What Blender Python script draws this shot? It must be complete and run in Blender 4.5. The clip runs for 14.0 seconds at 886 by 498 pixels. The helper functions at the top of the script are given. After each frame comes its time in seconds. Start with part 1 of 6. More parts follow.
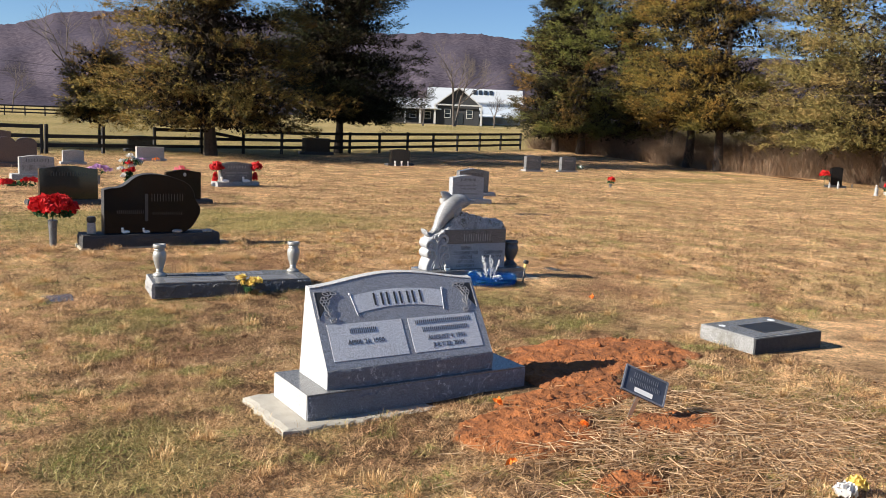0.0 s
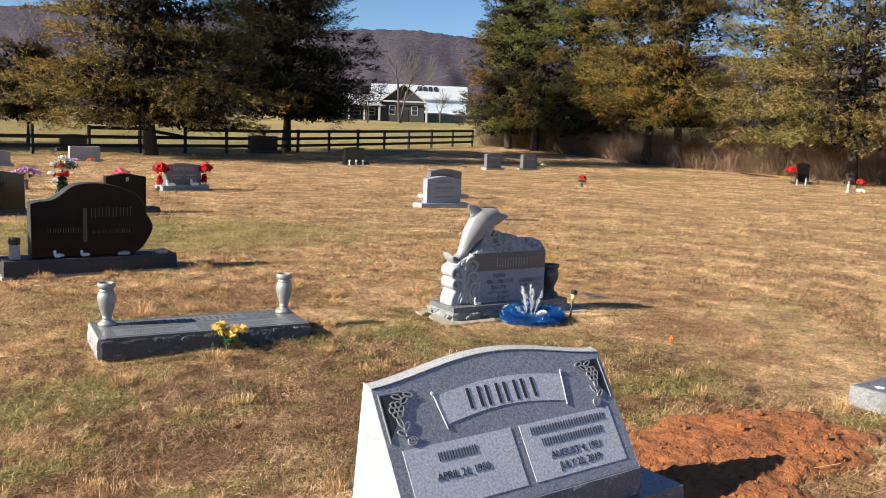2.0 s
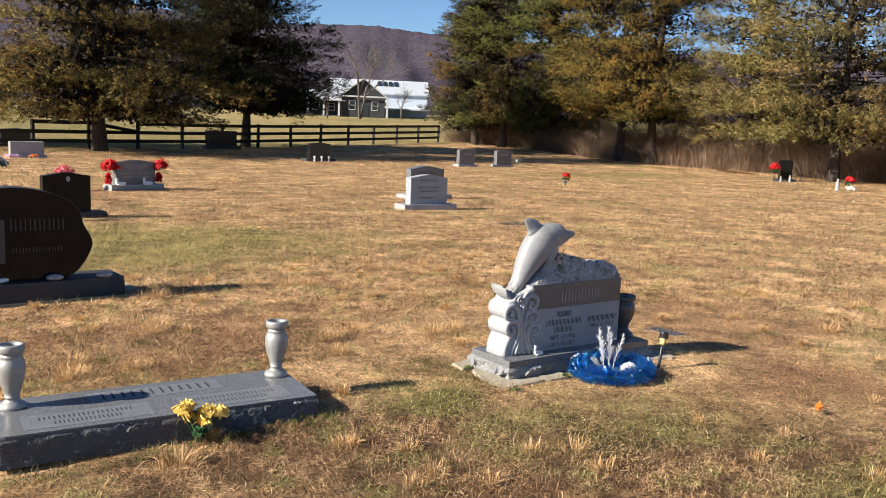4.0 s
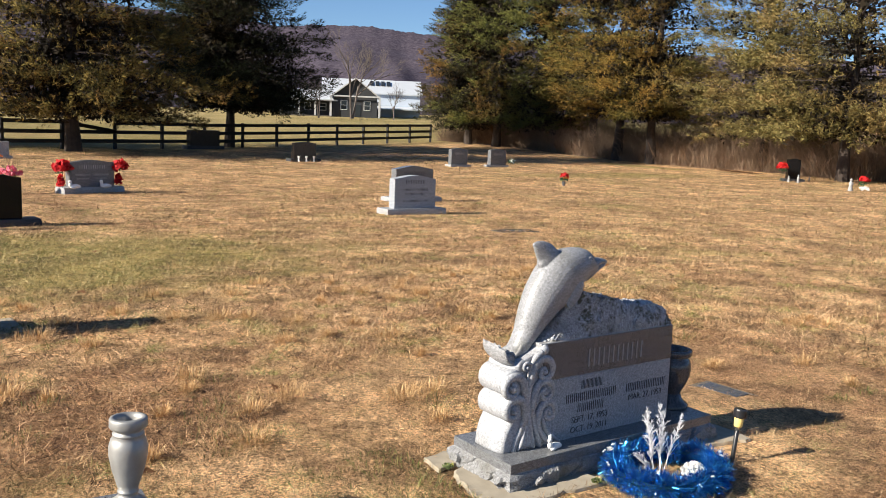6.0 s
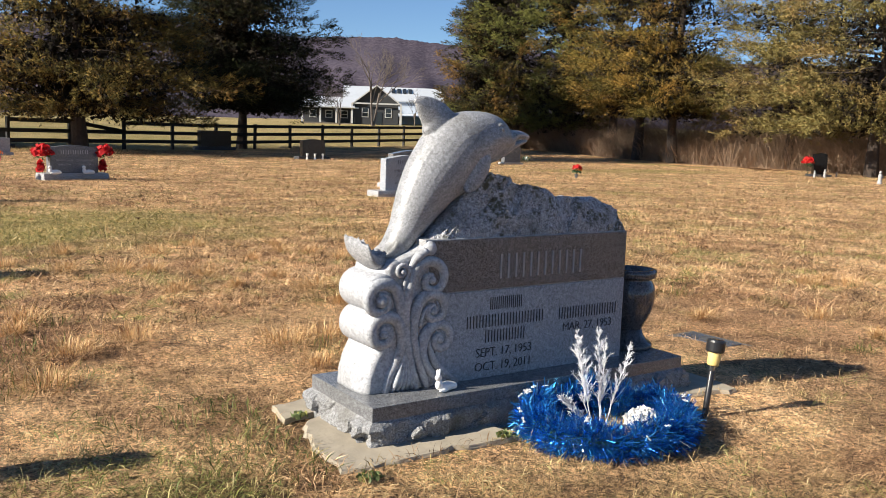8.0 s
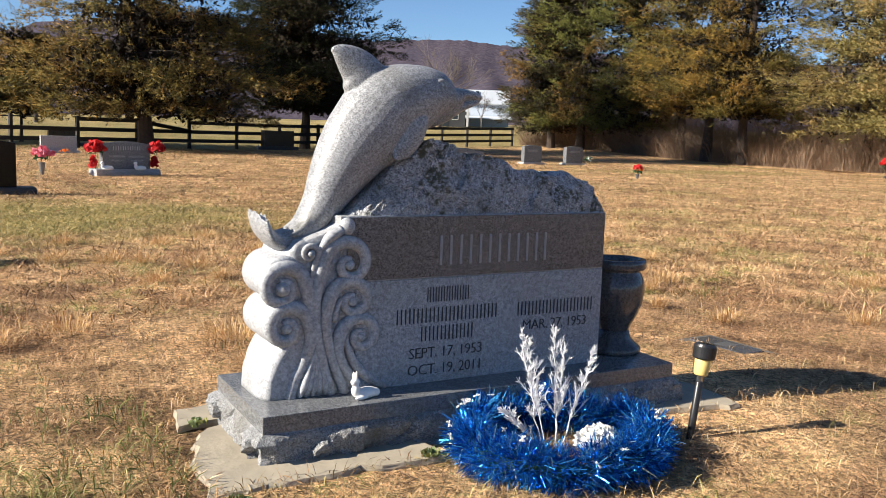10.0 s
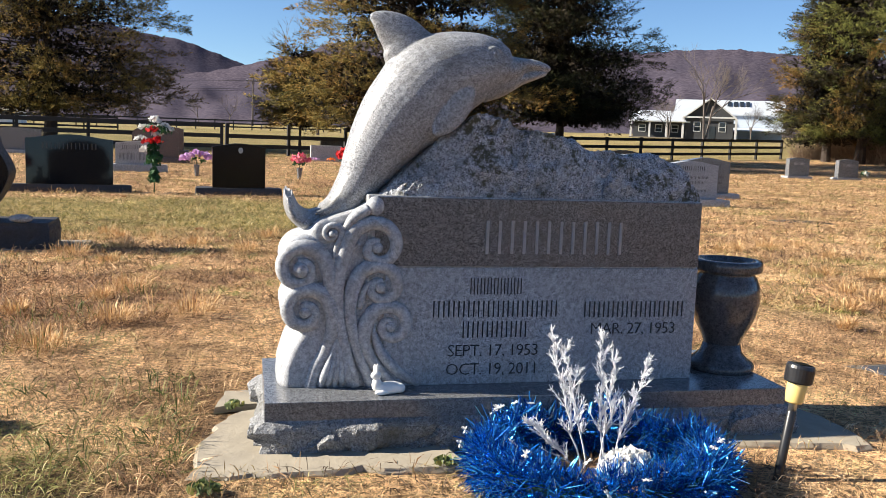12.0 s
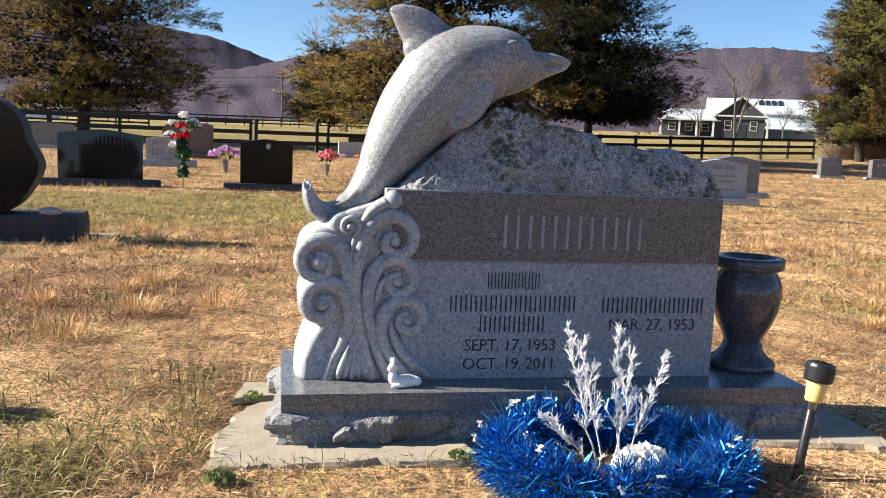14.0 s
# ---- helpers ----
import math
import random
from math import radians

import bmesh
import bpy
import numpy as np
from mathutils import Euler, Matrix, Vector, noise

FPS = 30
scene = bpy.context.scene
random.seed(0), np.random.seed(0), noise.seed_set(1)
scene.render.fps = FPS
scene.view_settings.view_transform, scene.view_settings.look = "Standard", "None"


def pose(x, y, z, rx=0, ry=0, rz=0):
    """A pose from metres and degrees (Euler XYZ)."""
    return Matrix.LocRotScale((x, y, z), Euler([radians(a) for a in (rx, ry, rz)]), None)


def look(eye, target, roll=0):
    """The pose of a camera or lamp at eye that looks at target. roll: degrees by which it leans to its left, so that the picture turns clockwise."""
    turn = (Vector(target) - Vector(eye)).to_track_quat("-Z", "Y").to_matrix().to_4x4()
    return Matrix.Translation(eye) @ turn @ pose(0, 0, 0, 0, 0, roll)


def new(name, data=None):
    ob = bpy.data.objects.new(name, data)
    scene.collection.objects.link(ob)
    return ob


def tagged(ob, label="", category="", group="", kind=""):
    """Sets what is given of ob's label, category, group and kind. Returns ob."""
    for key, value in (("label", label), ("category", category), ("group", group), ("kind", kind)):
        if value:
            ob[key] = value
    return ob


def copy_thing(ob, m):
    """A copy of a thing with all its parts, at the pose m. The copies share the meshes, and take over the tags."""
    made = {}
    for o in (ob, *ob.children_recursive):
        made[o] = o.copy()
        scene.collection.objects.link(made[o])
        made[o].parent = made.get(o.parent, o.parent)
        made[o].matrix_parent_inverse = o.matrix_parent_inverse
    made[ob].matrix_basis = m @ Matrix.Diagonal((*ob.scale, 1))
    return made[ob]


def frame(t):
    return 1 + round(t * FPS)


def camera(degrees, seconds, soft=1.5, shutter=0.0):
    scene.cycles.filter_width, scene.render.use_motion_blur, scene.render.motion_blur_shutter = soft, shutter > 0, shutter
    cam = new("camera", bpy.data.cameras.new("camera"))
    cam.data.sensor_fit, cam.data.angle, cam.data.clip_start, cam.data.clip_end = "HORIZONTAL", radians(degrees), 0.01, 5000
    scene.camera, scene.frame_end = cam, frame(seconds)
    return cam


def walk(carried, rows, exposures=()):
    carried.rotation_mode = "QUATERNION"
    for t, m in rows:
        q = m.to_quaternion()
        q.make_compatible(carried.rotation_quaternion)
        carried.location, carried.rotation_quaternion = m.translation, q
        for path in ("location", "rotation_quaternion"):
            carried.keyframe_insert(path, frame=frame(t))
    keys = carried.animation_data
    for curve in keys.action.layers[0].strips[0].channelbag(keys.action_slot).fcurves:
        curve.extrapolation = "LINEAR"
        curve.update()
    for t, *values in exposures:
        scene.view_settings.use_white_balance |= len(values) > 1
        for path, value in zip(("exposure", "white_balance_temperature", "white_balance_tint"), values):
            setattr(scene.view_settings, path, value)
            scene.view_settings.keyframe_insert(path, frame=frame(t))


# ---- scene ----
cam = camera(54.0, 14.0, soft=0.85)
PATH = [
    (0, (-4.229, -7.995, 1.657), (-3.273, -6.261, 1.376), 2.5),
    (0.5, (-4.162, -7.505, 1.634), (-3.198, -5.776, 1.353), 2.6),
    (1, (-4.092, -6.905, 1.611), (-3.117, -5.182, 1.329), 2.6),
    (1.5, (-4.027, -6.464, 1.6), (-3.01, -4.765, 1.317), 2.5),
    (2, (-3.909, -5.882, 1.622), (-2.839, -4.216, 1.339), 2.3),
    (2.5, (-3.822, -5.375, 1.634), (-2.722, -3.729, 1.352), 2.5),
    (3, (-3.672, -4.839, 1.594), (-2.549, -3.209, 1.308), 2.5),
    (5.5, (-2.492, -2.764, 1.466), (-1.333, -1.159, 1.18), 2.4),
    (6, (-2.132, -2.439, 1.423), (-0.972, -0.835, 1.137), 2.3),
    (6.5, (-1.802, -2.209, 1.37), (-0.638, -0.608, 1.084), 2.2),
    (7, (-1.477, -2.094, 1.246), (-0.309, -0.495, 0.962), 2.0),
    (7.5, (-1.289, -2.041, 1.066), (-0.137, -0.43, 0.79), 2.0),
    (8, (-1.123, -1.963, 0.858), (-0.009, -0.323, 0.593), 1.9),
    (10.5, (-0.454, -1.799, 0.752), (0.41, -0.015, 0.488), 2.1),
    (11, (-0.303, -1.812, 0.744), (0.354, 0.058, 0.482), 2.0),
    (11.5, (-0.134, -1.799, 0.727), (0.361, 0.121, 0.467), 1.9),
    (12, (-0.035, -1.797, 0.685), (0.4, 0.139, 0.429), 2.1),
    (12.5, (-0.021, -1.805, 0.676), (0.387, 0.136, 0.42), 2.3),
    (13, (-0.015, -1.803, 0.678), (0.382, 0.14, 0.419), 2.4),
    (13.5, (-0.016, -1.804, 0.676), (0.367, 0.142, 0.413), 2.4),
    (14, (-0.014, -1.802, 0.678), (0.36, 0.145, 0.414), 2.4),
]
EXPOSURES = [(0, 1.08), (3, 1.12), (5.5, 1.07), (7, 1.03), (8, 1.07), (11, 1.25), (14, 1.41)]
walk(cam, [(t, look(eye, target, roll)) for t, eye, target, roll in PATH], EXPOSURES)

# ---- light ----
SUN_ELEV, SUN_FROM = radians(28.5), Vector((-0.987, 0.16, 0.0))
world = bpy.data.worlds.new("sky")
scene.world = world
world.use_nodes = True
wn = world.node_tree
sky = wn.nodes.new("ShaderNodeTexSky")
sky.sky_type, sky.sun_disc = "NISHITA", False
sky.sun_elevation, sky.sun_rotation = SUN_ELEV, math.atan2(SUN_FROM.x, SUN_FROM.y)
sky.air_density, sky.dust_density, sky.ozone_density = 0.8, 0.0, 5.5
wn.nodes["Background"].inputs[1].default_value = 0.060
wn.links.new(sky.outputs[0], wn.nodes["Background"].inputs[0])
sun = new("sun", bpy.data.lights.new("sun", "SUN"))
sun.data.energy, sun.data.angle, sun.data.color = 5.0, radians(0.55), (1.0, 0.92, 0.79)
to_sun = SUN_FROM.normalized() * math.cos(SUN_ELEV) + Vector((0, 0, math.sin(SUN_ELEV)))
sun.matrix_world = look(to_sun * 50, (0, 0, 0))


# ---- materials ----
def mat(name, rough=0.6, metal=0.0, spec=0.5):
    m = bpy.data.materials.new(name)
    m.use_nodes = True
    b = m.node_tree.nodes["Principled BSDF"]
    b.inputs["Roughness"].default_value, b.inputs["Metallic"].default_value = rough, metal
    b.inputs["Specular IOR Level"].default_value = spec
    return m, m.node_tree, b


def node(tree, kind, **values):
    n = tree.nodes.new(kind)
    for k, v in values.items():
        n.inputs[k].default_value = v
    return n


def ramp(tree, fac, stops):
    r = tree.nodes.new("ShaderNodeValToRGB")
    e = r.color_ramp.elements
    while len(e) < len(stops):
        e.new(0.5)
    for el, (p, c) in zip(e, stops):
        el.position, el.color = p, (*c, 1)
    tree.links.new(fac, r.inputs[0])
    return r.outputs[0]


def mix(tree, fac, a, b, kind="MIX"):
    n = tree.nodes.new("ShaderNodeMix")
    n.data_type, n.blend_type = "RGBA", kind
    for sock, v in ((n.inputs[0], fac), (n.inputs[6], a), (n.inputs[7], b)):
        if hasattr(v, "is_linked"):
            tree.links.new(v, sock)
        else:
            sock.default_value = v if isinstance(v, float) else (*v, 1)
    return n.outputs[2]


def noise_of(tree, scale, detail=3.0, coords=None, rough=0.55):
    n = node(tree, "ShaderNodeTexNoise", Scale=scale, Detail=detail, Roughness=rough)
    c = coords or coord(tree)
    tree.links.new(c, n.inputs[0])
    return n.outputs[0]


def coord(tree):
    return tree.nodes.new("ShaderNodeTexCoord").outputs["Object"]


def bump(tree, b, height, strength, distance):
    n = node(tree, "ShaderNodeBump", Strength=strength, Distance=distance)
    tree.links.new(height, n.inputs["Height"])
    tree.links.new(n.outputs[0], b.inputs["Normal"])


def granite(name, light, dark, rough, speck=280.0, relief=0.0, stain=0.12, stain_col=(0.10, 0.09, 0.06), chips=None, spec=0.5, moss=0.0):
    """Speckled granite: fine crystals, a coarser cloud, and some weather stains."""
    m, t, b = mat(name, rough, 0.0, spec)
    c = coord(t)
    mid = tuple((a + d) / 2 for a, d in zip(light, dark))
    grain = node(t, "ShaderNodeTexVoronoi", Scale=speck * 2.1)
    t.links.new(c, grain.inputs["Vector"])
    parts_of = t.nodes.new("ShaderNodeSeparateColor")
    t.links.new(grain.outputs["Color"], parts_of.inputs[0])
    col = ramp(t, parts_of.outputs[0], [(0.0, tuple(d * 0.8 for d in dark)), (0.14, tuple(d * 1.15 for d in dark)), (0.30, mid), (0.62, tuple((m_ + a) / 2 for m_, a in zip(mid, light))), (0.85, light), (1.0, tuple(min(0.9, a * 1.2) for a in light))])
    fine = noise_of(t, speck * 0.35, 3.0, c, 0.7)
    col = mix(t, 1.0, col, ramp(t, fine, [(0.36, (0.72,) * 3), (0.5, (1.0,) * 3), (0.64, (1.22,) * 3)]), "MULTIPLY")
    cloud = noise_of(t, 6.0, 5.0, c)
    col = mix(t, ramp(t, cloud, [(0.5, (0, 0, 0)), (0.75, (stain,) * 3)]), col, stain_col)
    if moss:
        grown = mix(t, 1.0, noise_of(t, 7.0, 6.0, c, 0.7), noise_of(t, 55.0, 3.0, c, 0.7), "MULTIPLY")
        col = mix(t, ramp(t, grown, [(0.265, (0, 0, 0)), (0.345, (moss,) * 3)]), col, (0.075, 0.072, 0.030))
        pale = noise_of(t, 22.0, 5.0, c, 0.75)
        col = mix(t, ramp(t, pale, [(0.55, (0, 0, 0)), (0.66, (0.55,) * 3)]), col, (0.62, 0.63, 0.65))
    if chips:
        edge = ramp(t, noise_of(t, 5.0, 5.0, c, 0.75), [(0.478, (0, 0, 0)), (0.492, (1, 1, 1)), (0.500, (1, 1, 1)), (0.514, (0, 0, 0))])
        where = ramp(t, noise_of(t, 5.0, 2.0, c), [(0.49, (0, 0, 0)), (0.58, (0.9,) * 3)])
        col = mix(t, mix(t, 1.0, edge, where, "MULTIPLY"), col, chips)
    t.links.new(col, b.inputs["Base Color"])
    t.links.new(ramp(t, noise_of(t, 30.0, 4.0, c), [(0.3, (rough * 0.85,) * 3), (0.7, (min(1, rough * 1.15),) * 3)]), b.inputs["Roughness"])
    if relief:
        bump(t, b, noise_of(t, 90.0, 6.0, c, 0.7), 0.9, relief)
    return m


def plain(name, col, rough=0.6, metal=0.0, vary=0.25, scale=25.0, relief=0.0, spec=0.5):
    """A surface of one colour with grain and soft wear at two scales."""
    m, t, b = mat(name, rough, metal, spec)
    c = coord(t)
    n = mix(t, 0.5, noise_of(t, scale, 5.0, c), noise_of(t, scale * 0.12, 2.0, c))
    col = ramp(t, n, [(0.3, tuple(v * (1 - vary) for v in col)), (0.7, tuple(min(1, v * (1 + vary)) for v in col))])
    t.links.new(col, b.inputs["Base Color"])
    if relief:
        bump(t, b, noise_of(t, scale * 2, 5.0, c), 0.6, relief)
    return m


def spot(t, pos, cx, cy, rx, ry, strength):
    """A ragged patch of the lawn round a centre, 0 to strength."""
    s = node(t, "ShaderNodeVectorMath")
    s.operation = "MULTIPLY_ADD"
    s.inputs[1].default_value, s.inputs[2].default_value = (1 / rx, 1 / ry, 0), (-cx / rx, -cy / ry, 0)
    t.links.new(pos, s.inputs[0])
    ln = node(t, "ShaderNodeVectorMath")
    ln.operation = "LENGTH"
    t.links.new(s.outputs[0], ln.inputs[0])
    add = node(t, "ShaderNodeMath")
    t.links.new(ln.outputs["Value"], add.inputs[0])
    t.links.new(noise_of(t, 0.9, 6.0, pos, 0.75), add.inputs[1])
    return ramp(t, add.outputs[0], [(0.78, (strength,) * 3), (1.45, (0, 0, 0))])


GREEN_SPOTS = [(-1.0, 7.4, 9.0, 6.2, 0.8), (-3.5, -3.6, 1.1, 1.4, 0.7), (-3.2, -0.7, 1.2, 0.8, 0.6), (24.0, 22.0, 14.0, 3.5, 0.6), (33.0, 28.5, 2.6, 7.0, 0.85), (-0.55, -0.15, 0.55, 0.6, 0.8), (0.0, -1.0, 1.2, 0.5, 0.55), (0.3, -2.0, 1.2, 0.5, 0.7)]
# Dark soil tone that also paints in the shade between the near blades.
GAP_SHADE_SPOTS = [(-1.3, -2.2, 6.5, 6.5, 0.85)]
RUST_SPOTS = [(-1.4, 1.8, 3.0, 2.2, 0.6), (-2.9, -1.9, 1.4, 0.8, 0.7), (-1.2, -1.3, 1.0, 0.6, 0.5), (3.0, 0.6, 2.6, 2.4, 0.55), (1.7, -0.9, 1.7, 1.1, 0.8)]


def leafy(name, stops, rough=0.6, patch=None, see_through=0.25, spots=()):
    """Blades, needles and petals: the colour varies from piece to piece, and in patches over the place."""
    m, t, b = mat(name, rough, 0.0, 0.25)
    rnd = t.nodes.new("ShaderNodeNewGeometry").outputs["Random Per Island"]
    col = ramp(t, rnd, stops)
    for scale, lo, hi, stops2 in patch or ():
        pos = t.nodes.new("ShaderNodeNewGeometry").outputs["Position"]
        f = ramp(t, noise_of(t, scale, 4.0, pos, 0.6), [(lo, (0, 0, 0)), (hi, (1, 1, 1))])
        col = mix(t, f, col, ramp(t, rnd, stops2))
    for places, stops2 in spots:
        for place_ in places:
            pos = t.nodes.new("ShaderNodeNewGeometry").outputs["Position"]
            col = mix(t, spot(t, pos, *place_), col, ramp(t, rnd, stops2))
    t.links.new(col, b.inputs["Base Color"])
    if see_through:
        tr = t.nodes.new("ShaderNodeBsdfTranslucent")
        t.links.new(col, tr.inputs[0])
        ms = node(t, "ShaderNodeMixShader", Fac=see_through)
        t.links.new(b.outputs[0], ms.inputs[1])
        t.links.new(tr.outputs[0], ms.inputs[2])
        t.links.new(ms.outputs[0], t.nodes["Material Output"].inputs[0])
    return m


GREY_POL = granite("grey granite polished", (0.19, 0.195, 0.205), (0.065, 0.067, 0.072), 0.22)
VASE_POL = granite("dark granite polished", (0.10, 0.10, 0.105), (0.035, 0.036, 0.04), 0.15, speck=240)
GREY_STEEL = granite("grey granite steeled", (0.40, 0.40, 0.40), (0.18, 0.18, 0.19), 0.5)
GREY_FROST = granite("grey granite frosted", (0.355, 0.378, 0.412), (0.163, 0.174, 0.196), 0.7)
GREY_ROCK = granite("grey granite rock pitched", (0.36, 0.362, 0.365), (0.085, 0.086, 0.090), 0.8, relief=0.010, stain=0.7)
GREY_BAND = granite("grey granite dark polished band", (0.165, 0.170, 0.184), (0.020, 0.021, 0.024), 0.24, speck=260)
DOLPHIN_ST = granite("grey granite carved", (0.385, 0.39, 0.402), (0.080, 0.082, 0.089), 0.42, speck=310.0, stain=0.6)
CARVE_ST = granite("grey granite carved scrolls", (0.42, 0.43, 0.452), (0.25, 0.257, 0.275), 0.55, stain=0.35)
TOPROCK = granite("grey granite weathered rock", (0.68, 0.695, 0.73), (0.17, 0.175, 0.195), 0.8, speck=200, relief=0.022, stain=0.55, moss=0.9, stain_col=(0.075, 0.070, 0.038))
BLUE_POL = granite("blue grey granite polished", (0.36, 0.376, 0.415), (0.165, 0.174, 0.197), 0.25, speck=260)
BLUE_FROST = granite("blue grey granite frosted", (0.62, 0.640, 0.680), (0.48, 0.500, 0.540), 0.7, speck=260)
BLUE_ROCK = granite("blue grey granite rock pitched", (0.20, 0.212, 0.245), (0.105, 0.112, 0.132), 0.6, speck=300, relief=0.008, chips=(0.60, 0.61, 0.63))
# Granite darkened for the low marker's sides: their shade is in the colour.
SHADED_ROCK = granite("blue granite rock pitched, shade in colour", (0.10, 0.104, 0.115), (0.045, 0.047, 0.053), 0.6, speck=300, relief=0.008, chips=(0.70, 0.71, 0.73))
LOW_PANEL = granite("grey granite honed", (0.18, 0.187, 0.21), (0.105, 0.11, 0.125), 0.5, speck=280)
BLUE_END = granite("blue grey granite sawn end", (0.47, 0.47, 0.475), (0.37, 0.37, 0.378), 0.8, relief=0.006, stain=0.2)
BLACK_POL = granite("black granite polished", (0.009, 0.009, 0.010), (0.004, 0.004, 0.005), 0.12, speck=260, stain=0.0, spec=0.2)
DARK_MIRROR = granite("dark grey granite mirror polished", (0.012, 0.012, 0.013), (0.006, 0.006, 0.007), 0.06, speck=260, stain=0.0, spec=0.5)
BLACK_ROCK = granite("black granite rock pitched", (0.05, 0.05, 0.055), (0.015, 0.015, 0.018), 0.6, relief=0.01)
WHITE_ST = granite("pale marble", (0.38, 0.375, 0.37), (0.22, 0.22, 0.215), 0.7, speck=120)
RED_ST = granite("reddish granite", (0.15, 0.095, 0.078), (0.05, 0.034, 0.031), 0.3)
BROWN_ST = granite("dark brown granite", (0.026, 0.020, 0.017), (0.009, 0.007, 0.006), 0.3)
NEW_CONCRETE = plain("fresh concrete", (0.36, 0.335, 0.29), 0.9, vary=0.18, scale=14, relief=0.005)
CONCRETE = plain("concrete", (0.33, 0.285, 0.215), 0.9, vary=0.25, scale=18, relief=0.004)
WORN_SLAB = plain("weathered brown grey slab", (0.15, 0.125, 0.095), 0.85, vary=0.35, scale=30)
BRONZE = plain("dark bronze", (0.07, 0.065, 0.06), 0.35, 0.8, 0.4, 60)
INK = plain("dark cut lettering", (0.035, 0.037, 0.042), 0.8, vary=0.3, scale=200)
PALE_INK = plain("pale cut lettering", (0.36, 0.36, 0.37), 0.8, vary=0.2, scale=200)
BAND_INK = plain("etched band lettering", (0.27, 0.27, 0.275), 0.8, vary=0.2, scale=200)
DIM_INK = plain("dull cut lettering", (0.045, 0.045, 0.045), 0.6, vary=0.2, scale=200)
SILVER_VASE = plain("silver grey metal urn", (0.34, 0.335, 0.32), 0.50, 0.5, 0.22, 18.0)
WHITE_PAINT = plain("white glazed figure", (0.80, 0.79, 0.76), 0.45, vary=0.08)
BLACK_PLASTIC = plain("black plastic", (0.018, 0.018, 0.02), 0.35, vary=0.3, scale=60)
AMBER = plain("yellowed plastic lens", (0.75, 0.56, 0.20), 0.35, vary=0.15)
DULL_STEEL = plain("dull steel", (0.20, 0.21, 0.24), 0.5, 0.5)
STEEL = plain("bare steel", (0.55, 0.55, 0.56), 0.3, 0.9)
FENCE_BLACK = plain("black painted fence board", (0.014, 0.013, 0.013), 0.7, vary=0.5, scale=12)
CLAY = plain("red clay soil", (0.265, 0.090, 0.026), 0.95, vary=0.6, scale=34, relief=0.03)
BARK = plain("cedar bark", (0.045, 0.032, 0.025), 0.9, vary=0.45, scale=8, relief=0.02)
BLUE_PLATE = plain("dark blue grey metal plate", (0.075, 0.085, 0.115), 0.45, 0.4, 0.25, 30.0)
GREY_BARK = plain("grey bark", (0.12, 0.098, 0.085), 0.9, vary=0.3, scale=6)
TWIG = plain("brown brush stems", (0.220, 0.148, 0.098), 0.9, vary=0.75, scale=2.2)
SIDING = plain("dark grey siding", (0.034, 0.036, 0.040), 0.8, vary=0.15, scale=4)
TRIM_WHITE = plain("white trim", (0.75, 0.75, 0.74), 0.6, vary=0.06)
HOUSE_TRIM = plain("weathered white trim", (0.48, 0.48, 0.47), 0.7, vary=0.1)
METAL_ROOF = plain("pale metal roof", (0.56, 0.59, 0.62), 0.4, 0.2, 0.08, 2)
BARN_WALL = plain("pale blue barn wall", (0.50, 0.56, 0.64), 0.7, vary=0.06, scale=2)
GLASS_DARK = plain("dark window glass", (0.02, 0.025, 0.03), 0.1, vary=0.2)
PETAL_RED = leafy("red silk petals", [(0, (0.42, 0.008, 0.012)), (1, (0.70, 0.03, 0.03))])
PETAL_WHITE = leafy("white silk petals", [(0, (0.62, 0.60, 0.58)), (1, (0.82, 0.82, 0.80))])
FROST_TWIG = plain("frosted silver white twig", (0.66, 0.66, 0.69), 0.35, vary=0.3, scale=120)
PETAL_YELLOW = leafy("yellow silk petals", [(0, (0.62, 0.40, 0.05)), (1, (0.85, 0.68, 0.25))])
PETAL_PINK = leafy("pink silk petals", [(0, (0.62, 0.06, 0.12)), (1, (0.85, 0.30, 0.36))])
PETAL_MAUVE = leafy("mauve silk petals", [(0, (0.45, 0.20, 0.48)), (1, (0.72, 0.50, 0.72))])
LEAF_SILK = leafy("green silk leaves", [(0, (0.015, 0.05, 0.02)), (1, (0.04, 0.12, 0.04))])
ORANGE = leafy("orange silk scraps", [(0, (0.80, 0.16, 0.02)), (1, (0.95, 0.30, 0.05))])
BRONZE_SPRAY = [(0, (0.105, 0.063, 0.018)), (0.6, (0.237, 0.133, 0.035)), (1, (0.291, 0.166, 0.045))]
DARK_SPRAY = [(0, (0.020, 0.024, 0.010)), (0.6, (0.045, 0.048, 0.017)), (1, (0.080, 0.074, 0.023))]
CEDAR = leafy("cedar sprays", [(0, (0.079, 0.069, 0.019)), (0.6, (0.202, 0.154, 0.039)), (1, (0.270, 0.189, 0.049))], 0.8,
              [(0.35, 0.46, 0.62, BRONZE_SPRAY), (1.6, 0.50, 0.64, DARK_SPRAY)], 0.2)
CEDAR_GOLD = leafy("olive cedar sprays", [(0, (0.088, 0.076, 0.019)), (0.6, (0.207, 0.167, 0.039)), (1, (0.271, 0.205, 0.048))], 0.8,
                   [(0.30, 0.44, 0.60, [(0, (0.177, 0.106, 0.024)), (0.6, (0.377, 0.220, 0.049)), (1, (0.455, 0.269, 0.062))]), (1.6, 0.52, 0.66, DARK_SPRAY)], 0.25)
CEDAR_OPEN = leafy("thin olive cedar sprays", [(0, (0.111, 0.100, 0.031)), (0.6, (0.258, 0.212, 0.071)), (1, (0.326, 0.258, 0.090))], 0.8,
                   [(0.4, 0.48, 0.62, [(0, (0.151, 0.108, 0.039)), (1, (0.421, 0.285, 0.110))])], 0.25)
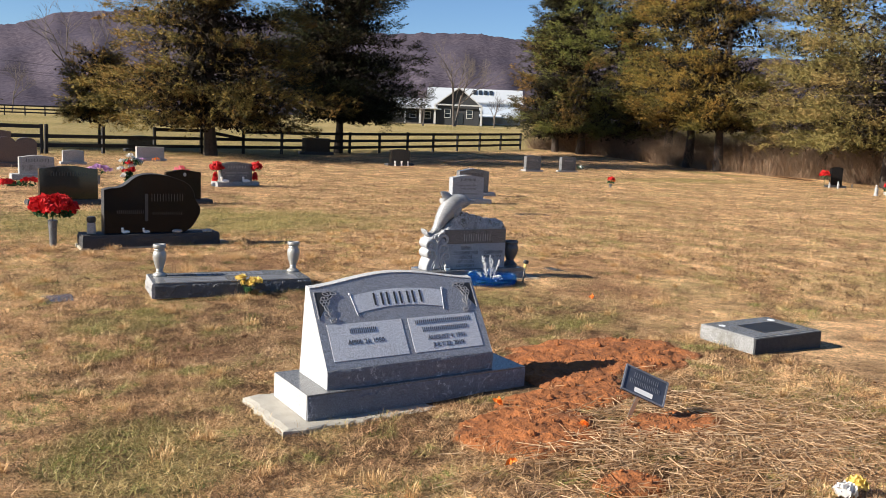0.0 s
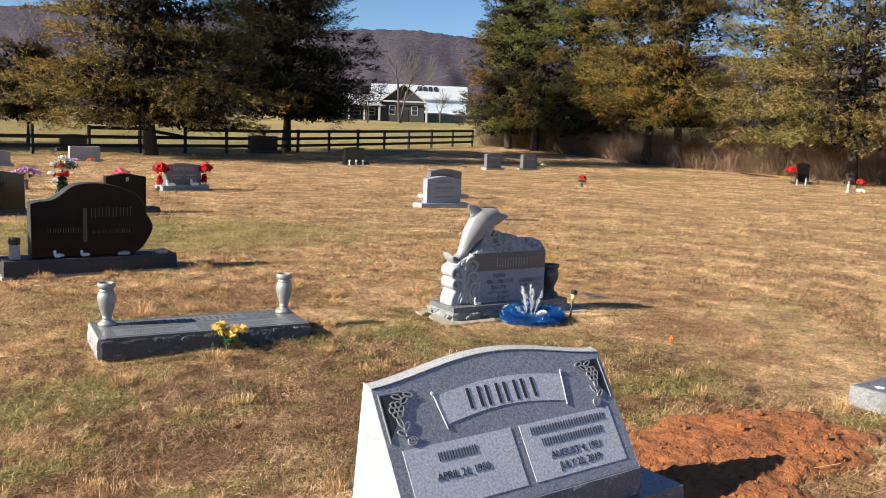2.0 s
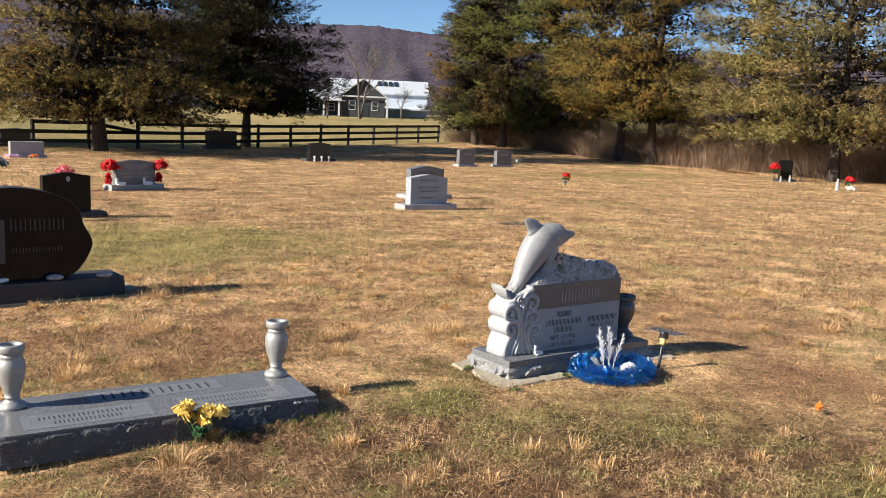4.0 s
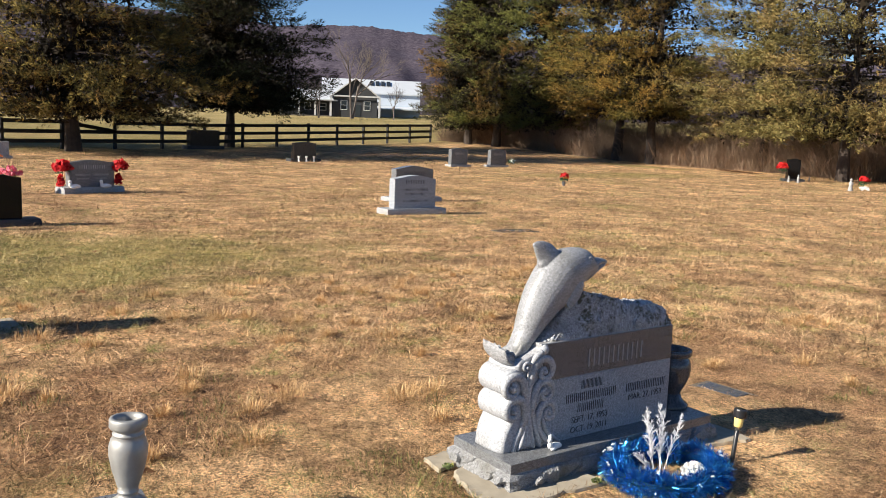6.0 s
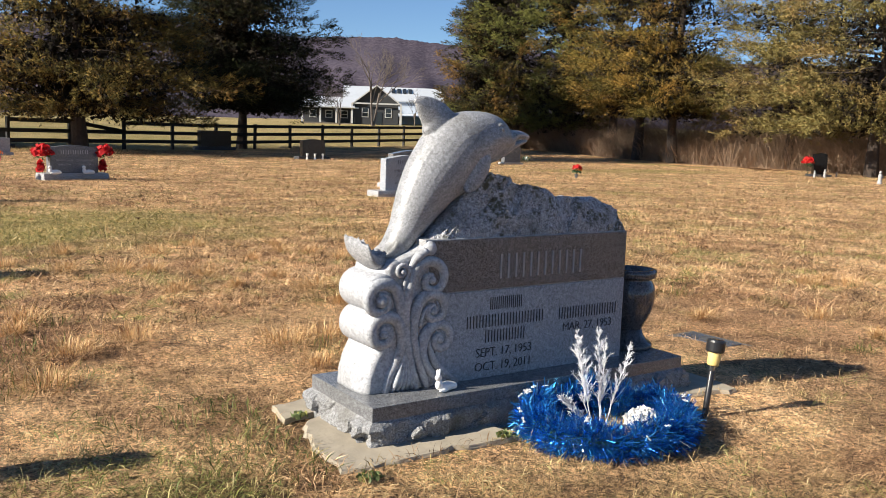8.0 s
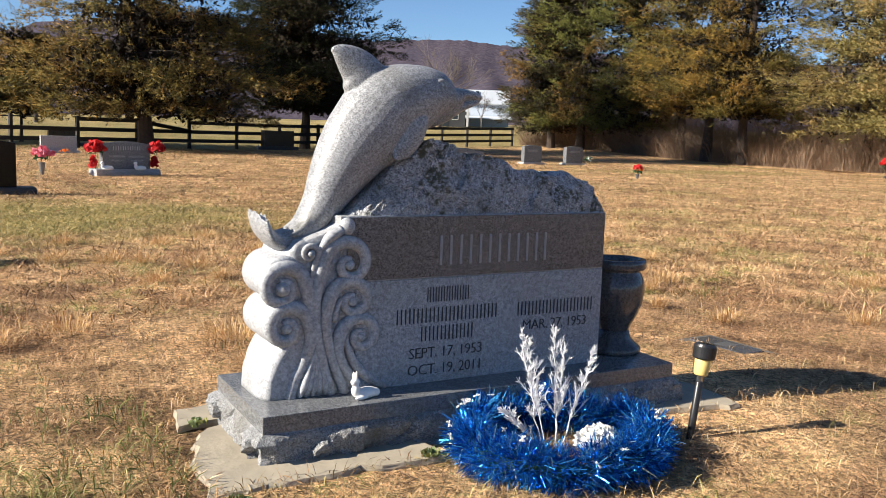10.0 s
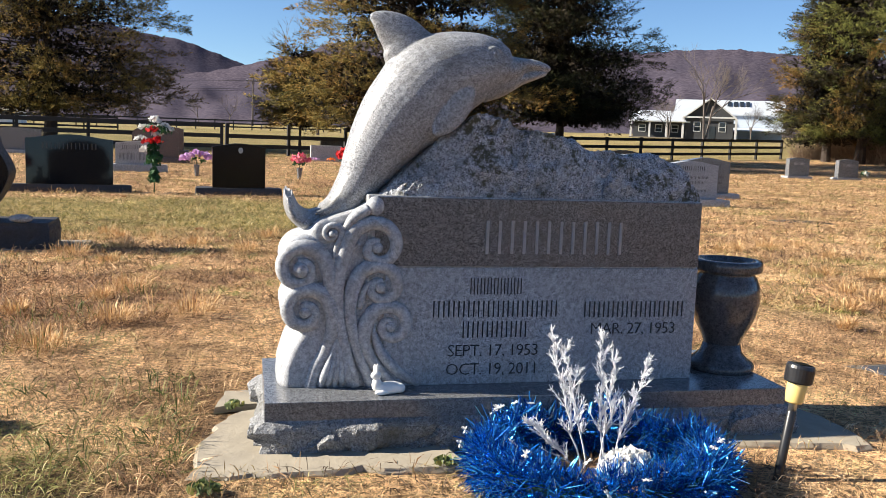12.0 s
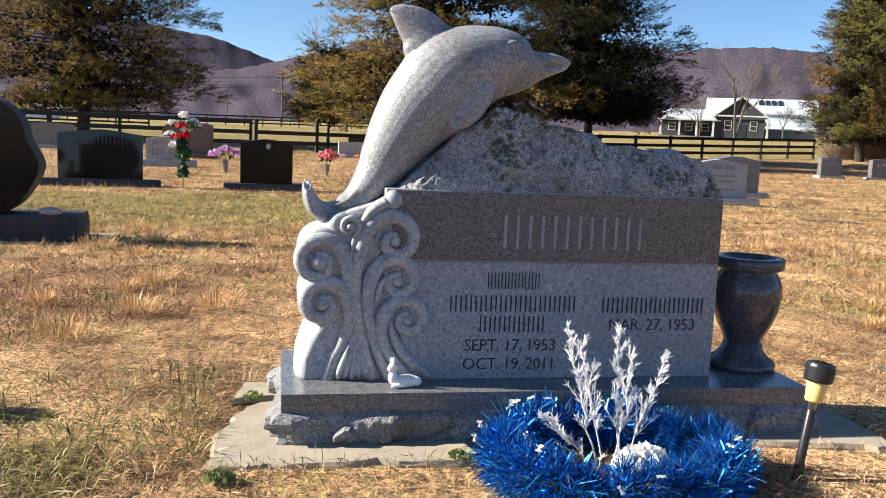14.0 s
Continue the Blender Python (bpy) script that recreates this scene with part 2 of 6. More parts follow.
# Sun on the green row trees is put into this brighter colour.
CEDAR_OLIVE = leafy("sunlit green cedar sprays", [(0, (0.076, 0.090, 0.025)), (0.6, (0.184, 0.190, 0.048)), (1, (0.243, 0.229, 0.057))], 0.8,
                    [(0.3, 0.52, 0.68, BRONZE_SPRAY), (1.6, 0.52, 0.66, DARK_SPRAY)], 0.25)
# The next two are for shaded trees: the shade is in their dark colours.
CEDAR_ROW_SHADED = leafy("cedar sprays darkened for shade", [(0, (0.017, 0.019, 0.007)), (0.6, (0.044, 0.041, 0.013)), (1, (0.058, 0.050, 0.015))], 0.8,
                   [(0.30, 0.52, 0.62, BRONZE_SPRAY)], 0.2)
CEDAR_SHADED = leafy("green cedar sprays", [(0, (0.010, 0.014, 0.006)), (0.6, (0.024, 0.029, 0.010)), (1, (0.048, 0.048, 0.015))], 0.8,
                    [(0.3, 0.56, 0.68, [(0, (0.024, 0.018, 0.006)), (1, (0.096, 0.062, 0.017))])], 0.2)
G_BLADES = [(0, (0.085, 0.095, 0.024)), (0.4, (0.23, 0.22, 0.062)), (0.75, (0.43, 0.36, 0.135)), (1, (0.66, 0.53, 0.27))]
CLUMPS = [(-2.95, -0.34, 0.55, 0.40, 0.85), (-3.44, -1.60, 0.50, 0.35, 0.85), (-2.90, -2.25, 0.40, 0.30, 0.85), (-2.82, -2.60, 0.35, 0.30, 0.85), (-2.40, -1.30, 0.60, 0.30, 0.85), (-3.70, -3.60, 0.60, 0.50, 0.85), (-0.65, 0.05, 0.85, 0.85, 0.85), (-0.40, -0.60, 0.90, 0.45, 0.85), (0.30, -2.20, 0.90, 0.40, 0.85)]
C_BLADES = [(0, (0.090, 0.102, 0.022)), (0.5, (0.27, 0.265, 0.070)), (0.85, (0.52, 0.44, 0.18)), (1, (0.74, 0.60, 0.32))]
D_BLADES = [(0, (0.041, 0.026, 0.016)), (0.6, (0.151, 0.085, 0.046)), (1, (0.466, 0.282, 0.140))]
P_BLADES = [(0, (0.309, 0.183, 0.088)), (0.4, (0.680, 0.455, 0.242)), (1, (0.906, 0.673, 0.409))]
R_BLADES = [(0, (0.088, 0.045, 0.025)), (0.55, (0.283, 0.149, 0.081)), (0.85, (0.494, 0.287, 0.156)), (1, (0.778, 0.494, 0.281))]
TURF = leafy("dormant turf blades", [(0, (0.080, 0.042, 0.021)), (0.25, (0.330, 0.179, 0.084)), (0.55, (0.659, 0.403, 0.201)), (0.93, (0.899, 0.618, 0.360)), (1, (0.180, 0.170, 0.033))], 0.65,
             [(1.5, 0.46, 0.62, R_BLADES), (1.15, 0.55, 0.63, P_BLADES), (0.45, 0.52, 0.68, G_BLADES), (3.4, 0.52, 0.62, C_BLADES), (5.0, 0.49, 0.59, D_BLADES)], 0.2, [(RUST_SPOTS, R_BLADES), (GREEN_SPOTS, G_BLADES), (CLUMPS, C_BLADES)])
TUFT = leafy("straw tufts", [(0, (0.36, 0.185, 0.075)), (0.5, (0.60, 0.375, 0.17)), (1, (0.80, 0.58, 0.32))], 0.6)
STRAW = leafy("loose straw", [(0, (0.30, 0.165, 0.08)), (0.5, (0.56, 0.36, 0.20)), (1, (0.78, 0.58, 0.38))], 0.6)
GREEN_WEED = leafy("green weeds", [(0, (0.05, 0.065, 0.014)), (0.6, (0.13, 0.145, 0.036)), (1, (0.30, 0.25, 0.09))], 0.6)
WEED_LEAF = leafy("weed leaves", [(0, (0.08, 0.115, 0.045)), (0.7, (0.17, 0.21, 0.085)), (1, (0.32, 0.30, 0.08))], 0.6)
# Dead brown taken to near black: the crown's inner shade is in this colour.
INNER_SHADE_SPRAY = leafy("dead inner cedar sprays with shade painted in", [(0, (0.007, 0.006, 0.003)), (1, (0.028, 0.020, 0.011))], 0.9, None, 0.0)
DEAD_LEAF = leafy("dead leaves", [(0, (0.10, 0.045, 0.02)), (1, (0.25, 0.12, 0.05))], 0.7)


def fibres(t, pos, angle, wide, long):
    """Streaks of lying stalks in one direction."""
    mp = node(t, "ShaderNodeMapping")
    mp.vector_type = "TEXTURE"
    mp.inputs["Rotation"].default_value = (0, 0, angle)
    mp.inputs["Scale"].default_value = (long, wide, 1)
    t.links.new(pos, mp.inputs["Vector"])
    n = node(t, "ShaderNodeTexNoise", Scale=1.0, Detail=1.0, Distortion=0.8)
    t.links.new(mp.outputs[0], n.inputs["Vector"])
    return ramp(t, n.outputs[0], [(0.55, (0, 0, 0)), (0.62, (1, 1, 1))])


def ground_material():
    """Thatch in tan, rust and olive; the paddock past the fence line is greener."""
    m, t, b = mat("dormant lawn", 0.95, 0.0, 0.2)
    pos = t.nodes.new("ShaderNodeNewGeometry").outputs["Position"]
    a = ramp(t, noise_of(t, 9.0, 8.0, pos, 0.75), [(0.34, (0.213, 0.116, 0.059)), (0.50, (0.524, 0.308, 0.153)), (0.66, (0.815, 0.543, 0.297))])
    far = ramp(t, noise_of(t, 0.9, 5.0, pos, 0.6), [(0.35, (0.582, 0.353, 0.176)), (0.6, (0.815, 0.543, 0.293))])
    col = mix(t, 0.5, a, far)
    rust = ramp(t, noise_of(t, 0.8, 4.0, pos, 0.6), [(0.50, (0, 0, 0)), (0.66, (0.5,) * 3)])
    col = mix(t, rust, col, (0.281, 0.145, 0.072))
    green = ramp(t, noise_of(t, 0.28, 5.0, pos, 0.65), [(0.54, (0, 0, 0)), (0.72, (0.75,) * 3)])
    col = mix(t, green, col, (0.291, 0.226, 0.077))
    for place_ in RUST_SPOTS:
        col = mix(t, spot(t, pos, *place_), col, (0.300, 0.158, 0.080))
    for place_ in GREEN_SPOTS:
        col = mix(t, spot(t, pos, *place_), col, (0.281, 0.213, 0.072))
    for place_ in GAP_SHADE_SPOTS:
        col = mix(t, spot(t, pos, *place_), col, (0.125, 0.072, 0.037))
    lines = fibres(t, pos, 0.2, 0.004, 0.05)
    for k, (w, ln) in enumerate(((0.007, 0.07), (0.011, 0.09), (0.006, 0.05), (0.014, 0.10), (0.009, 0.07))):
        lines = mix(t, 1.0, lines, fibres(t, pos, 0.9 + 0.55 * k, w, ln), "LIGHTEN")
    tussock = ramp(t, noise_of(t, 3.2, 5.0, pos, 0.7), [(0.36, (0.64,) * 3), (0.50, (1.05,) * 3), (0.66, (1.36,) * 3)])
    col = mix(t, 1.0, col, tussock, "MULTIPLY")
    drift = ramp(t, noise_of(t, 1.15, 4.0, pos, 0.7), [(0.38, (0.64,) * 3), (0.50, (1.0,) * 3), (0.62, (1.34,) * 3)])
    col = mix(t, 1.0, col, drift, "MULTIPLY")
    col = mix(t, 1.0, col, ramp(t, lines, [(0.0, (0.46,) * 3), (1.0, (1.42,) * 3)]), "MULTIPLY")
    fine = ramp(t, noise_of(t, 60.0, 5.0, pos, 0.7), [(0.36, (0.55,) * 3), (0.50, (0.95,) * 3), (0.64, (1.2,) * 3)])
    col = mix(t, 1.0, col, fine, "MULTIPLY")
    past = node(t, "ShaderNodeVectorMath")
    past.operation = "DOT_PRODUCT"
    past.inputs[1].default_value = (-0.0433, 0.1, 0.0)
    t.links.new(pos, past.inputs[0])
    add = node(t, "ShaderNodeMath")
    add.inputs[1].default_value = -3.25
    t.links.new(past.outputs["Value"], add.inputs[0])
    edge = ramp(t, add.outputs[0], [(0.0, (0, 0, 0)), (0.5, (0.8,) * 3)])
    patch = ramp(t, noise_of(t, 0.05, 4.0, pos), [(0.4, (0.21, 0.19, 0.058)), (0.6, (0.34, 0.27, 0.105))])
    col = mix(t, edge, col, patch)
    t.links.new(col, b.inputs["Base Color"])
    bump(t, b, mix(t, 0.35, noise_of(t, 26.0, 9.0, pos, 0.8), lines), 1.0, 0.06)
    return m


def tinsel_material():
    m, t, b = mat("blue metallic tinsel", 0.22, 0.85)
    rnd = t.nodes.new("ShaderNodeNewGeometry").outputs["Random Per Island"]
    t.links.new(ramp(t, rnd, [(0, (0.004, 0.045, 0.24)), (0.5, (0.012, 0.18, 0.58)), (0.86, (0.06, 0.42, 0.88)), (0.97, (0.14, 0.58, 0.92)), (1, (0.75, 0.87, 0.95))]), b.inputs["Base Color"])
    return m


def hazy_mountain_material():
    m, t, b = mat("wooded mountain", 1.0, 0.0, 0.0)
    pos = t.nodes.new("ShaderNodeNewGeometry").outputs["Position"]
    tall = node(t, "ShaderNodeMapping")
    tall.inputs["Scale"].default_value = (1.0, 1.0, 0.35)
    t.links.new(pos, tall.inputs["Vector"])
    # Bare-wood browns tinted bluish: distance haze is put into the base colour.
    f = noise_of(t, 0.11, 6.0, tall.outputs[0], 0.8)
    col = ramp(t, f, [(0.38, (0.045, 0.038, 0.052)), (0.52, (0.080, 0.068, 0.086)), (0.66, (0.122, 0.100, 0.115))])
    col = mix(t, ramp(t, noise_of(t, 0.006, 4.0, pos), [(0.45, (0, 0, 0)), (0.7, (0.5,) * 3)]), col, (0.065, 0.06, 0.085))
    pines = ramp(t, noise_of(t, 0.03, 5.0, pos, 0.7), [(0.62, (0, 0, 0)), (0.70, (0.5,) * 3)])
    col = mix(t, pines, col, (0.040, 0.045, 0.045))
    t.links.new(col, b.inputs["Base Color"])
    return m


LAWN, TINSEL, HAZY_MOUNTAIN = ground_material(), tinsel_material(), hazy_mountain_material()


# ---- mesh helpers ----
def link(name, bm, material, parent=None, smooth=False):
    me = bpy.data.meshes.new(name)
    bm.to_mesh(me)
    bm.free()
    return from_mesh(name, me, material, parent, smooth)


def from_mesh(name, me, material, parent=None, smooth=False):
    if material:
        me.materials.append(material)
    if smooth:
        me.polygons.foreach_set("use_smooth", [True] * len(me.polygons))
    ob = new(name, me)
    ob.parent = parent
    return ob


def part(name, bm, material, parent, label="", smooth=False):
    ob = link(name, bm, material, parent, smooth)
    return tagged(ob, label) if label else ob


def thing(name, m, label, category, group="", kind=""):
    ob = new(name)
    ob.empty_display_size = 0.1
    ob.matrix_basis = m
    return tagged(ob, label, category, group, kind)


def cloud_mesh(name, verts, faces):
    """A mesh from numpy arrays: verts (n, 3), faces (m, 3 or 4)."""
    me = bpy.data.meshes.new(name)
    k = faces.shape[1]
    me.vertices.add(len(verts))
    me.vertices.foreach_set("co", np.ascontiguousarray(verts, dtype=np.float32).ravel())
    me.loops.add(faces.size)
    me.loops.foreach_set("vertex_index", np.ascontiguousarray(faces, dtype=np.int32).ravel())
    me.polygons.add(len(faces))
    me.polygons.foreach_set("loop_start", np.arange(0, faces.size, k, dtype=np.int32))
    me.update(calc_edges=True)
    return me


def box(x0, x1, y0, y1, z0, z1, bevel=0.0, bm=None):
    b = bmesh.new()
    r = bmesh.ops.create_cube(b, size=1, matrix=Matrix.Translation(((x0 + x1) / 2, (y0 + y1) / 2, (z0 + z1) / 2)) @ Matrix.Diagonal((x1 - x0, y1 - y0, z1 - z0, 1)))
    if bevel:
        bmesh.ops.bevel(b, geom=b.edges[:], offset=bevel, segments=2, affect="EDGES", profile=0.6)
    if bm is None:
        return b
    me = bpy.data.meshes.new("tmp")
    b.to_mesh(me)
    b.free()
    bm.from_mesh(me)
    bpy.data.meshes.remove(me)
    return bm


def profile(points, y0, y1, bevel=0.0):
    """A plate whose outline, in x and z, is extruded from y0 to y1."""
    bm = bmesh.new()
    f = bm.faces.new([bm.verts.new((x, y0, z)) for x, z in points])
    r = bmesh.ops.extrude_face_region(bm, geom=[f])
    bmesh.ops.translate(bm, verts=[v for v in r["geom"] if isinstance(v, bmesh.types.BMVert)], vec=(0, y1 - y0, 0))
    bmesh.ops.recalc_face_normals(bm, faces=bm.faces[:])
    if bevel:
        bmesh.ops.bevel(bm, geom=[e for e in bm.edges], offset=bevel, segments=2, affect="EDGES", clamp_overlap=True)
    return bm


def rough_block(x0, x1, y0, y1, z0, z1, amp=0.012, cell=0.012, margin=0.0, seed=0.0, sides="xXyY", freq=9.0):
    """A stone block with a level top and rock-pitched sides below a smooth margin."""
    bm = bmesh.new()
    kx, ky, kz = max(2, int((x1 - x0) / cell)), max(2, int((y1 - y0) / cell)), max(3, int((z1 - z0) / cell * 1.3))
    rim = [(x0 + (x1 - x0) * k / kx, y0) for k in range(kx)] + [(x1, y0 + (y1 - y0) * k / ky) for k in range(ky)]
    rim += [(x1 - (x1 - x0) * k / kx, y1) for k in range(kx)] + [(x0, y1 - (y1 - y0) * k / ky) for k in range(ky)]
    rows = []
    for j in range(kz + 1):
        z = z0 + (z1 - z0) * j / kz
        fade = min(1.0, max(0.0, (z1 - margin - z) / 0.016)) ** 0.6
        row = []
        for x, y in rim:
            p = Vector((x, y, z))
            q = p * freq + Vector((seed, seed * 1.7, 3))
            warp = q + 0.35 * noise.noise_vector(q * 0.9)
            centre = noise.voronoi(warp)[1][0]
            tilt = noise.cell_vector(centre * 5.3 + Vector((0.5, 0.5, 0.5))) * 2 - Vector((1, 1, 1))
            facet = 0.60 + 0.12 * noise.noise(centre * 3.1) + 0.62 * tilt.dot(warp - centre) + 0.40 * noise.noise(q * 0.8)
            d = min(1.25, max(0.0, facet + 0.22 * noise.fractal(q * 2.4, 0.8, 2.1, 5))) * amp * fade
            if x == x0 and "x" in sides:
                p.x -= d
            if x == x1 and "X" in sides:
                p.x += d
            if y == y0 and "y" in sides:
                p.y -= d
            if y == y1 and "Y" in sides:
                p.y += d
            row.append(bm.verts.new(p))
        rows.append(row)
    m = len(rim)
    for a, b in zip(rows, rows[1:]):
        for k in range(m):
            bm.faces.new((a[k], a[(k + 1) % m], b[(k + 1) % m], b[k]))
    bm.faces.new(rows[0][::-1])
    bm.faces.new(rows[-1])
    return bm


def lathe(stations, n=28, cap=True):
    """A turned shape: (radius, height) from the foot to the rim."""
    bm = bmesh.new()
    rings = [[bm.verts.new((r * math.cos(2 * math.pi * k / n), r * math.sin(2 * math.pi * k / n), z)) for k in range(n)] for r, z in stations]
    for a, b in zip(rings, rings[1:]):
        for k in range(n):
            bm.faces.new((a[k], a[(k + 1) % n], b[(k + 1) % n], b[k]))
    if cap:
        bm.faces.new(rings[0][::-1])
        bm.faces.new(rings[-1])
    return bm


def sweep(bm, stations, n=16, cap=True):
    """A tube through (centre, in-plane radius, depth radius) in the x-z plane."""
    pts = [Vector(s[0]) for s in stations]
    rings = []
    for i, (c, rn, ry) in enumerate(stations):
        d = (pts[min(i + 1, len(pts) - 1)] - pts[max(i - 1, 0)]).normalized()
        side = Vector((-d.z, 0, d.x)).normalized()
        rings.append([bm.verts.new(pts[i] + side * rn * math.cos(a) + Vector((0, 1, 0)) * ry * math.sin(a)) for a in (2 * math.pi * k / n for k in range(n))])
    for a, b in zip(rings, rings[1:]):
        for k in range(n):
            bm.faces.new((a[k], a[(k + 1) % n], b[(k + 1) % n], b[k]))
    if cap:
        bm.faces.new(rings[0][::-1])
        bm.faces.new(rings[-1])
    return bm


def smooth_stations(stations, steps=5):
    """Catmull-Rom through sweep stations."""
    out = []
    flat = [np.array([*c, rn, ry]) for c, rn, ry in stations]
    for i in range(len(flat) - 1):
        p0, p1, p2, p3 = flat[max(i - 1, 0)], flat[i], flat[i + 1], flat[min(i + 2, len(flat) - 1)]
        for k in range(steps):
            s = k / steps
            q = 0.5 * (2 * p1 + (p2 - p0) * s + (2 * p0 - 5 * p1 + 4 * p2 - p3) * s * s + (3 * p1 - p0 - 3 * p2 + p3) * s**3)
            out.append((tuple(q[:3]), max(q[3], 0.001), max(q[4], 0.001)))
    c, rn, ry = stations[-1]
    return out + [(c, rn, ry)]


def words(name, text, size, m, material, parent, spacing=1.0):
    """Cut lettering in the built-in face, centred on m."""
    cu = bpy.data.curves.new(name, "FONT")
    cu.body, cu.size, cu.align_x, cu.align_y, cu.extrude, cu.resolution_u, cu.space_character = text, size, "CENTER", "CENTER", 0.0012, 2, spacing
    cu.offset = -0.0005
    tmp = bpy.data.objects.new(name, cu)
    me = bpy.data.meshes.new_from_object(tmp)
    bpy.data.objects.remove(tmp)
    ob = from_mesh(name, me, material, parent)
    ob.matrix_basis = m
    return tagged(ob, kind="stuff")


def bars(name, x0, x1, z0, z1, count, m, material, parent, fill=0.7, double=True):
    """A line of writing as plain bars, one or two to a letter, in the x-y plane of m."""
    bm = bmesh.new()
    step = (x1 - x0) / count
    for k in range(count):
        a, b = x0 + k * step + step * (1 - fill) / 2, x0 + (k + 1) * step - step * (1 - fill) / 2
        if double:
            w = (b - a) * 0.2
            box(a, a + w, z0, z1, -0.001, 0.0012, bm=bm)
            box(b - w, b, z0, z1, -0.001, 0.0012, bm=bm)
        else:
            box(a, b, z0, z1, -0.001, 0.0012, bm=bm)
    ob = link(name, bm, material, parent)
    ob.matrix_basis = m
    return tagged(ob, kind="stuff")


def gz(x, y):
    """The height of the lawn."""
    d = np.hypot(x, np.maximum(y, 0))
    near = -0.42 * (1 - np.exp(-np.maximum(0, d - 1.5) / 11))
    right = 1 / (1 + np.exp(-(np.arctan2(x, np.maximum(y, 1)) - 0.25) * 6))
    return near + (0.012 + 0.012 * right) * np.clip(d - 45, 0, 160) * np.clip(y / 30, 0, 1)


def gzf(x, y):
    return float(gz(np.array(float(x)), np.array(float(y))))


def blob(bm, c, r, s=(1, 1, 1), sub=2, turn=(0, 0, 0)):
    bmesh.ops.create_icosphere(bm, subdivisions=sub, radius=r, matrix=pose(*c, *turn) @ Matrix.Diagonal((*s, 1)))


# ---- ground ----
rng = np.random.default_rng(7)


def soft_noise(x, y, scale, seed=0.0):
    """Smooth value noise on arrays, -1 to 1."""
    out, amp = np.zeros_like(x), 1.0
    for k in range(3):
        f = scale * 2**k
        out += amp * np.sin(x * f + 1.7 * np.sin(y * f * 0.83 + seed + k) + seed) * np.cos(y * f * 1.13 + 1.3 * np.sin(x * f * 0.71 + seed * 2))
        amp *= 0.5
    return out / 1.75


# Heaps of bare clay beside the new stone: centre, half-widths and height.
SOIL = [(-0.15, -3.05, 0.80, 0.50, 0.032), (-0.72, -3.28, 0.36, 0.55, 0.015), (-1.50, -4.18, 0.44, 0.36, 0.020), (-0.72, -4.45, 0.36, 0.22, 0.018), (-1.50, -5.0, 0.18, 0.14, 0.01), (-0.98, -3.80, 0.52, 0.20, 0.006)]


def soil_mask(x, y):
    out = np.full_like(x, -1.0)
    for cx, cy, rx, ry, _ in SOIL:
        out = np.maximum(out, 1 - np.sqrt(((x - cx) / rx) ** 2 + ((y - cy) / ry) ** 2))
    return out + 0.16 * soft_noise(x, y, 7.0, 2.0) + 0.08 * soft_noise(x, y, 22.0, 5.0)


def make_ground():
    n = 260
    s = np.linspace(-1, 1, n)
    g = np.sinh(s * 7.2) / np.sinh(7.2) * 3200
    x, y = np.meshgrid(g - 1, g - 1, indexing="ij")
    z = gz(x, y) + 0.012 * soft_noise(x, y, 3.1, 1.0) * (np.hypot(x, y) < 60)
    v = np.stack([x, y, z], -1).reshape(-1, 3)
    i = np.arange(n * n).reshape(n, n)
    f = np.stack([i[:-1, :-1], i[1:, :-1], i[1:, 1:], i[:-1, 1:]], -1).reshape(-1, 4)
    tagged(from_mesh("ground", cloud_mesh("ground", v, f), LAWN, smooth=True), "dormant tan and brown mown cemetery lawn", "ground", kind="structure")


def make_soil():
    n = 230
    x, y = np.meshgrid(np.linspace(-2.3, 1.0, n), np.linspace(-5.3, -2.3, n), indexing="ij")
    mask = soil_mask(x, y)
    h = np.zeros_like(x)
    for cx, cy, rx, ry, hh in SOIL:
        h = np.maximum(h, hh * np.clip(1 - ((x - cx) / rx) ** 2 - ((y - cy) / ry) ** 2, 0, 1))
    lumps = np.array([0.020 * noise.fractal(Vector((u * 8, w * 8, 0)), 0.6, 2.2, 7) + 0.008 * max(0, 0.5 - noise.voronoi(Vector((u * 34, w * 34, 5)))[0][0]) for u, w in zip(x.ravel(), y.ravel())]).reshape(x.shape) + 0.012 + rng.normal(0, 0.0018, x.shape)
    z = gz(x, y) + np.where(mask > 0, 0.012, -0.03) + np.clip(mask * 6, 0, 1) * (h + lumps)
    v = np.stack([x, y, z], -1).reshape(-1, 3)
    i = np.arange(n * n).reshape(n, n)
    f = np.stack([i[:-1, :-1], i[1:, :-1], i[1:, 1:], i[:-1, 1:]], -1).reshape(-1, 4)
    tagged(from_mesh("bare_soil", cloud_mesh("bare_soil", v, f), CLAY), "fresh red clay soil heaped on a recent grave", "soil", kind="structure")
    bm = bmesh.new()
    for _ in range(1500):
        a = int(rng.integers(0, n * n))
        if mask.ravel()[a] < 0.08:
            continue
        r = float(rng.uniform(0.003, 0.013)) * (2.4 if rng.random() < 0.06 else 1)
        q = v[a] + (0, 0, r * 0.4)
        bmesh.ops.create_icosphere(bm, subdivisions=1, radius=r, matrix=Matrix.Translation(q) @ pose(0, 0, 0, *(float(d) for d in rng.uniform(0, 360, 3))) @ Matrix.Diagonal((1, float(rng.uniform(0.6, 1)), float(rng.uniform(0.5, 0.9)), 1)))
    tagged(link("soil_clods", bm, CLAY), "loose clods of red clay on the bare soil", "soil", kind="stuff")


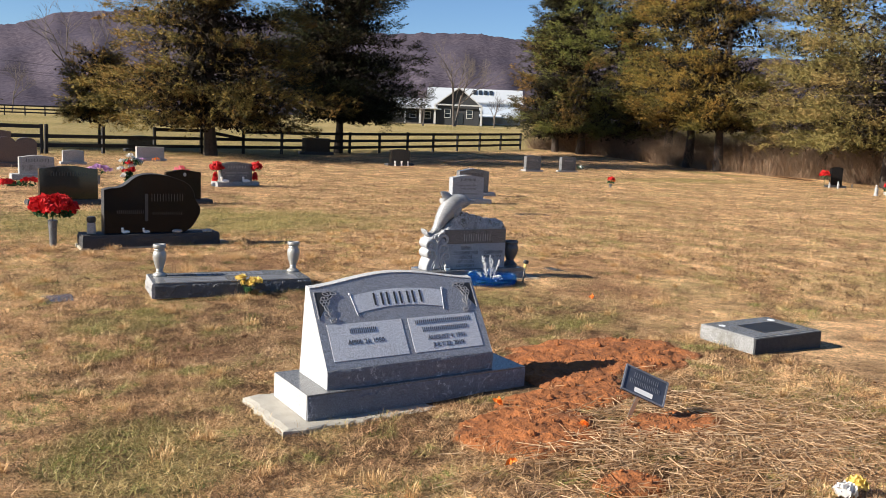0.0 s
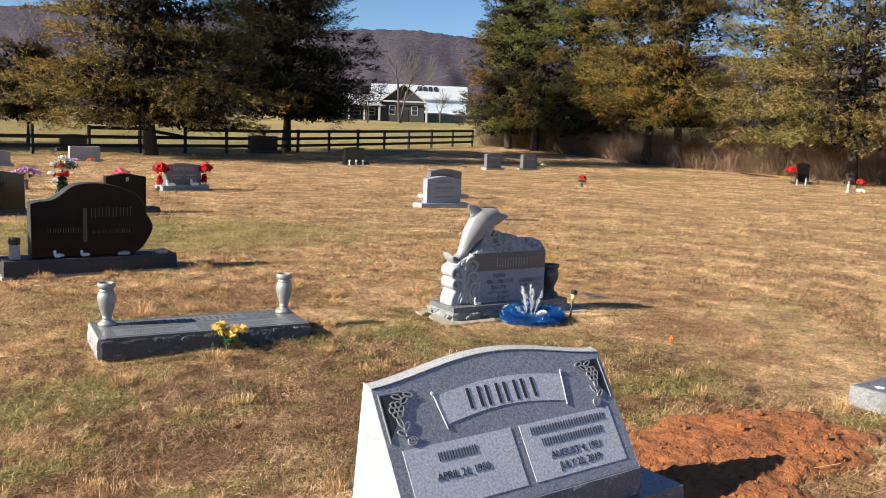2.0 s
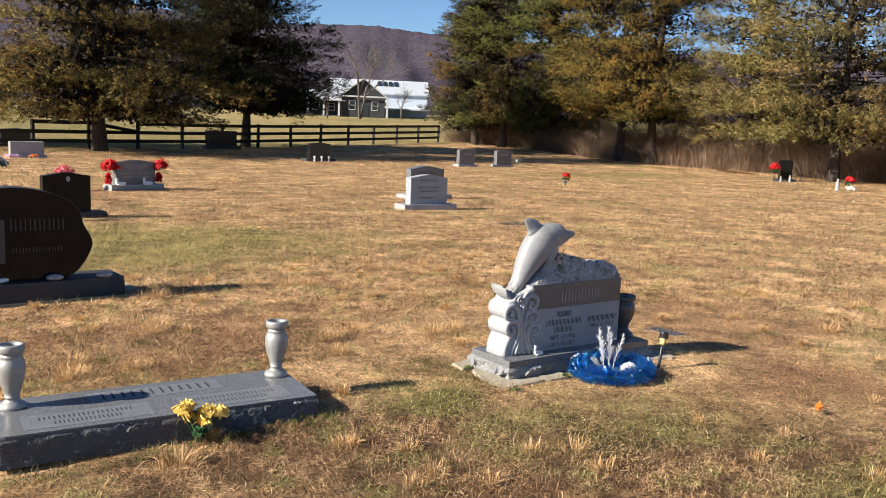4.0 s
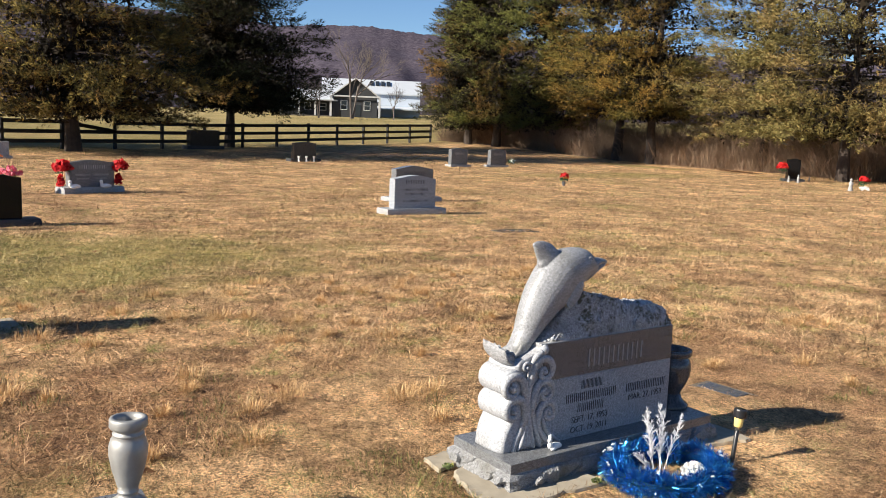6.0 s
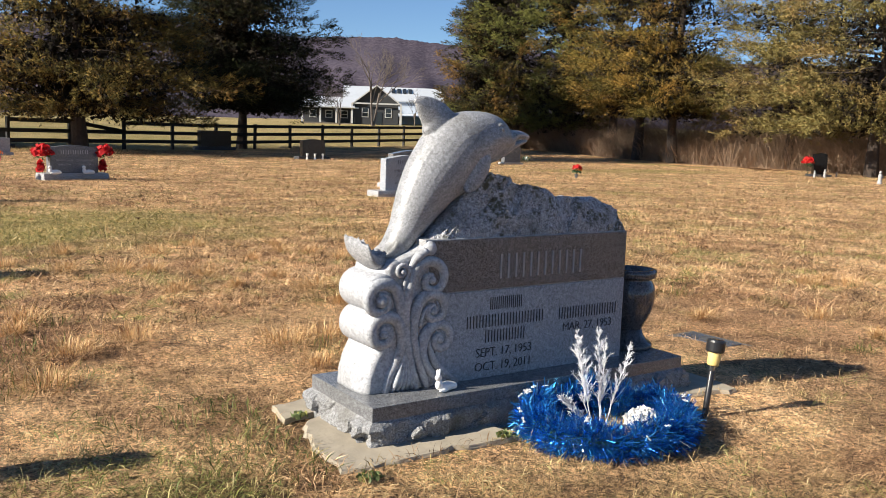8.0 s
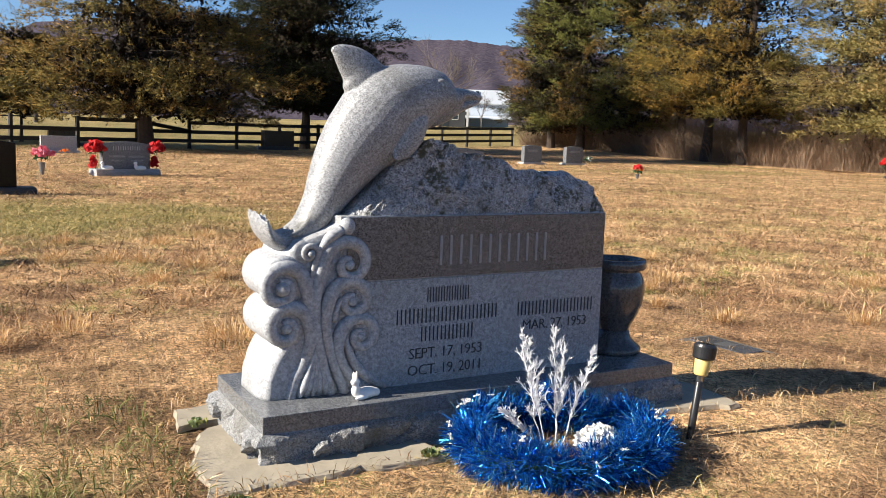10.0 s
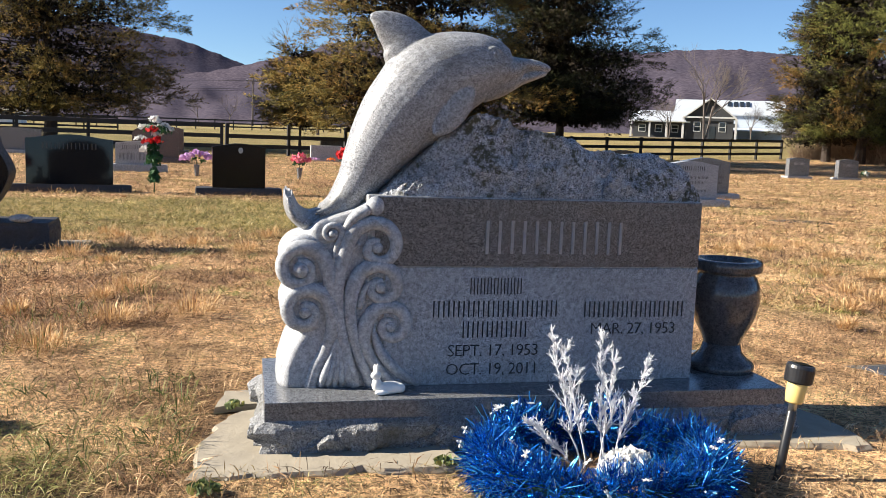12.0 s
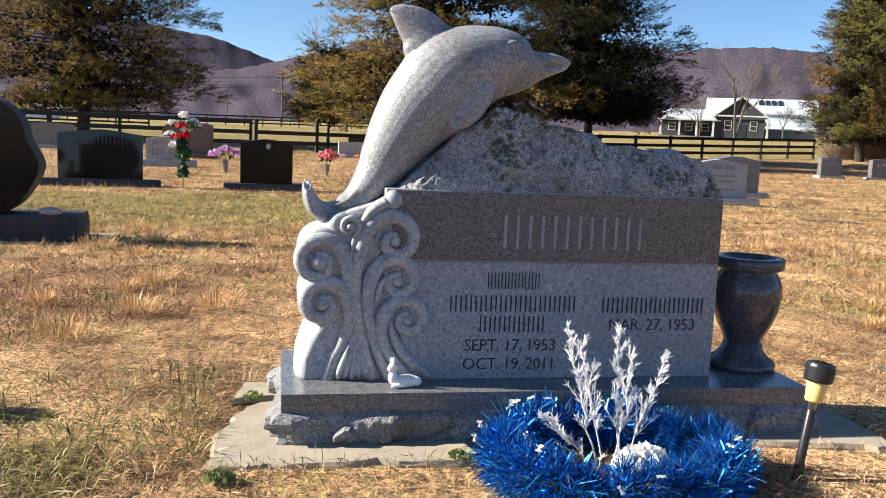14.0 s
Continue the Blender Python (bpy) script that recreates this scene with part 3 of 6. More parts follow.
# Footprints that carry no grass: x0, x1, y0, y1.
BARE = [(-0.13, 1.36, -0.10, 0.45), (-2.77, -0.89, -3.59, -2.96), (-2.78, -1.3, 0.0, 0.7), (-3.1, -1.2, 3.65, 4.3), (1.03, 2.1, -3.5, -2.6), (1.90, 2.10, 0.34, 0.66)]


def keep(x, y, soil=0.1):
    ok = soil_mask(x, y) < soil
    for x0, x1, y0, y1 in BARE:
        ok &= ~((x > x0) & (x < x1) & (y > y0) & (y < y1))
    return ok


def blades(name, x, y, length, width, lie, material, label, heading=None, simple=False):
    """One mesh of bent blades that lean and lie every way, or outwards along their headings; simple: a triangle each."""
    n = len(x)
    z = gz(x, y) - 0.004
    a = rng.uniform(0, 2 * np.pi, n) if heading is None else heading + rng.normal(0, 0.7, n)
    ln = length * rng.uniform(0.45, 1.45, n)
    w = width * rng.uniform(0.6, 1.4, n) / 2
    tilt = np.clip(rng.normal(lie, 0.38, n), 0.05, 1.54)
    out, up = np.sin(tilt), np.cos(tilt)
    d = np.stack([np.cos(a), np.sin(a), np.zeros(n)], -1)
    s = np.stack([-np.sin(a + rng.normal(0, 0.5, n)), np.cos(a), rng.normal(0, 0.4, n)], -1) * w[:, None]
    base = np.stack([x, y, z + rng.uniform(0, 0.012, n)], -1)
    tip = base + d * (ln * out)[:, None] + np.array([0, 0, 1.0]) * (ln * up * rng.uniform(0.6, 1.05, n) + 0.003)[:, None]
    if simple:
        v, k = np.stack([base - s, base + s, tip], 1).reshape(-1, 3), 3
        f = np.arange(3 * n).reshape(-1, 3)
    else:
        mid = base + d * (ln * out * 0.5)[:, None] + np.array([0, 0, 1.0]) * (ln * up * 0.62 + 0.004)[:, None]
        v = np.stack([base - s, mid + s, mid - s, tip], 1).reshape(-1, 3)
        i = (np.arange(n) * 4)[:, None]
        f = np.concatenate([i + [0, 1, 2], i + [2, 1, 3]])
    return tagged(from_mesh(name, cloud_mesh(name, v, f), material), label, "grass", kind="stuff")


def scatter(n, x0, x1, y0, y1):
    x, y = rng.uniform(x0, x1, n), rng.uniform(y0, y1, n)
    ok = keep(x, y)
    return x[ok], y[ok]


def tufts(name, count, x0, x1, y0, y1, per, length, label, material, spread=0.05):
    cx, cy = scatter(count, x0, x1, y0, y1)
    clear = (cx < -0.75) | (cx > 2.3) | (cy < -0.9) | (cy > 0.7)
    cx, cy = cx[clear], cy[clear]
    k = len(cx)
    size = rng.uniform(0.5, 1.5, k)
    ox, oy = rng.normal(0, 1, (k, per)), rng.normal(0, 1, (k, per))
    x = (cx[:, None] + ox * (spread * size)[:, None]).ravel()
    y = (cy[:, None] + oy * (spread * size * 0.8)[:, None]).ravel()
    ln = length * np.repeat(0.6 + 0.4 * size, per)
    return blades(name, x, y, ln, 0.0028, 0.66, material, label, heading=np.arctan2(oy, ox).ravel())


def make_grass():
    lab = "short dormant turf of tan and brown blades"
    n = 2700000
    far = 44.0
    r = 3.2 * np.sqrt(np.expm1(rng.random(n) * math.log1p((far / 3.2) ** 2)))
    a = rng.uniform(0, 2 * np.pi, n)
    x, y = -1.4 + r * np.sin(a), -2.0 + r * np.cos(a)
    worn = soft_noise(x, y, 2.3, 4.0) + 0.6 * soft_noise(x, y, 6.5, 9.0)
    ahead = (np.abs((a + np.pi) % (2 * np.pi) - np.pi - 0.45) < 1.25) | (r < 2.6) | ((r < 6.5) & (np.abs(x + 1.6) < 2.9))
    ok = keep(x, y) & (rng.random(n) < np.clip(0.82 + 0.5 * worn, 0.3, 1)) & ahead
    x, y, r = x[ok], y[ok], r[ok]
    size = (1 + (r / 3.2) ** 2) ** 0.31
    thin = ((r < 2.9) & (y > -2.4) & (x > -2.6)) | (np.hypot(x - 1.2, y + 0.3) < 2.3)
    blades("turf", x[thin], y[thin], 0.043, 0.0018, 1.25, TURF, lab)
    rest = ~thin
    blades("turf", x[rest], y[rest], 0.054 * size[rest] ** 0.45, 0.0028 * size[rest] ** 1.1, 1.26, TURF, lab, simple=True)
    tl = "pale straw-coloured tufts standing in the lawn"
    tufts("dry_tuft", 130, -4.6, 3.5, -6.5, -0.6, 120, 0.062, tl, TUFT, 0.026)
    tufts("dry_tuft", 120, -4.0, 5.0, -0.6, 5.0, 240, 0.070, tl, TUFT, 0.034)
    tufts("dry_tuft", 420, -6.0, 17.0, 4.0, 20.0, 34, 0.075, tl, TUFT, 0.035)
    tufts("green_weed", 170, -4.5, 3.0, -7.0, 4.0, 90, 0.048, "small green weeds in the dormant lawn", GREEN_WEED, 0.07)
    # green growth along the kerb of the two near stones
    n = 1500
    e = rng.random(n)
    blades("green_weed", np.where(e < 0.5, -0.17 - 0.55 * rng.random(n) ** 2, -2.76 + 1.5 * rng.random(n)), np.where(e < 0.5, -0.15 + 0.75 * rng.random(n), -0.05 - 0.12 * rng.random(n)),
           0.055, 0.0028, 1.0, GREEN_WEED, "green grass along the stone edge")


def make_straw():
    n = 4200
    x, y = rng.normal(-0.62, 0.62, n), rng.normal(-4.72, 0.36, n)
    ok = rng.random(n) < np.clip(1.15 - 2.2 * np.clip(soil_mask(x, y), 0, 1), 0.12, 1)
    x, y = x[ok], y[ok]
    n = len(x)
    a = rng.normal(0.25, 0.65, n)
    ln, w = rng.uniform(0.05, 0.20, n), rng.uniform(0.0011, 0.0026, n)
    z = gz(x, y) + rng.uniform(0.018, 0.050, n)
    d = np.stack([np.cos(a), np.sin(a), rng.normal(0, 0.06, n)], -1) * (ln / 2)[:, None]
    s = np.stack([-np.sin(a), np.cos(a), np.zeros(n)], -1) * w[:, None]
    u = np.array([0, 0, 1.0]) * w[:, None]
    c = np.stack([x, y, z], -1)
    v = np.stack([c - d - s, c - d + s, c - d + u * 1.5, c + d - s, c + d + s, c + d + u * 1.5], 1).reshape(-1, 3)
    i = (np.arange(n) * 6)[:, None]
    f = np.concatenate([i + [0, 1, 4, 3], i + [1, 2, 5, 4], i + [2, 0, 3, 5]])
    tagged(from_mesh("straw", cloud_mesh("straw", v, f), STRAW), "loose straw strewn over the seeded soil", "straw", kind="stuff")


def make_fallen_leaves():
    n = 620
    x, y = rng.uniform(-5, 16, n), rng.uniform(-6, 22, n)
    # a drift of them lies at the foot of the brush
    along = rng.random(n)
    drift = rng.random(n) < 0.58
    x, y = np.where(drift, 35.9 - 1.4 * along + rng.normal(0, 0.22, n), x), np.where(drift, 26.0 - 3.2 * along + rng.normal(0, 0.2, n), y)
    ok = keep(x, y) & (np.hypot(x - 0.6, y - 0.1) > 1.2)
    x, y = x[ok], y[ok]
    n = len(x)
    c = np.stack([x, y, gz(x, y) + 0.035], -1)
    v = (c[:, None] + rng.uniform(-0.018, 0.018, (n, 4, 3)) * [1, 1, 0.8] + np.array([[-0.022, -0.014, 0], [0.022, -0.014, 0], [0.022, 0.014, 0], [-0.022, 0.014, 0]]) * np.where(x > 20, 3.0, 1.0)[:, None, None]).reshape(-1, 3)
    f = np.arange(n * 4).reshape(-1, 4)
    tagged(from_mesh("fallen_leaves", cloud_mesh("fallen_leaves", v, f), DEAD_LEAF), "scattered curled brown leaves on the lawn", "leaves", kind="stuff")


# ---- distance ----
def ridge(name, crest, near, far, label, seed, power=1.35):
    """A wooded ridge: bearing in degrees and elevation of its crest."""
    g = np.random.default_rng(seed)
    bs, es = np.array(crest).T
    nb, nr = int((bs[-1] - bs[0]) * 6), 30
    b = np.linspace(bs[0], bs[-1], nb)
    wood = 0.05 * np.sin(b * 3.1) * np.sin(b * 1.7) + 0.02 * np.sin(b * 11) * np.sin(b * 7.3)
    el = np.interp(b, bs, es)
    r = np.concatenate([np.linspace(0, 1, nr - 4), [1.006, 1.012, 1.05, 1.2]])
    dist = near + (far - near) * r
    crown = np.interp(r, [0, 0.97, 1.0, 1.012, 1.05, 1.2], [0, 0.96, 1.0, 1.0, 0.97, 0.8])
    rise = np.where(r < 0.97, np.clip(r, 0, 1) ** power, crown)
    top = np.tan(np.radians(el))[:, None] * far * rise[None] + np.radians(wood)[:, None] * far * np.clip(r[None], 0, 1) ** 9 + g.normal(0, 0.9, (nb, nr)) * (np.abs(r - 1.0) < 0.02)[None]
    spur = np.sin(np.radians(b)[:, None] * 31 + r[None] * 7) + 0.6 * np.sin(np.radians(b)[:, None] * 67 - r[None] * 11) + 0.35 * np.sin(np.radians(b)[:, None] * 143 + r[None] * 5)
    z = top + 8 * spur * np.clip(np.sin(np.clip(r[None], 0, 1) * np.pi), 0, 1) ** 1.5
    x, y = dist[None] * np.sin(np.radians(b))[:, None], dist[None] * np.cos(np.radians(b))[:, None]
    v = np.stack([x, y, z], -1).reshape(-1, 3)
    i = np.arange(nb * nr).reshape(nb, nr)
    f = np.stack([i[:-1, :-1], i[1:, :-1], i[1:, 1:], i[:-1, 1:]], -1).reshape(-1, 4)
    tagged(from_mesh(name, cloud_mesh(name, v, f), HAZY_MOUNTAIN, smooth=True), label, "mountain", kind="structure")


def make_mountains():
    ridge("mountain_backdrop", [(-60, 2.2), (-30, 2.2), (-14, 2.4), (-8, 2.75), (-5.4, 3.07), (-3.26, 3.40), (-1.6, 3.75), (-0.3, 4.03), (1.6, 4.6), (3.8, 5.15), (4.8, 5.6), (6.4, 5.84), (8.5, 6.05), (14, 6.4), (20, 5.9), (25, 5.72), (28.4, 5.92), (30, 5.98), (32, 5.8), (34, 5.65), (45, 5.0), (60, 4.6), (90, 4), (130, 3)], 1300, 2400, "long wooded ridge in bare winter brown with painted haze", 5)
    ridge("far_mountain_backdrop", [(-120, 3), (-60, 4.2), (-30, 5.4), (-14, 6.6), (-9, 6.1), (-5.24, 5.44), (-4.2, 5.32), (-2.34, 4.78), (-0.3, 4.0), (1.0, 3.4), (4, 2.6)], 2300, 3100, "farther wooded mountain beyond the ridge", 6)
    # pale houses on the crest
    for deg, wide in ((28.3, 9.0), (27.3, 5.0)):
        a = math.radians(deg)
        r0 = 2330.0
        h = thing("hilltop_house", pose(r0 * math.sin(a), r0 * math.cos(a), 220.0, 0, 0, -deg), "tiny pale house on the wooded crest", "house", "houses on the crest")
        part("wall", box(-wide, wide, -4, 4, -6, 3.5), TRIM_WHITE, h)
        part("roof", gable_roof(-wide, wide, -4, 4, 3.5, 5.5, 0.5, "x"), METAL_ROOF, h)


# ---- trees ----
def limb(bm, a, b, r0, r1, n=6):
    a, b = Vector(a), Vector(b)
    d = (b - a).normalized()
    u = d.orthogonal().normalized()
    w = d.cross(u)
    ring = [[bm.verts.new(p + (u * math.cos(t) + w * math.sin(t)) * r) for t in (2 * math.pi * k / n for k in range(n))] for p, r in ((a, r0), (b, r1))]
    for k in range(n):
        bm.faces.new((ring[0][k], ring[0][(k + 1) % n], ring[1][(k + 1) % n], ring[1][k]))


def cedar(seed, height, radius, clear, foliage, label, taper=0.5, gaps=0.0, branches=240, low=1.0, inner=7, dense=1.0):
    """A red cedar: tapered trunk, limbs in tiers and feathery plumes of fine sprays."""
    g = np.random.default_rng(seed)
    root = thing("cedar_tree", Matrix(), label, "tree", "cedars round the cemetery")
    bm = bmesh.new()
    pts = [(0, 0, -0.3)] + [(0.12 * math.sin(seed + k), 0.12 * math.cos(seed * 2 + k), height * k / 8) for k in range(1, 9)]
    r0 = height * 0.0175
    for k in range(8):
        limb(bm, pts[k], pts[k + 1], r0 * (1.35 if k == 0 else 1) * (1 - k / 8.6), r0 * (1 - (k + 1) / 8.6), 10)
    V, N, W, n_spray = [], [], [], 27
    for k in range(branches):
        q = g.random() ** 1.4
        h = clear + (height - clear) * q
        shape = min(1.0, (q + 0.12) / 0.20) * (1 - q) ** taper
        az = k * 2.39996 + g.normal(0, 0.35)
        reach = radius * shape * (1.06 - 0.50 * g.random() ** 1.6) + 0.35
        if q < 0.12 and g.random() < 0.4:
            reach *= low
        if gaps and math.sin(az * 3 + seed) * math.sin(h * 1.7 + seed) > 1 - gaps:
            continue
        rise = (0.10 + 0.55 * q) * g.uniform(0.4, 1.3)
        dirn, side = np.array([math.cos(az), math.sin(az), 0]), np.array([-math.sin(az), math.cos(az), 0])
        a = np.array([0, 0, h])
        along = lambda s: a + dirn * (reach * s)[:, None] + np.array([0, 0, 1.0]) * (reach * (rise * s - 0.34 * (1 - 0.7 * q) * s**2 + 0.12 * s**4))[:, None]
        end = along(np.array([1.0]))[0]
        if reach > 0.8:
            mid = along(np.array([0.5]))[0]
            limb(bm, a, mid, 0.010 + 0.009 * reach, 0.012, 5)
            limb(bm, mid, end, 0.012, 0.004, 4)
        nt = int((5 + reach * 4.2) * dense)
        s = g.uniform(0.22, 1.0, nt) ** 0.65
        fan = g.normal(0, 0.26, nt) * reach * (1.12 - s)
        c = along(s) + side * fan[:, None] + np.stack([np.zeros(nt), np.zeros(nt), g.normal(0, 0.13, nt)], -1)
        td = dirn + side * (np.sign(fan) * g.uniform(0.1, 0.9, nt))[:, None] + np.stack([np.zeros(nt), np.zeros(nt), g.normal(0.12, 0.38, nt)], -1) + g.normal(0, 0.15, (nt, 3))
        td /= np.linalg.norm(td, axis=1)[:, None]
        tl = g.uniform(0.45, 1.0, nt) * (1.2 - 0.5 * s)
        m = nt * n_spray
        u = np.tile(np.linspace(0.0, 1.0, n_spray), nt)
        axis = np.repeat(td, n_spray, 0)
        out = np.cross(axis, g.normal(0, 1, (m, 3)))
        out /= np.linalg.norm(out, axis=1)[:, None] + 1e-9
        wide = (0.17 * (1 - u) ** 0.8 + 0.02) * g.uniform(0.3, 1.0, m)
        cc = np.repeat(c, n_spray, 0) + axis * (np.repeat(tl, n_spray) * u)[:, None] + out * wide[:, None]
        d = axis * 0.9 + out * 0.55 + g.normal(0, 0.34, (m, 3)) + [0, 0, 0.05]
        d /= np.linalg.norm(d, axis=1)[:, None]
        sd = np.cross(d, g.normal(0, 1, (m, 3)))
        sd /= np.linalg.norm(sd, axis=1)[:, None] + 1e-9
        ln, w = g.uniform(0.07, 0.17, m)[:, None], g.uniform(0.011, 0.025, m)[:, None]
        V.append(np.stack([cc - d * ln * 0.4 + sd * w, cc - d * ln * 0.4 - sd * w, cc + d * ln * 0.7], 1).reshape(-1, 3))
        face = out * 0.65 + dirn * 0.70 + [0, 0, 0.45] + g.normal(0, 0.10, (m, 3))
        N.append(np.repeat(face / np.linalg.norm(face, axis=1)[:, None], 3, 0))
        # dense dead growth, painted near black for the shade inside the crown
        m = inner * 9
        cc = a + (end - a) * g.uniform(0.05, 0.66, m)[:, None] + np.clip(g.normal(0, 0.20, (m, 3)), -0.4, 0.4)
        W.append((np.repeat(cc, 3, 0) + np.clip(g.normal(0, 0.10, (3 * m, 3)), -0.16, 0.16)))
    part("trunk", bm, BARK, root, "fissured brown trunk and limbs")
    V = np.concatenate(V)
    me = cloud_mesh("crown", V, np.arange(len(V)).reshape(-1, 3))
    me.normals_split_custom_set_from_vertices(np.concatenate(N).tolist())
    tagged(from_mesh("crown", me, foliage, root), "dense olive and bronze winter sprays")
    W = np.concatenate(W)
    tagged(from_mesh("inner_growth", cloud_mesh("inner_growth", W, np.arange(len(W)).reshape(-1, 3)), INNER_SHADE_SPRAY, root), "dead sprays inside the crown, darkened as painted shade", kind="stuff")
    return root


def bare_tree(seed, height, label, spread=0.55, levels=5, trunks=1):
    g = random.Random(seed)
    root = thing("bare_tree", Matrix(), label, "tree", "leafless trees")
    bm, tw = bmesh.new(), bmesh.new()

    def grow(p, d, ln, r, lev):
        q = p + d * ln
        limb(bm if lev > 1 else tw, p, q, r, r * 0.66, 6 if lev > 2 else 3)
        if lev == 0:
            return
        for _ in range(3 if lev > 1 else 4):
            nd = (d + Vector((g.gauss(0, spread), g.gauss(0, spread), g.gauss(0.10, spread * 0.5)))).normalized()
            grow(p + d * ln * g.uniform(0.55, 1.0), nd, ln * g.uniform(0.58, 0.8), r * 0.56, lev - 1)

    for k in range(trunks):
        grow(Vector((g.uniform(-0.4, 0.4) * (trunks > 1), 0, -0.2)), Vector((g.gauss(0, 0.06) + 0.2 * (k - (trunks - 1) / 2), g.gauss(0, 0.06), 1)).normalized(), height * 0.27, height * 0.0095, levels)
    part("trunk", bm, GREY_BARK, root)
    part("twig_crown", tw, GREY_BARK, root, "fine bare grey twigs")
    return root


def place(ob, x, y, turn=0.0, sink=0.0, scale=1.0):
    ob.matrix_basis = pose(x, y, gzf(x, y) - sink, 0, 0, turn) @ Matrix.Scale(scale, 4)
    return ob


def make_trees():
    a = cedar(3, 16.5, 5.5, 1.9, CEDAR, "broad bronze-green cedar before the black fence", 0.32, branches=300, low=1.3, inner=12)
    place(a, 6.9, 37.5, 20)
    b = cedar(11, 14.2, 5.4, 2.5, CEDAR_SHADED, "tall cedar coloured dark for its neighbour's shade", 0.22, branches=300, inner=16)
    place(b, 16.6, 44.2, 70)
    c = cedar(23, 17.0, 6.9, 2.1, CEDAR, "wide bronze-green cedar behind the upright stones", 0.30, branches=260, inner=9)
    place(c, -10.2, 47.0, 130)
    s = cedar(61, 5.0, 2.0, 1.7, CEDAR_GOLD, "small low bronze cedar at the fence", 0.35, branches=90, inner=4)
    place(s, 2.6, 46.5, 40)
    d = cedar(31, 14.4, 4.3, 1.6, CEDAR_ROW_SHADED, "bronze-tipped cedar at the row's end, shade in its colour", 0.62, branches=230, inner=14)
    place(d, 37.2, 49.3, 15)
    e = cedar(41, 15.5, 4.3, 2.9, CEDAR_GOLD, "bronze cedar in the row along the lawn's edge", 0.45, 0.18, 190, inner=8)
    place(e, 35.9, 33.2, 200)
    f = cedar(47, 14.0, 5.6, 2.2, CEDAR_OPEN, "thin open cedar with sky showing through", 0.4, 0.22, 220, inner=4)
    place(f, 34.2, 18.3, 60)
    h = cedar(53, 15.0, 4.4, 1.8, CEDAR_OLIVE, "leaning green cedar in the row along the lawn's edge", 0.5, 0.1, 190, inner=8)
    place(h, 38.6, 42.2, 250)
    for ob, x, y, turn, s in ((h, 37.4, 46.3, 140, 1.08), (e, 38.6, 38.0, 80, 1.05), (e, 36.0, 30.7, 300, 0.95), (f, 38.0, 25.0, 160, 0.95), (f, 39.5, 12.0, 280, 1.05)):
        copy_thing(ob, pose(x, y, gzf(x, y), 0, 0, turn) @ Matrix.Scale(s, 4))
    t1 = bare_tree(5, 21.0, "large leafless tree beyond the paddock", 0.50)
    place(t1, 7.4, 98.0)
    t2 = bare_tree(8, 20.0, "leafless pale-barked tree before the house", 0.42, 5, 2)
    place(t2, 67.0, 119.0)
    for ob, x, y, turn, s in ((t1, 1.5, 128.0, 100, 0.55), (t2, 72.8, 116.0, 60, 0.42), (t2, 60.5, 118.0, 200, 0.5), (t1, -3.5, 150.0, 40, 0.42), (t1, -9.0, 160.0, 300, 0.42)):
        copy_thing(ob, pose(x, y, gzf(x, y), 0, 0, turn) @ Matrix.Scale(s, 4))


def make_brush():
    """Brown stems and brambles under the row of cedars."""
    n = 40000
    t = rng.random(n)
    x = 37.0 + 6.0 * rng.random(n) ** 1.3 + 1.2 * np.sin(t * 9) - 1.5 * (t < 0.3)
    y = 8 + 46 * t
    z = gz(x, y)
    h = rng.uniform(0.3, 2.1, n) * (1 + 0.22 * (x - 37)) * (1.25 - 0.4 * t)
    lean = rng.normal(0, 1.0, (n, 2)) * h[:, None]
    w = rng.uniform(0.005, 0.016, n)
    a = rng.uniform(0, np.pi, n)
    s = np.stack([np.cos(a) * w, np.sin(a) * w, 0 * w], -1)
    base = np.stack([x, y, z], -1)
    mid = base + np.stack([lean[:, 0] * 0.35, lean[:, 1] * 0.35, h * 0.6], -1)
    tip = base + np.stack([lean[:, 0], lean[:, 1], h * rng.uniform(0.7, 1, n)], -1)
    v = np.stack([base - s, base + s, mid + s * 0.7, mid - s * 0.7, tip], 1).reshape(-1, 3)
    i = (np.arange(n) * 5)[:, None]
    f = np.concatenate([i + [0, 1, 2], i + [0, 2, 3], i + [3, 2, 4]])
    tagged(from_mesh("brush", cloud_mesh("brush", v, f), TWIG), "tangle of bare brown brush under the cedars", "brush", kind="stuff")


# ---- fences, house, distance things ----
def fence(name, a, b, spans, label, height=1.35, missing=(), sag=(), post_w=0.13):
    a, b = Vector(a), Vector(b)
    root = thing(name, Matrix(), label, "fence")
    pm = bpy.data.meshes.new("post")
    box(-post_w / 2, post_w / 2, -post_w / 2, post_w / 2, -0.3, height, 0.008).to_mesh(pm)
    pm.materials.append(FENCE_BLACK)
    ang = math.atan2(b.y - a.y, b.x - a.x)
    tops = []
    for k in range(spans + 1):
        p = a.lerp(b, k / spans)
        z = gzf(p.x, p.y)
        o = new("post", pm)
        o.parent = root
        o.matrix_basis = pose(p.x, p.y, z, random.uniform(-1, 1), random.uniform(-1, 1), math.degrees(ang)) @ Matrix.Diagonal((1, 1, random.uniform(0.97, 1.02), 1))
        tops.append(Vector((p.x, p.y, z)))
    ln = (b - a).length / spans
    rm = bpy.data.meshes.new("rail")
    box(-ln / 2 - 0.02, ln / 2 + 0.02, -0.02, 0.02, -0.085, 0.085, 0.005).to_mesh(rm)
    rm.materials.append(FENCE_BLACK)
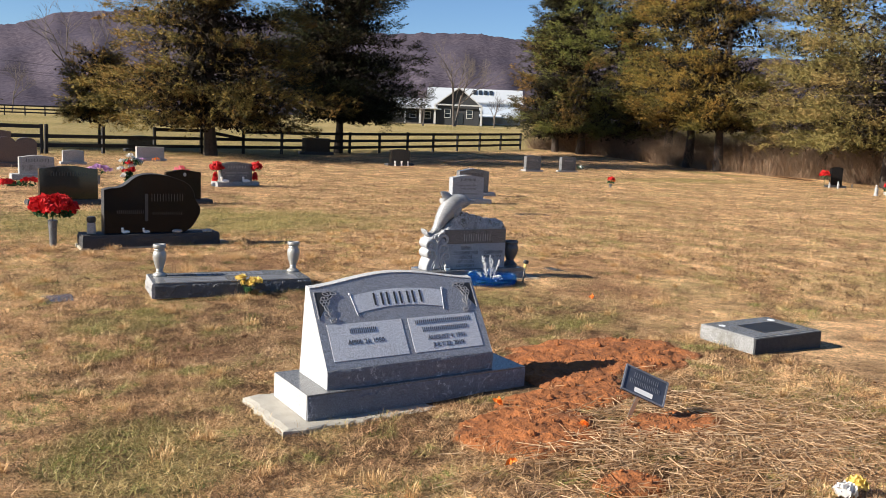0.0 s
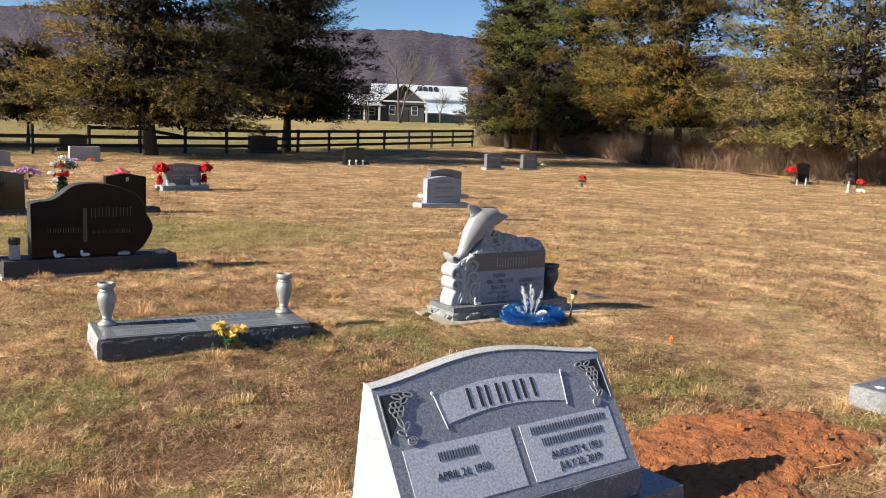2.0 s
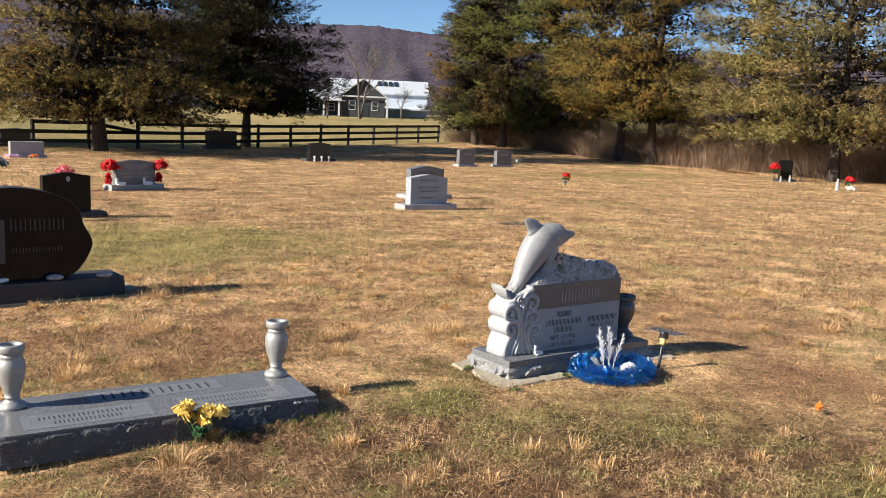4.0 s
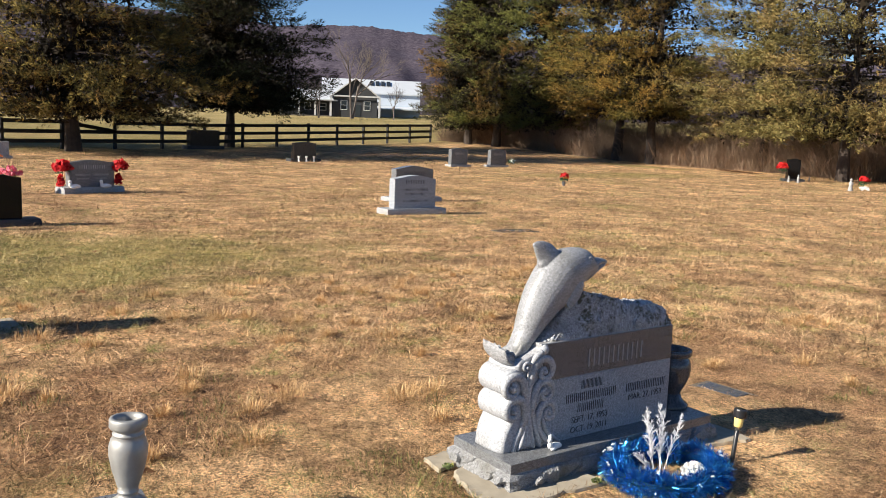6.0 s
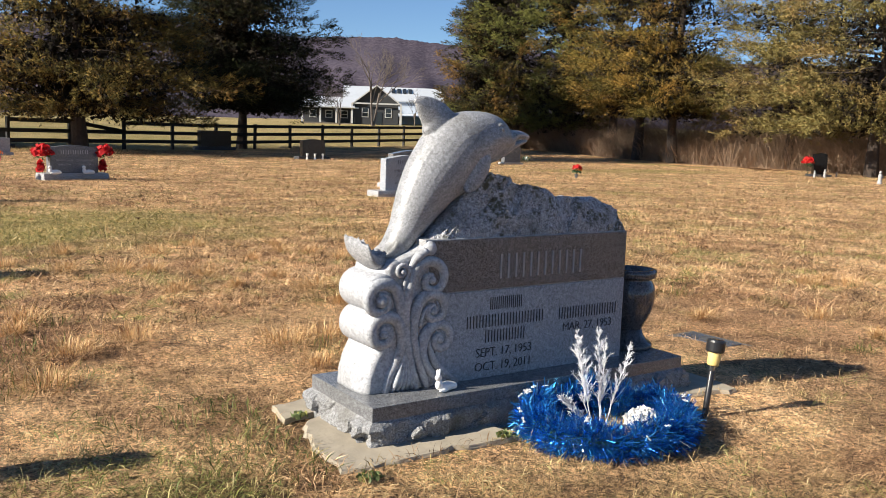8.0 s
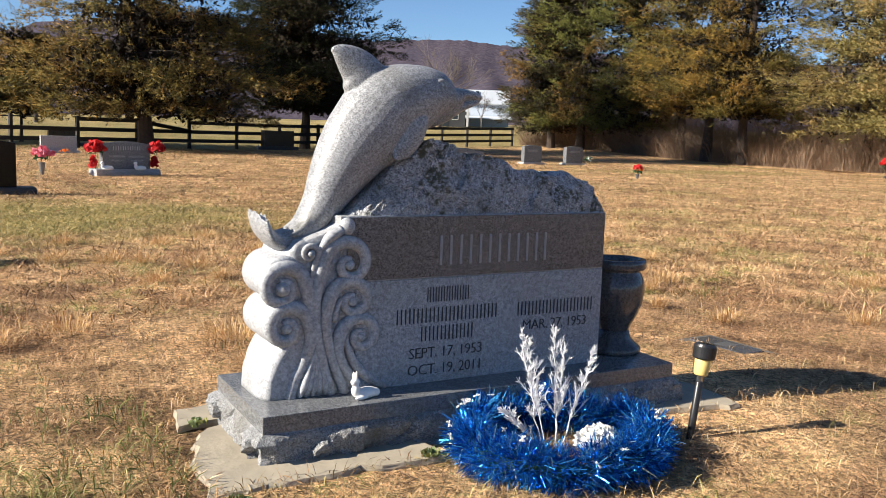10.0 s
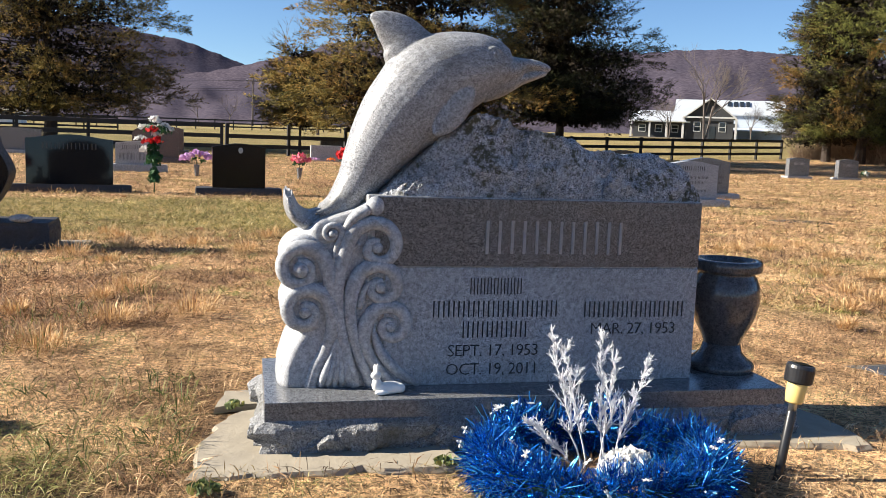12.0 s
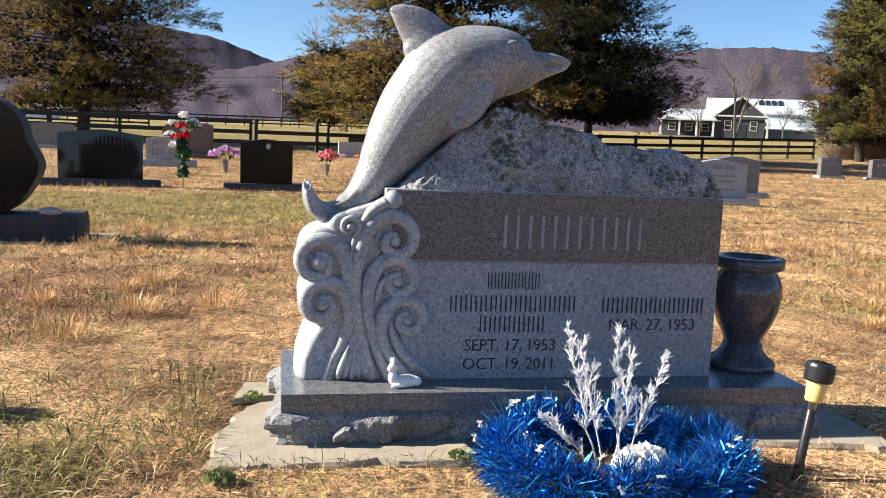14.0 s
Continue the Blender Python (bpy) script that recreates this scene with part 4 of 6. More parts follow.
    for k in range(spans):
        for lev, h in enumerate((0.38, 0.80, height - 0.12)):
            if lev == 2 and k in missing:
                continue
            p, q = tops[k] + Vector((0, 0, h)), tops[k + 1] + Vector((0, 0, h))
            if lev == 2 and k in sag:
                q.z -= 0.40
            o = new("rail", rm)
            o.parent = root
            d = q - p
            o.matrix_basis = Matrix.Translation((p + q) / 2 + Vector((math.sin(ang), -math.cos(ang), 0)) * 0.085) @ pose(0, 0, 0, 0, -math.degrees(math.asin(d.z / d.length)), math.degrees(ang))
    return root


def make_fences():
    fence("paddock_fence", (-1.0, 36.0, 0), (35.5, 51.8, 0), 14, "long black three-board fence with a sagging top board", missing=(0, 1), sag=(3,))
    fence("paddock_fence", (-32.0, 32.5, 0), (-1.2, 35.9, 0), 12, "black three-board fence behind the upright stones")
    fence("far_fence", (-40.0, 112.0, 0), (12.0, 118.0, 0), 22, "distant black board fence across the paddock")
    fence("far_fence", (-70.0, 78.0, 0), (-12.0, 84.0, 0), 20, "distant black board fence across the paddock")


def window_unit(parent, x, y, z, w, h, axis="y"):
    fr = part("window", box(x - w / 2, x + w / 2, y - 0.06, y + 0.04, z - h / 2, z + h / 2, 0.01), HOUSE_TRIM, parent, "white framed window")
    part("pane", box(x - w / 2 + 0.12, x + w / 2 - 0.12, y - 0.075, y - 0.05, z - h / 2 + 0.12, z - 0.04), GLASS_DARK, fr)
    part("pane", box(x - w / 2 + 0.12, x + w / 2 - 0.12, y - 0.075, y - 0.05, z + 0.04, z + h / 2 - 0.12), GLASS_DARK, fr)


def gable_roof(x0, x1, y0, y1, eave, ridge, over, along, thick=0.2):
    """Two sloping slabs; along: the ridge's axis."""
    bm = bmesh.new()
    if along == "y":
        xm = (x0 + x1) / 2
        s = (ridge - eave) / (xm - x0)
        for sx, xe in ((-1, x0 - over), (1, x1 + over)):
            ze = eave - over * s
            vs = [bm.verts.new(p) for p in ((xe, y0 - over, ze), (xm, y0 - over, ridge), (xm, y1, ridge), (xe, y1, ze), (xe, y0 - over, ze - thick), (xm, y0 - over, ridge - thick), (xm, y1, ridge - thick), (xe, y1, ze - thick))]
            for q in ((0, 1, 2, 3), (7, 6, 5, 4), (0, 4, 5, 1), (1, 5, 6, 2), (2, 6, 7, 3), (3, 7, 4, 0)):
                bm.faces.new([vs[k] for k in q])
    else:
        ym = (y0 + y1) / 2
        s = (ridge - eave) / (ym - y0)
        for ye in (y0 - over, y1 + over):
            ze = eave - over * s
            vs = [bm.verts.new(p) for p in ((x0 - over, ye, ze), (x0 - over, ym, ridge), (x1 + over, ym, ridge), (x1 + over, ye, ze), (x0 - over, ye, ze - thick), (x0 - over, ym, ridge - thick), (x1 + over, ym, ridge - thick), (x1 + over, ye, ze - thick))]
            for q in ((0, 1, 2, 3), (7, 6, 5, 4), (0, 4, 5, 1), (1, 5, 6, 2), (2, 6, 7, 3), (3, 7, 4, 0)):
                bm.faces.new([vs[k] for k in q])
    bmesh.ops.recalc_face_normals(bm, faces=bm.faces[:])
    return bm


def make_house():
    """The farmhouse and its barn, beyond the fence; local x runs to the right as seen from the lawn."""
    cx, cy = 72.5, 127.8
    root = thing("farmhouse", pose(cx, cy, gzf(cx, cy) - 0.1, 0, 0, -29.8), "dark grey farmhouse with a white-trimmed gable and porch", "house")
    bm = box(-3.7, 3.7, 0, 9, 0, 3.9)
    part("wall", bm, SIDING, root)
    part("gable", profile([(-3.7, 3.9), (3.7, 3.9), (0, 6.6)], 0.0, 0.25), SIDING, root, "grey shingled gable")
    roof = part("roof", gable_roof(-3.7, 3.7, 0, 9, 3.9, 6.75, 0.5, "y"), METAL_ROOF, root, "pale standing-seam metal roof")
    for k in range(-4, 5):
        part("seam", box(-0.03, 0.03, -0.5, 9, -0.02, 0.05), METAL_ROOF, roof).matrix_basis = pose(k * 0.9, 0, 6.80 - abs(k * 0.9) * 0.77)
    for s in (-1, 1):
        rake = part("bargeboard", box(-2.75, 2.75, -0.12, 0.05, -0.09, 0.09), HOUSE_TRIM, root, "white bargeboard")
        rake.matrix_basis = pose(s * 2.1, -0.5, 5.05, 0, s * 37.6, 0)
    part("fascia", box(-4.2, 4.2, -0.55, -0.42, 3.48, 3.72), HOUSE_TRIM, root)
    for x in (-4.1, 4.1):
        part("porch_post", box(x - 0.18, x + 0.18, -0.6, -0.24, 0, 3.5, 0.02), HOUSE_TRIM, root, "white porch post")
    for x in (-12.4, -9.4, -6.7):
        part("porch_post", box(x - 0.15, x + 0.15, -0.6, -0.3, 0, 2.75, 0.02), HOUSE_TRIM, root)
    part("porch_deck", box(-12.6, -3.9, -0.7, 2.0, -0.1, 0.22, 0.02), WORN_SLAB, root, "low porch deck")
    part("porch_roof", profile([(-12.8, 2.75), (-3.6, 2.75), (-3.6, 2.95), (-12.8, 2.95)], -0.9, 2.1), METAL_ROOF, root, "flat pale porch roof")
    for x in (-1.9, 2.0):
        window_unit(root, x, -0.01, 2.1, 1.15, 1.6)
    part("wing", box(-12.3, -3.7, 2.0, 9, 0, 3.0), SIDING, root, "low grey wing")
    part("wing_roof", gable_roof(-12.3, -3.3, 0.2, 9, 2.98, 4.7, 0.3, "x"), METAL_ROOF, root, "pale metal wing roof")
    for x in (-10.8, -8.1, -5.5):
        window_unit(root, x, 1.99, 1.7, 1.2, 1.3)
    part("door", box(0.0, 0.95, -0.06, 0.02, 0.1, 2.2, 0.02), GLASS_DARK, root, "dark front door")
    barn = thing("barn", pose(cx + 9.8, cy + 11, gzf(cx, cy) + 0.2, 0, 0, -29.8), "long pale barn with a white metal roof", "barn")
    part("wall", box(-9, 9, 0, 10, 0, 4.4), BARN_WALL, barn)
    part("roof", gable_roof(-9, 9, 0, 10, 4.6, 7.1, 0.4, "x"), METAL_ROOF, barn, "pale metal roof with four skylights")
    for k in range(4):
        part("skylight", box(-0.35, 0.35, -0.9, 0.9, 0.0, 0.12, 0.02), GLASS_DARK, barn).matrix_basis = pose(0.0 + k * 1.05, 3.2, 6.30, 27, 0, 0)
    part("lower_roof", box(-9.4, 9.4, -3.2, 0.2, 1.9, 2.1), METAL_ROOF, barn).matrix_basis = pose(0, 0, 0, 8, 0, 0)
    part("door", box(-1.5, 1.5, -0.1, 0.02, 0.0, 2.8), SIDING, barn)


def make_far_things():
    p = thing("utility_pole", pose(0.4, 175.0, gzf(0.4, 175.0)), "tall grey utility pole with a crossarm", "pole")
    part("pole", lathe([(0.20, -0.3), (0.17, 4), (0.13, 9.2)], 10), GREY_BARK, p)
    part("crossarm", box(-1.3, 1.3, -0.07, 0.07, 8.6, 8.8), GREY_BARK, p)
    for x in (-1.1, 0.6, 1.1):
        part("insulator", box(x - 0.06, x + 0.06, -0.06, 0.06, 8.8, 9.05, 0.02), WHITE_PAINT, p)
    for z in (8.9, 7.4, 7.0):
        bm = bmesh.new()
        rings = []
        for k in range(25):
            x = -70 + k * 110 / 24
            sag = z - 1.2 * (1 - ((x % 60) / 30 - 1) ** 2)
            rings.append([bm.verts.new((x, 0.03 * math.cos(a), sag + 0.03 * math.sin(a))) for a in (0, 2.1, 4.2)])
        for a, b in zip(rings, rings[1:]):
            for k in range(3):
                bm.faces.new((a[k], a[(k + 1) % 3], b[(k + 1) % 3], b[k]))
        part("wire", bm, FENCE_BLACK, p)
    s = thing("shed", pose(-27.5, 108.0, gzf(-27.5, 108.0)), "small white shed with a dark window", "shed")
    part("wall", box(-1.6, 1.6, 0, 2.5, 0, 1.9), TRIM_WHITE, s)
    part("roof", gable_roof(-1.6, 1.6, 0, 2.5, 1.9, 2.9, 0.2, "y"), METAL_ROOF, s)
    part("window", box(-0.4, 0.4, -0.05, 0.02, 0.8, 1.5), GLASS_DARK, s)


make_ground()
make_soil()
make_mountains()
make_trees()
make_brush()
make_fences()
make_house()
make_far_things()


# ---- the carved monument ----
MX = Matrix()


def scroll(bm, stem, centre, r0, turns, side, y, half=0.0135, ball=0.012):
    """A tapering band that climbs from the foot and curls inwards round the centre, ending in a bead."""
    cx, cz = centre
    n = max(4, int(turns * 10))
    pts = [(x, z, half * (0.62 + 0.38 * k / len(stem))) for k, (x, z) in enumerate(stem)]
    for k in range(n + 1):
        s = k / n
        a = math.pi - s * turns * 2 * math.pi
        r = ball * 0.9 + (r0 - ball * 0.9) * (1 - s) ** 1.25
        pts.append((cx + side * r * math.cos(a), cz + r * math.sin(a), half * (1 - 0.5 * s)))
    sweep(bm, smooth_stations([((x, y, z), w * 1.22, w * 1.15) for x, z, w in pts], 5), 14)
    bmesh.ops.create_uvsphere(bm, u_segments=16, v_segments=10, radius=ball, matrix=Matrix.Translation((cx, y - 0.004, cz)))


def roll(bm, cx, cz, r, y0, y1, n=40):
    """A lying cylinder with rounded ends: the outer curl of a wave."""
    rings = []
    for y, q in ((y0, 0.0), (y0, r - 0.010), (y0 + 0.003, r - 0.003), (y0 + 0.010, r), (y1 - 0.01, r), (y1, r - 0.008), (y1, 0.0)):
        rings.append([bm.verts.new((cx + max(q, 0.0005) * math.cos(a), y, cz + max(q, 0.0005) * math.sin(a))) for a in (2 * math.pi * k / n for k in range(n))])
    for a, b in zip(rings, rings[1:]):
        for k in range(n):
            bm.faces.new((a[k], a[(k + 1) % n], b[(k + 1) % n], b[k]))


def make_monument():
    root = thing("carved_monument", MX, "grey granite double headstone with a carved dolphin and scrolls", "headstone")
    base = part("base", rough_block(0, 1.22, 0, 0.37, -0.01, 0.116, 0.030, 0.005, 0.038, 4.0, freq=11.0), GREY_ROCK, root, "rock-pitched granite base")
    part("base_top", box(-0.002, 1.222, -0.002, 0.372, 0.0780, 0.1190, 0.002), GREY_POL, root, "polished top and margin of the base")
    part("die", box(0.22, 1.026, 0.104, 0.285, 0.117, 0.552, 0.003), GREY_STEEL, root, "sawn granite die")
    part("upper_band", box(0.236, 1.024, 0.100, 0.106, 0.3945, 0.549, 0.001), GREY_BAND, root, "dark polished name band")
    part("lower_panel", box(0.262, 1.025, 0.1005, 0.106, 0.119, 0.3905, 0.001), GREY_FROST, root, "pale frosted inscription panel")
    # weathered rock along the top
    tops = np.array([(0.17, 0.47), (0.22, 0.52), (0.29, 0.590), (0.40, 0.690), (0.46, 0.730), (0.502, 0.738), (0.54, 0.724), (0.596, 0.701), (0.652, 0.700), (0.702, 0.694), (0.739, 0.675), (0.798, 0.660), (0.871, 0.654), (0.93, 0.648), (0.975, 0.627), (1.005, 0.600), (1.025, 0.568)])
    bm = bmesh.new()
    nx, nr, rings = 210, 46, []
    for k in range(nx + 1):
        x = 0.17 + (1.023 - 0.17) * k / nx
        top = float(np.interp(x, tops[:, 0], tops[:, 1])) + 0.004 * noise.fractal(Vector((x * 17, 1, 2)), 0.8, 2, 4)
        low = 0.548 if x > 0.30 else min(0.548, top - 0.05)
        ring = []
        for j in range(nr):
            s = j / (nr - 1)
            if s < 0.36:
                q = (0.108 + 0.030 * (s / 0.36) ** 2, low + (top - low) * (s / 0.36))
            elif s < 0.64:
                q = (0.138 + 0.110 * (s - 0.36) / 0.28, top)
            else:
                q = (0.248 + 0.030 * (s - 0.64) / 0.36, top - (top - low) * (s - 0.64) / 0.36)
            p = Vector((x, q[0], q[1]))
            warp = p * 9 + 0.4 * noise.noise_vector(p * 14)
            centre = noise.voronoi(warp)[1][0]
            tilt = noise.cell_vector(centre * 5.3 + Vector((0.5, 0.5, 0.5))) * 2 - Vector((1, 1, 1))
            f = 0.010 * tilt.dot(warp - centre) + 0.005 * noise.noise(centre * 3.7) + 0.010 * noise.fractal(p * 20, 0.75, 2.1, 6) + 0.003 * noise.noise(p * 95)
            edge = min(1, max(0, (p.z - low) / 0.02))
            ring.append(bm.verts.new(p + Vector((0, (-f if s < 0.5 else f) * edge, f * edge * 0.8))))
        rings.append(ring)
    for a, b in zip(rings, rings[1:]):
        for j in range(nr - 1):
            bm.faces.new((a[j], b[j], b[j + 1], a[j + 1]))
        bm.faces.new((a[nr - 1], b[nr - 1], b[0], a[0]))
    bm.faces.new(rings[0])
    bm.faces.new(rings[-1][::-1])
    bmesh.ops.recalc_face_normals(bm, faces=bm.faces[:])
    part("rock_top", bm, TOPROCK, root, "rough weathered rock top with moss stains")
    # wave carving: a body that curves back at its outer edge, two rolls, scrolls and a fan of leaves
    bm = bmesh.new()
    zs, front = (0.118, 0.166, 0.213, 0.255, 0.30, 0.42, 0.48, 0.50, 0.52, 0.55), (0.052, 0.055, 0.075, 0.106, 0.12, 0.10, 0.11, 0.145, 0.205, 0.245)
    back = (0.027, 0.030, 0.044, 0.066, 0.068, 0.062, 0.085, 0.13, 0.20, 0.245)
    rings = []
    for k in range(44):
        z = 0.118 + 0.430 * k / 43
        xf, xs = float(np.interp(z, zs, front)), float(np.interp(z, zs, back))
        xr = 0.292 - 0.03 * max(0, (z - 0.46) / 0.09)
        line = [(xs + (xf - xs) * (1 - math.sin(a)), 0.106 + 0.075 * (1 - math.cos(a))) for a in (math.pi / 2 * j / 7 for j in range(8))]
        rings.append([bm.verts.new((x, y, z)) for x, y in line + [(xs, 0.262), (xs + 0.012, 0.279), (xr, 0.279), (xr, 0.106)]])
    m = len(rings[0])
    for a, b in zip(rings, rings[1:]):
        for j in range(m):
            bm.faces.new((a[j], a[(j + 1) % m], b[(j + 1) % m], b[j]))
    bm.faces.new(rings[0])
    bm.faces.new(rings[-1])
    roll(bm, 0.088, 0.404, 0.058, 0.1035, 0.277)
    roll(bm, 0.089, 0.300, 0.057, 0.1035, 0.277)
    roll(bm, 0.128, 0.468, 0.030, 0.1035, 0.275)
    yf = 0.102
    sweep(bm, smooth_stations([((0.098, yf + 0.013, 0.117), 0.017, 0.017), ((0.111, yf + 0.012, 0.160), 0.017, 0.017), ((0.134, yf + 0.008, 0.205), 0.016, 0.016), ((0.146, yf + 0.004, 0.250), 0.015, 0.017), ((0.146, yf + 0.004, 0.292), 0.012, 0.014)], 6), 14)
    scroll(bm, [(0.140, 0.225), (0.148, 0.258)], (0.086, 0.292), 0.060, 1.35, -1, yf, 0.0155, 0.013)
    scroll(bm, [(0.150, 0.265), (0.146, 0.325)], (0.075, 0.386), 0.060, 1.3, -1, yf, 0.0150, 0.018)
    scroll(bm, [(0.200, 0.119), (0.178, 0.200), (0.159, 0.285), (0.156, 0.365)], (0.242, 0.436), 0.068, 1.3, 1, yf, 0.0150, 0.0125)
    scroll(bm, [(0.238, 0.119), (0.208, 0.190), (0.186, 0.270), (0.185, 0.315)], (0.251, 0.347), 0.060, 1.3, 1, yf, 0.0145, 0.0125)
    scroll(bm, [(0.290, 0.119), (0.245, 0.168), (0.219, 0.215)], (0.276, 0.258), 0.056, 1.3, 1, yf, 0.0140, 0.0120)
    scroll(bm, [(0.146, 0.40), (0.152, 0.435)], (0.141, 0.466), 0.022, 1.25, -1, yf - 0.004, 0.0065, 0.008)
    sweep(bm, smooth_stations([((0.345, yf, 0.121), 0.007, 0.008), ((0.300, yf, 0.150), 0.012, 0.014), ((0.262, yf, 0.190), 0.012, 0.016), ((0.241, yf, 0.235), 0.008, 0.012), ((0.240, yf, 0.262), 0.003, 0.006)], 6), 12)
    sweep(bm, smooth_stations([((0.170, yf, 0.395), 0.008, 0.010), ((0.180, yf, 0.425), 0.008, 0.010), ((0.203, yf, 0.447), 0.005, 0.008)], 5), 10)
    sweep(bm, smooth_stations([((0.206, yf, 0.300), 0.008, 0.010), ((0.212, yf, 0.335), 0.008, 0.010), ((0.225, yf, 0.355), 0.005, 0.008)], 5), 10)
    for k, x in enumerate((0.122, 0.138, 0.154, 0.170, 0.187, 0.204)):
        mid = 0.162 + (x - 0.162) * 0.45
        sweep(bm, smooth_stations([((x, yf + 0.004, 0.119), 0.004, 0.006), ((x * 0.7 + mid * 0.3, yf - 0.002, 0.145), 0.0095, 0.013), ((mid, yf, 0.190), 0.0075, 0.012), ((0.163, yf + 0.003, 0.255), 0.003, 0.007)], 6), 10)
    sweep(bm, smooth_stations([((0.168, yf, 0.475), 0.006, 0.010), ((0.190, yf, 0.502), 0.013, 0.015), ((0.222, yf, 0.522), 0.012, 0.014)]), 12)
    blob(bm, (0.236, yf + 0.002, 0.528), 0.020, (1, 0.9, 1.1), 3)
    bmesh.ops.recalc_face_normals(bm, faces=bm.faces[:])
    part("wave_carving", bm, CARVE_ST, root, "carved wave with curling scrolls", smooth=True)
    # dolphin, one smooth carving
    bm = bmesh.new()
    Y = 0.195
    body = [(0.656, 0.852, 0.004, 0.006), (0.645, 0.8535, 0.0095, 0.016), (0.6135, 0.8585, 0.0138, 0.026), (0.585, 0.8560, 0.0190, 0.036), (0.5575, 0.8455, 0.0410, 0.046), (0.5325, 0.8465, 0.057, 0.058), (0.505, 0.849, 0.070, 0.068), (0.469, 0.845, 0.083, 0.077), (0.4175, 0.8285, 0.099, 0.086), (0.372, 0.803, 0.107, 0.089),
            (0.335, 0.762, 0.107, 0.088), (0.298, 0.7235, 0.095, 0.082), (0.260, 0.6690, 0.079, 0.073), (0.230, 0.6185, 0.063, 0.063), (0.203, 0.5710, 0.048, 0.054), (0.164, 0.5215, 0.034, 0.048), (0.130, 0.500, 0.025, 0.050)]
    sweep(bm, smooth_stations([((x, Y, z), rn, ry) for x, z, rn, ry in body], 6), 32)
    jaw = [(0.648, 0.8415, 0.003, 0.005), (0.640, 0.841, 0.007, 0.013), (0.6135, 0.834, 0.0105, 0.021), (0.585, 0.826, 0.0145, 0.029), (0.540, 0.817, 0.032, 0.042), (0.490, 0.806, 0.040, 0.050)]
    sweep(bm, smooth_stations([((x, Y, z), rn, ry) for x, z, rn, ry in jaw], 6), 20)
    fin = [(0.335, 0.855, 0.070, 0.036), (0.3135, 0.882, 0.0625, 0.032), (0.295, 0.907, 0.051, 0.025), (0.2675, 0.9285, 0.037, 0.018), (0.2435, 0.9425, 0.021, 0.012), (0.226, 0.948, 0.006, 0.005)]
    sweep(bm, smooth_stations([((x, Y, z), rn, ry) for x, z, rn, ry in fin], 6), 22)
    # tail flukes: a broad scoop turned up at its ragged end, its far lobe higher
    fan = bmesh.new()
    scoop = [(0.200, 0.548, 0.030, 0.046), (0.165, 0.512, 0.027, 0.052), (0.125, 0.490, 0.023, 0.062), (0.088, 0.488, 0.020, 0.072), (0.063, 0.506, 0.018, 0.077), (0.052, 0.532, 0.014, 0.076), (0.049, 0.550, 0.008, 0.068)]
    sweep(fan, smooth_stations([((x, Y, z), rn, ry) for x, z, rn, ry in scoop], 8), 40)
    for v in fan.verts:
        q = (v.co.y - Y) / 0.10
        k = min(1.0, max(0.0, (0.19 - v.co.x) / 0.08))
        v.co.z += k * (0.010 * q + 0.006 * q * q)
        v.co.x -= k * 0.006 * q * q
        if v.co.z > 0.545 and v.co.x < 0.1:
            v.co.z += 0.006 * math.sin(v.co.y * 190) + 0.004 * math.sin(v.co.y * 71 + 1)
    tmp = bpy.data.meshes.new("tmp")
    fan.to_mesh(tmp)
    fan.free()
    bm.from_mesh(tmp)
    bpy.data.meshes.remove(tmp)
    # ridges that run down the tail stock into the scoop
    for dy in (-0.030, -0.008, 0.016):
        sweep(bm, smooth_stations([((0.218, Y + dy, 0.600), 0.012, 0.008), ((0.178, Y + dy * 1.2, 0.548), 0.014, 0.008), ((0.140, Y + dy * 1.6, 0.516), 0.010, 0.008), ((0.105, Y + dy * 2.0, 0.506), 0.004, 0.006)], 5), 10)
    for s in (-1, 1):
        flip = [(0.440, 0.812, 0.020, 0.016, 0.058), (0.430, 0.782, 0.031, 0.018, 0.066), (0.411, 0.747, 0.034, 0.016, 0.071), (0.389, 0.714, 0.026, 0.013, 0.075), (0.365, 0.688, 0.008, 0.008, 0.078)]
        sweep(bm, smooth_stations([((x, Y + s * dy, z), rn, ry) for x, z, rn, ry, dy in flip], 6), 18)
        bmesh.ops.create_uvsphere(bm, u_segments=12, v_segments=8, radius=0.0105, matrix=Matrix.Translation((0.503, Y + s * 0.0585, 0.873)))
        sweep(bm, smooth_stations([((0.486, Y + s * 0.0625, 0.880), 0.002, 0.003), ((0.497, Y + s * 0.0600, 0.887), 0.004, 0.005), ((0.511, Y + s * 0.0570, 0.886), 0.004, 0.005), ((0.522, Y + s * 0.0560, 0.877), 0.002, 0.003)], 4), 8)
    d = part("dolphin", bm, DOLPHIN_ST, root, "leaping dolphin carved in speckled granite", smooth=True)
    md = d.modifiers.new("remesh", "REMESH")
    md.mode, md.voxel_size, md.use_smooth_shade = "VOXEL", 0.0026, True
    sm = d.modifiers.new("smooth", "SMOOTH")
    sm.factor, sm.iterations = 0.5, 3
    # inscription: names as bars, dates as cut letters
    at = lambda x, z, y=0.0995: pose(x, y, z, 90, 0, 0)
    bars("inscription", 0.479, 0.833, 0.424, 0.500, 6, pose(0, 0.0995, 0, 90, 0, 0), BAND_INK, root, 0.62)
    front = pose(0, 0.1, 0, 90, 0, 0)
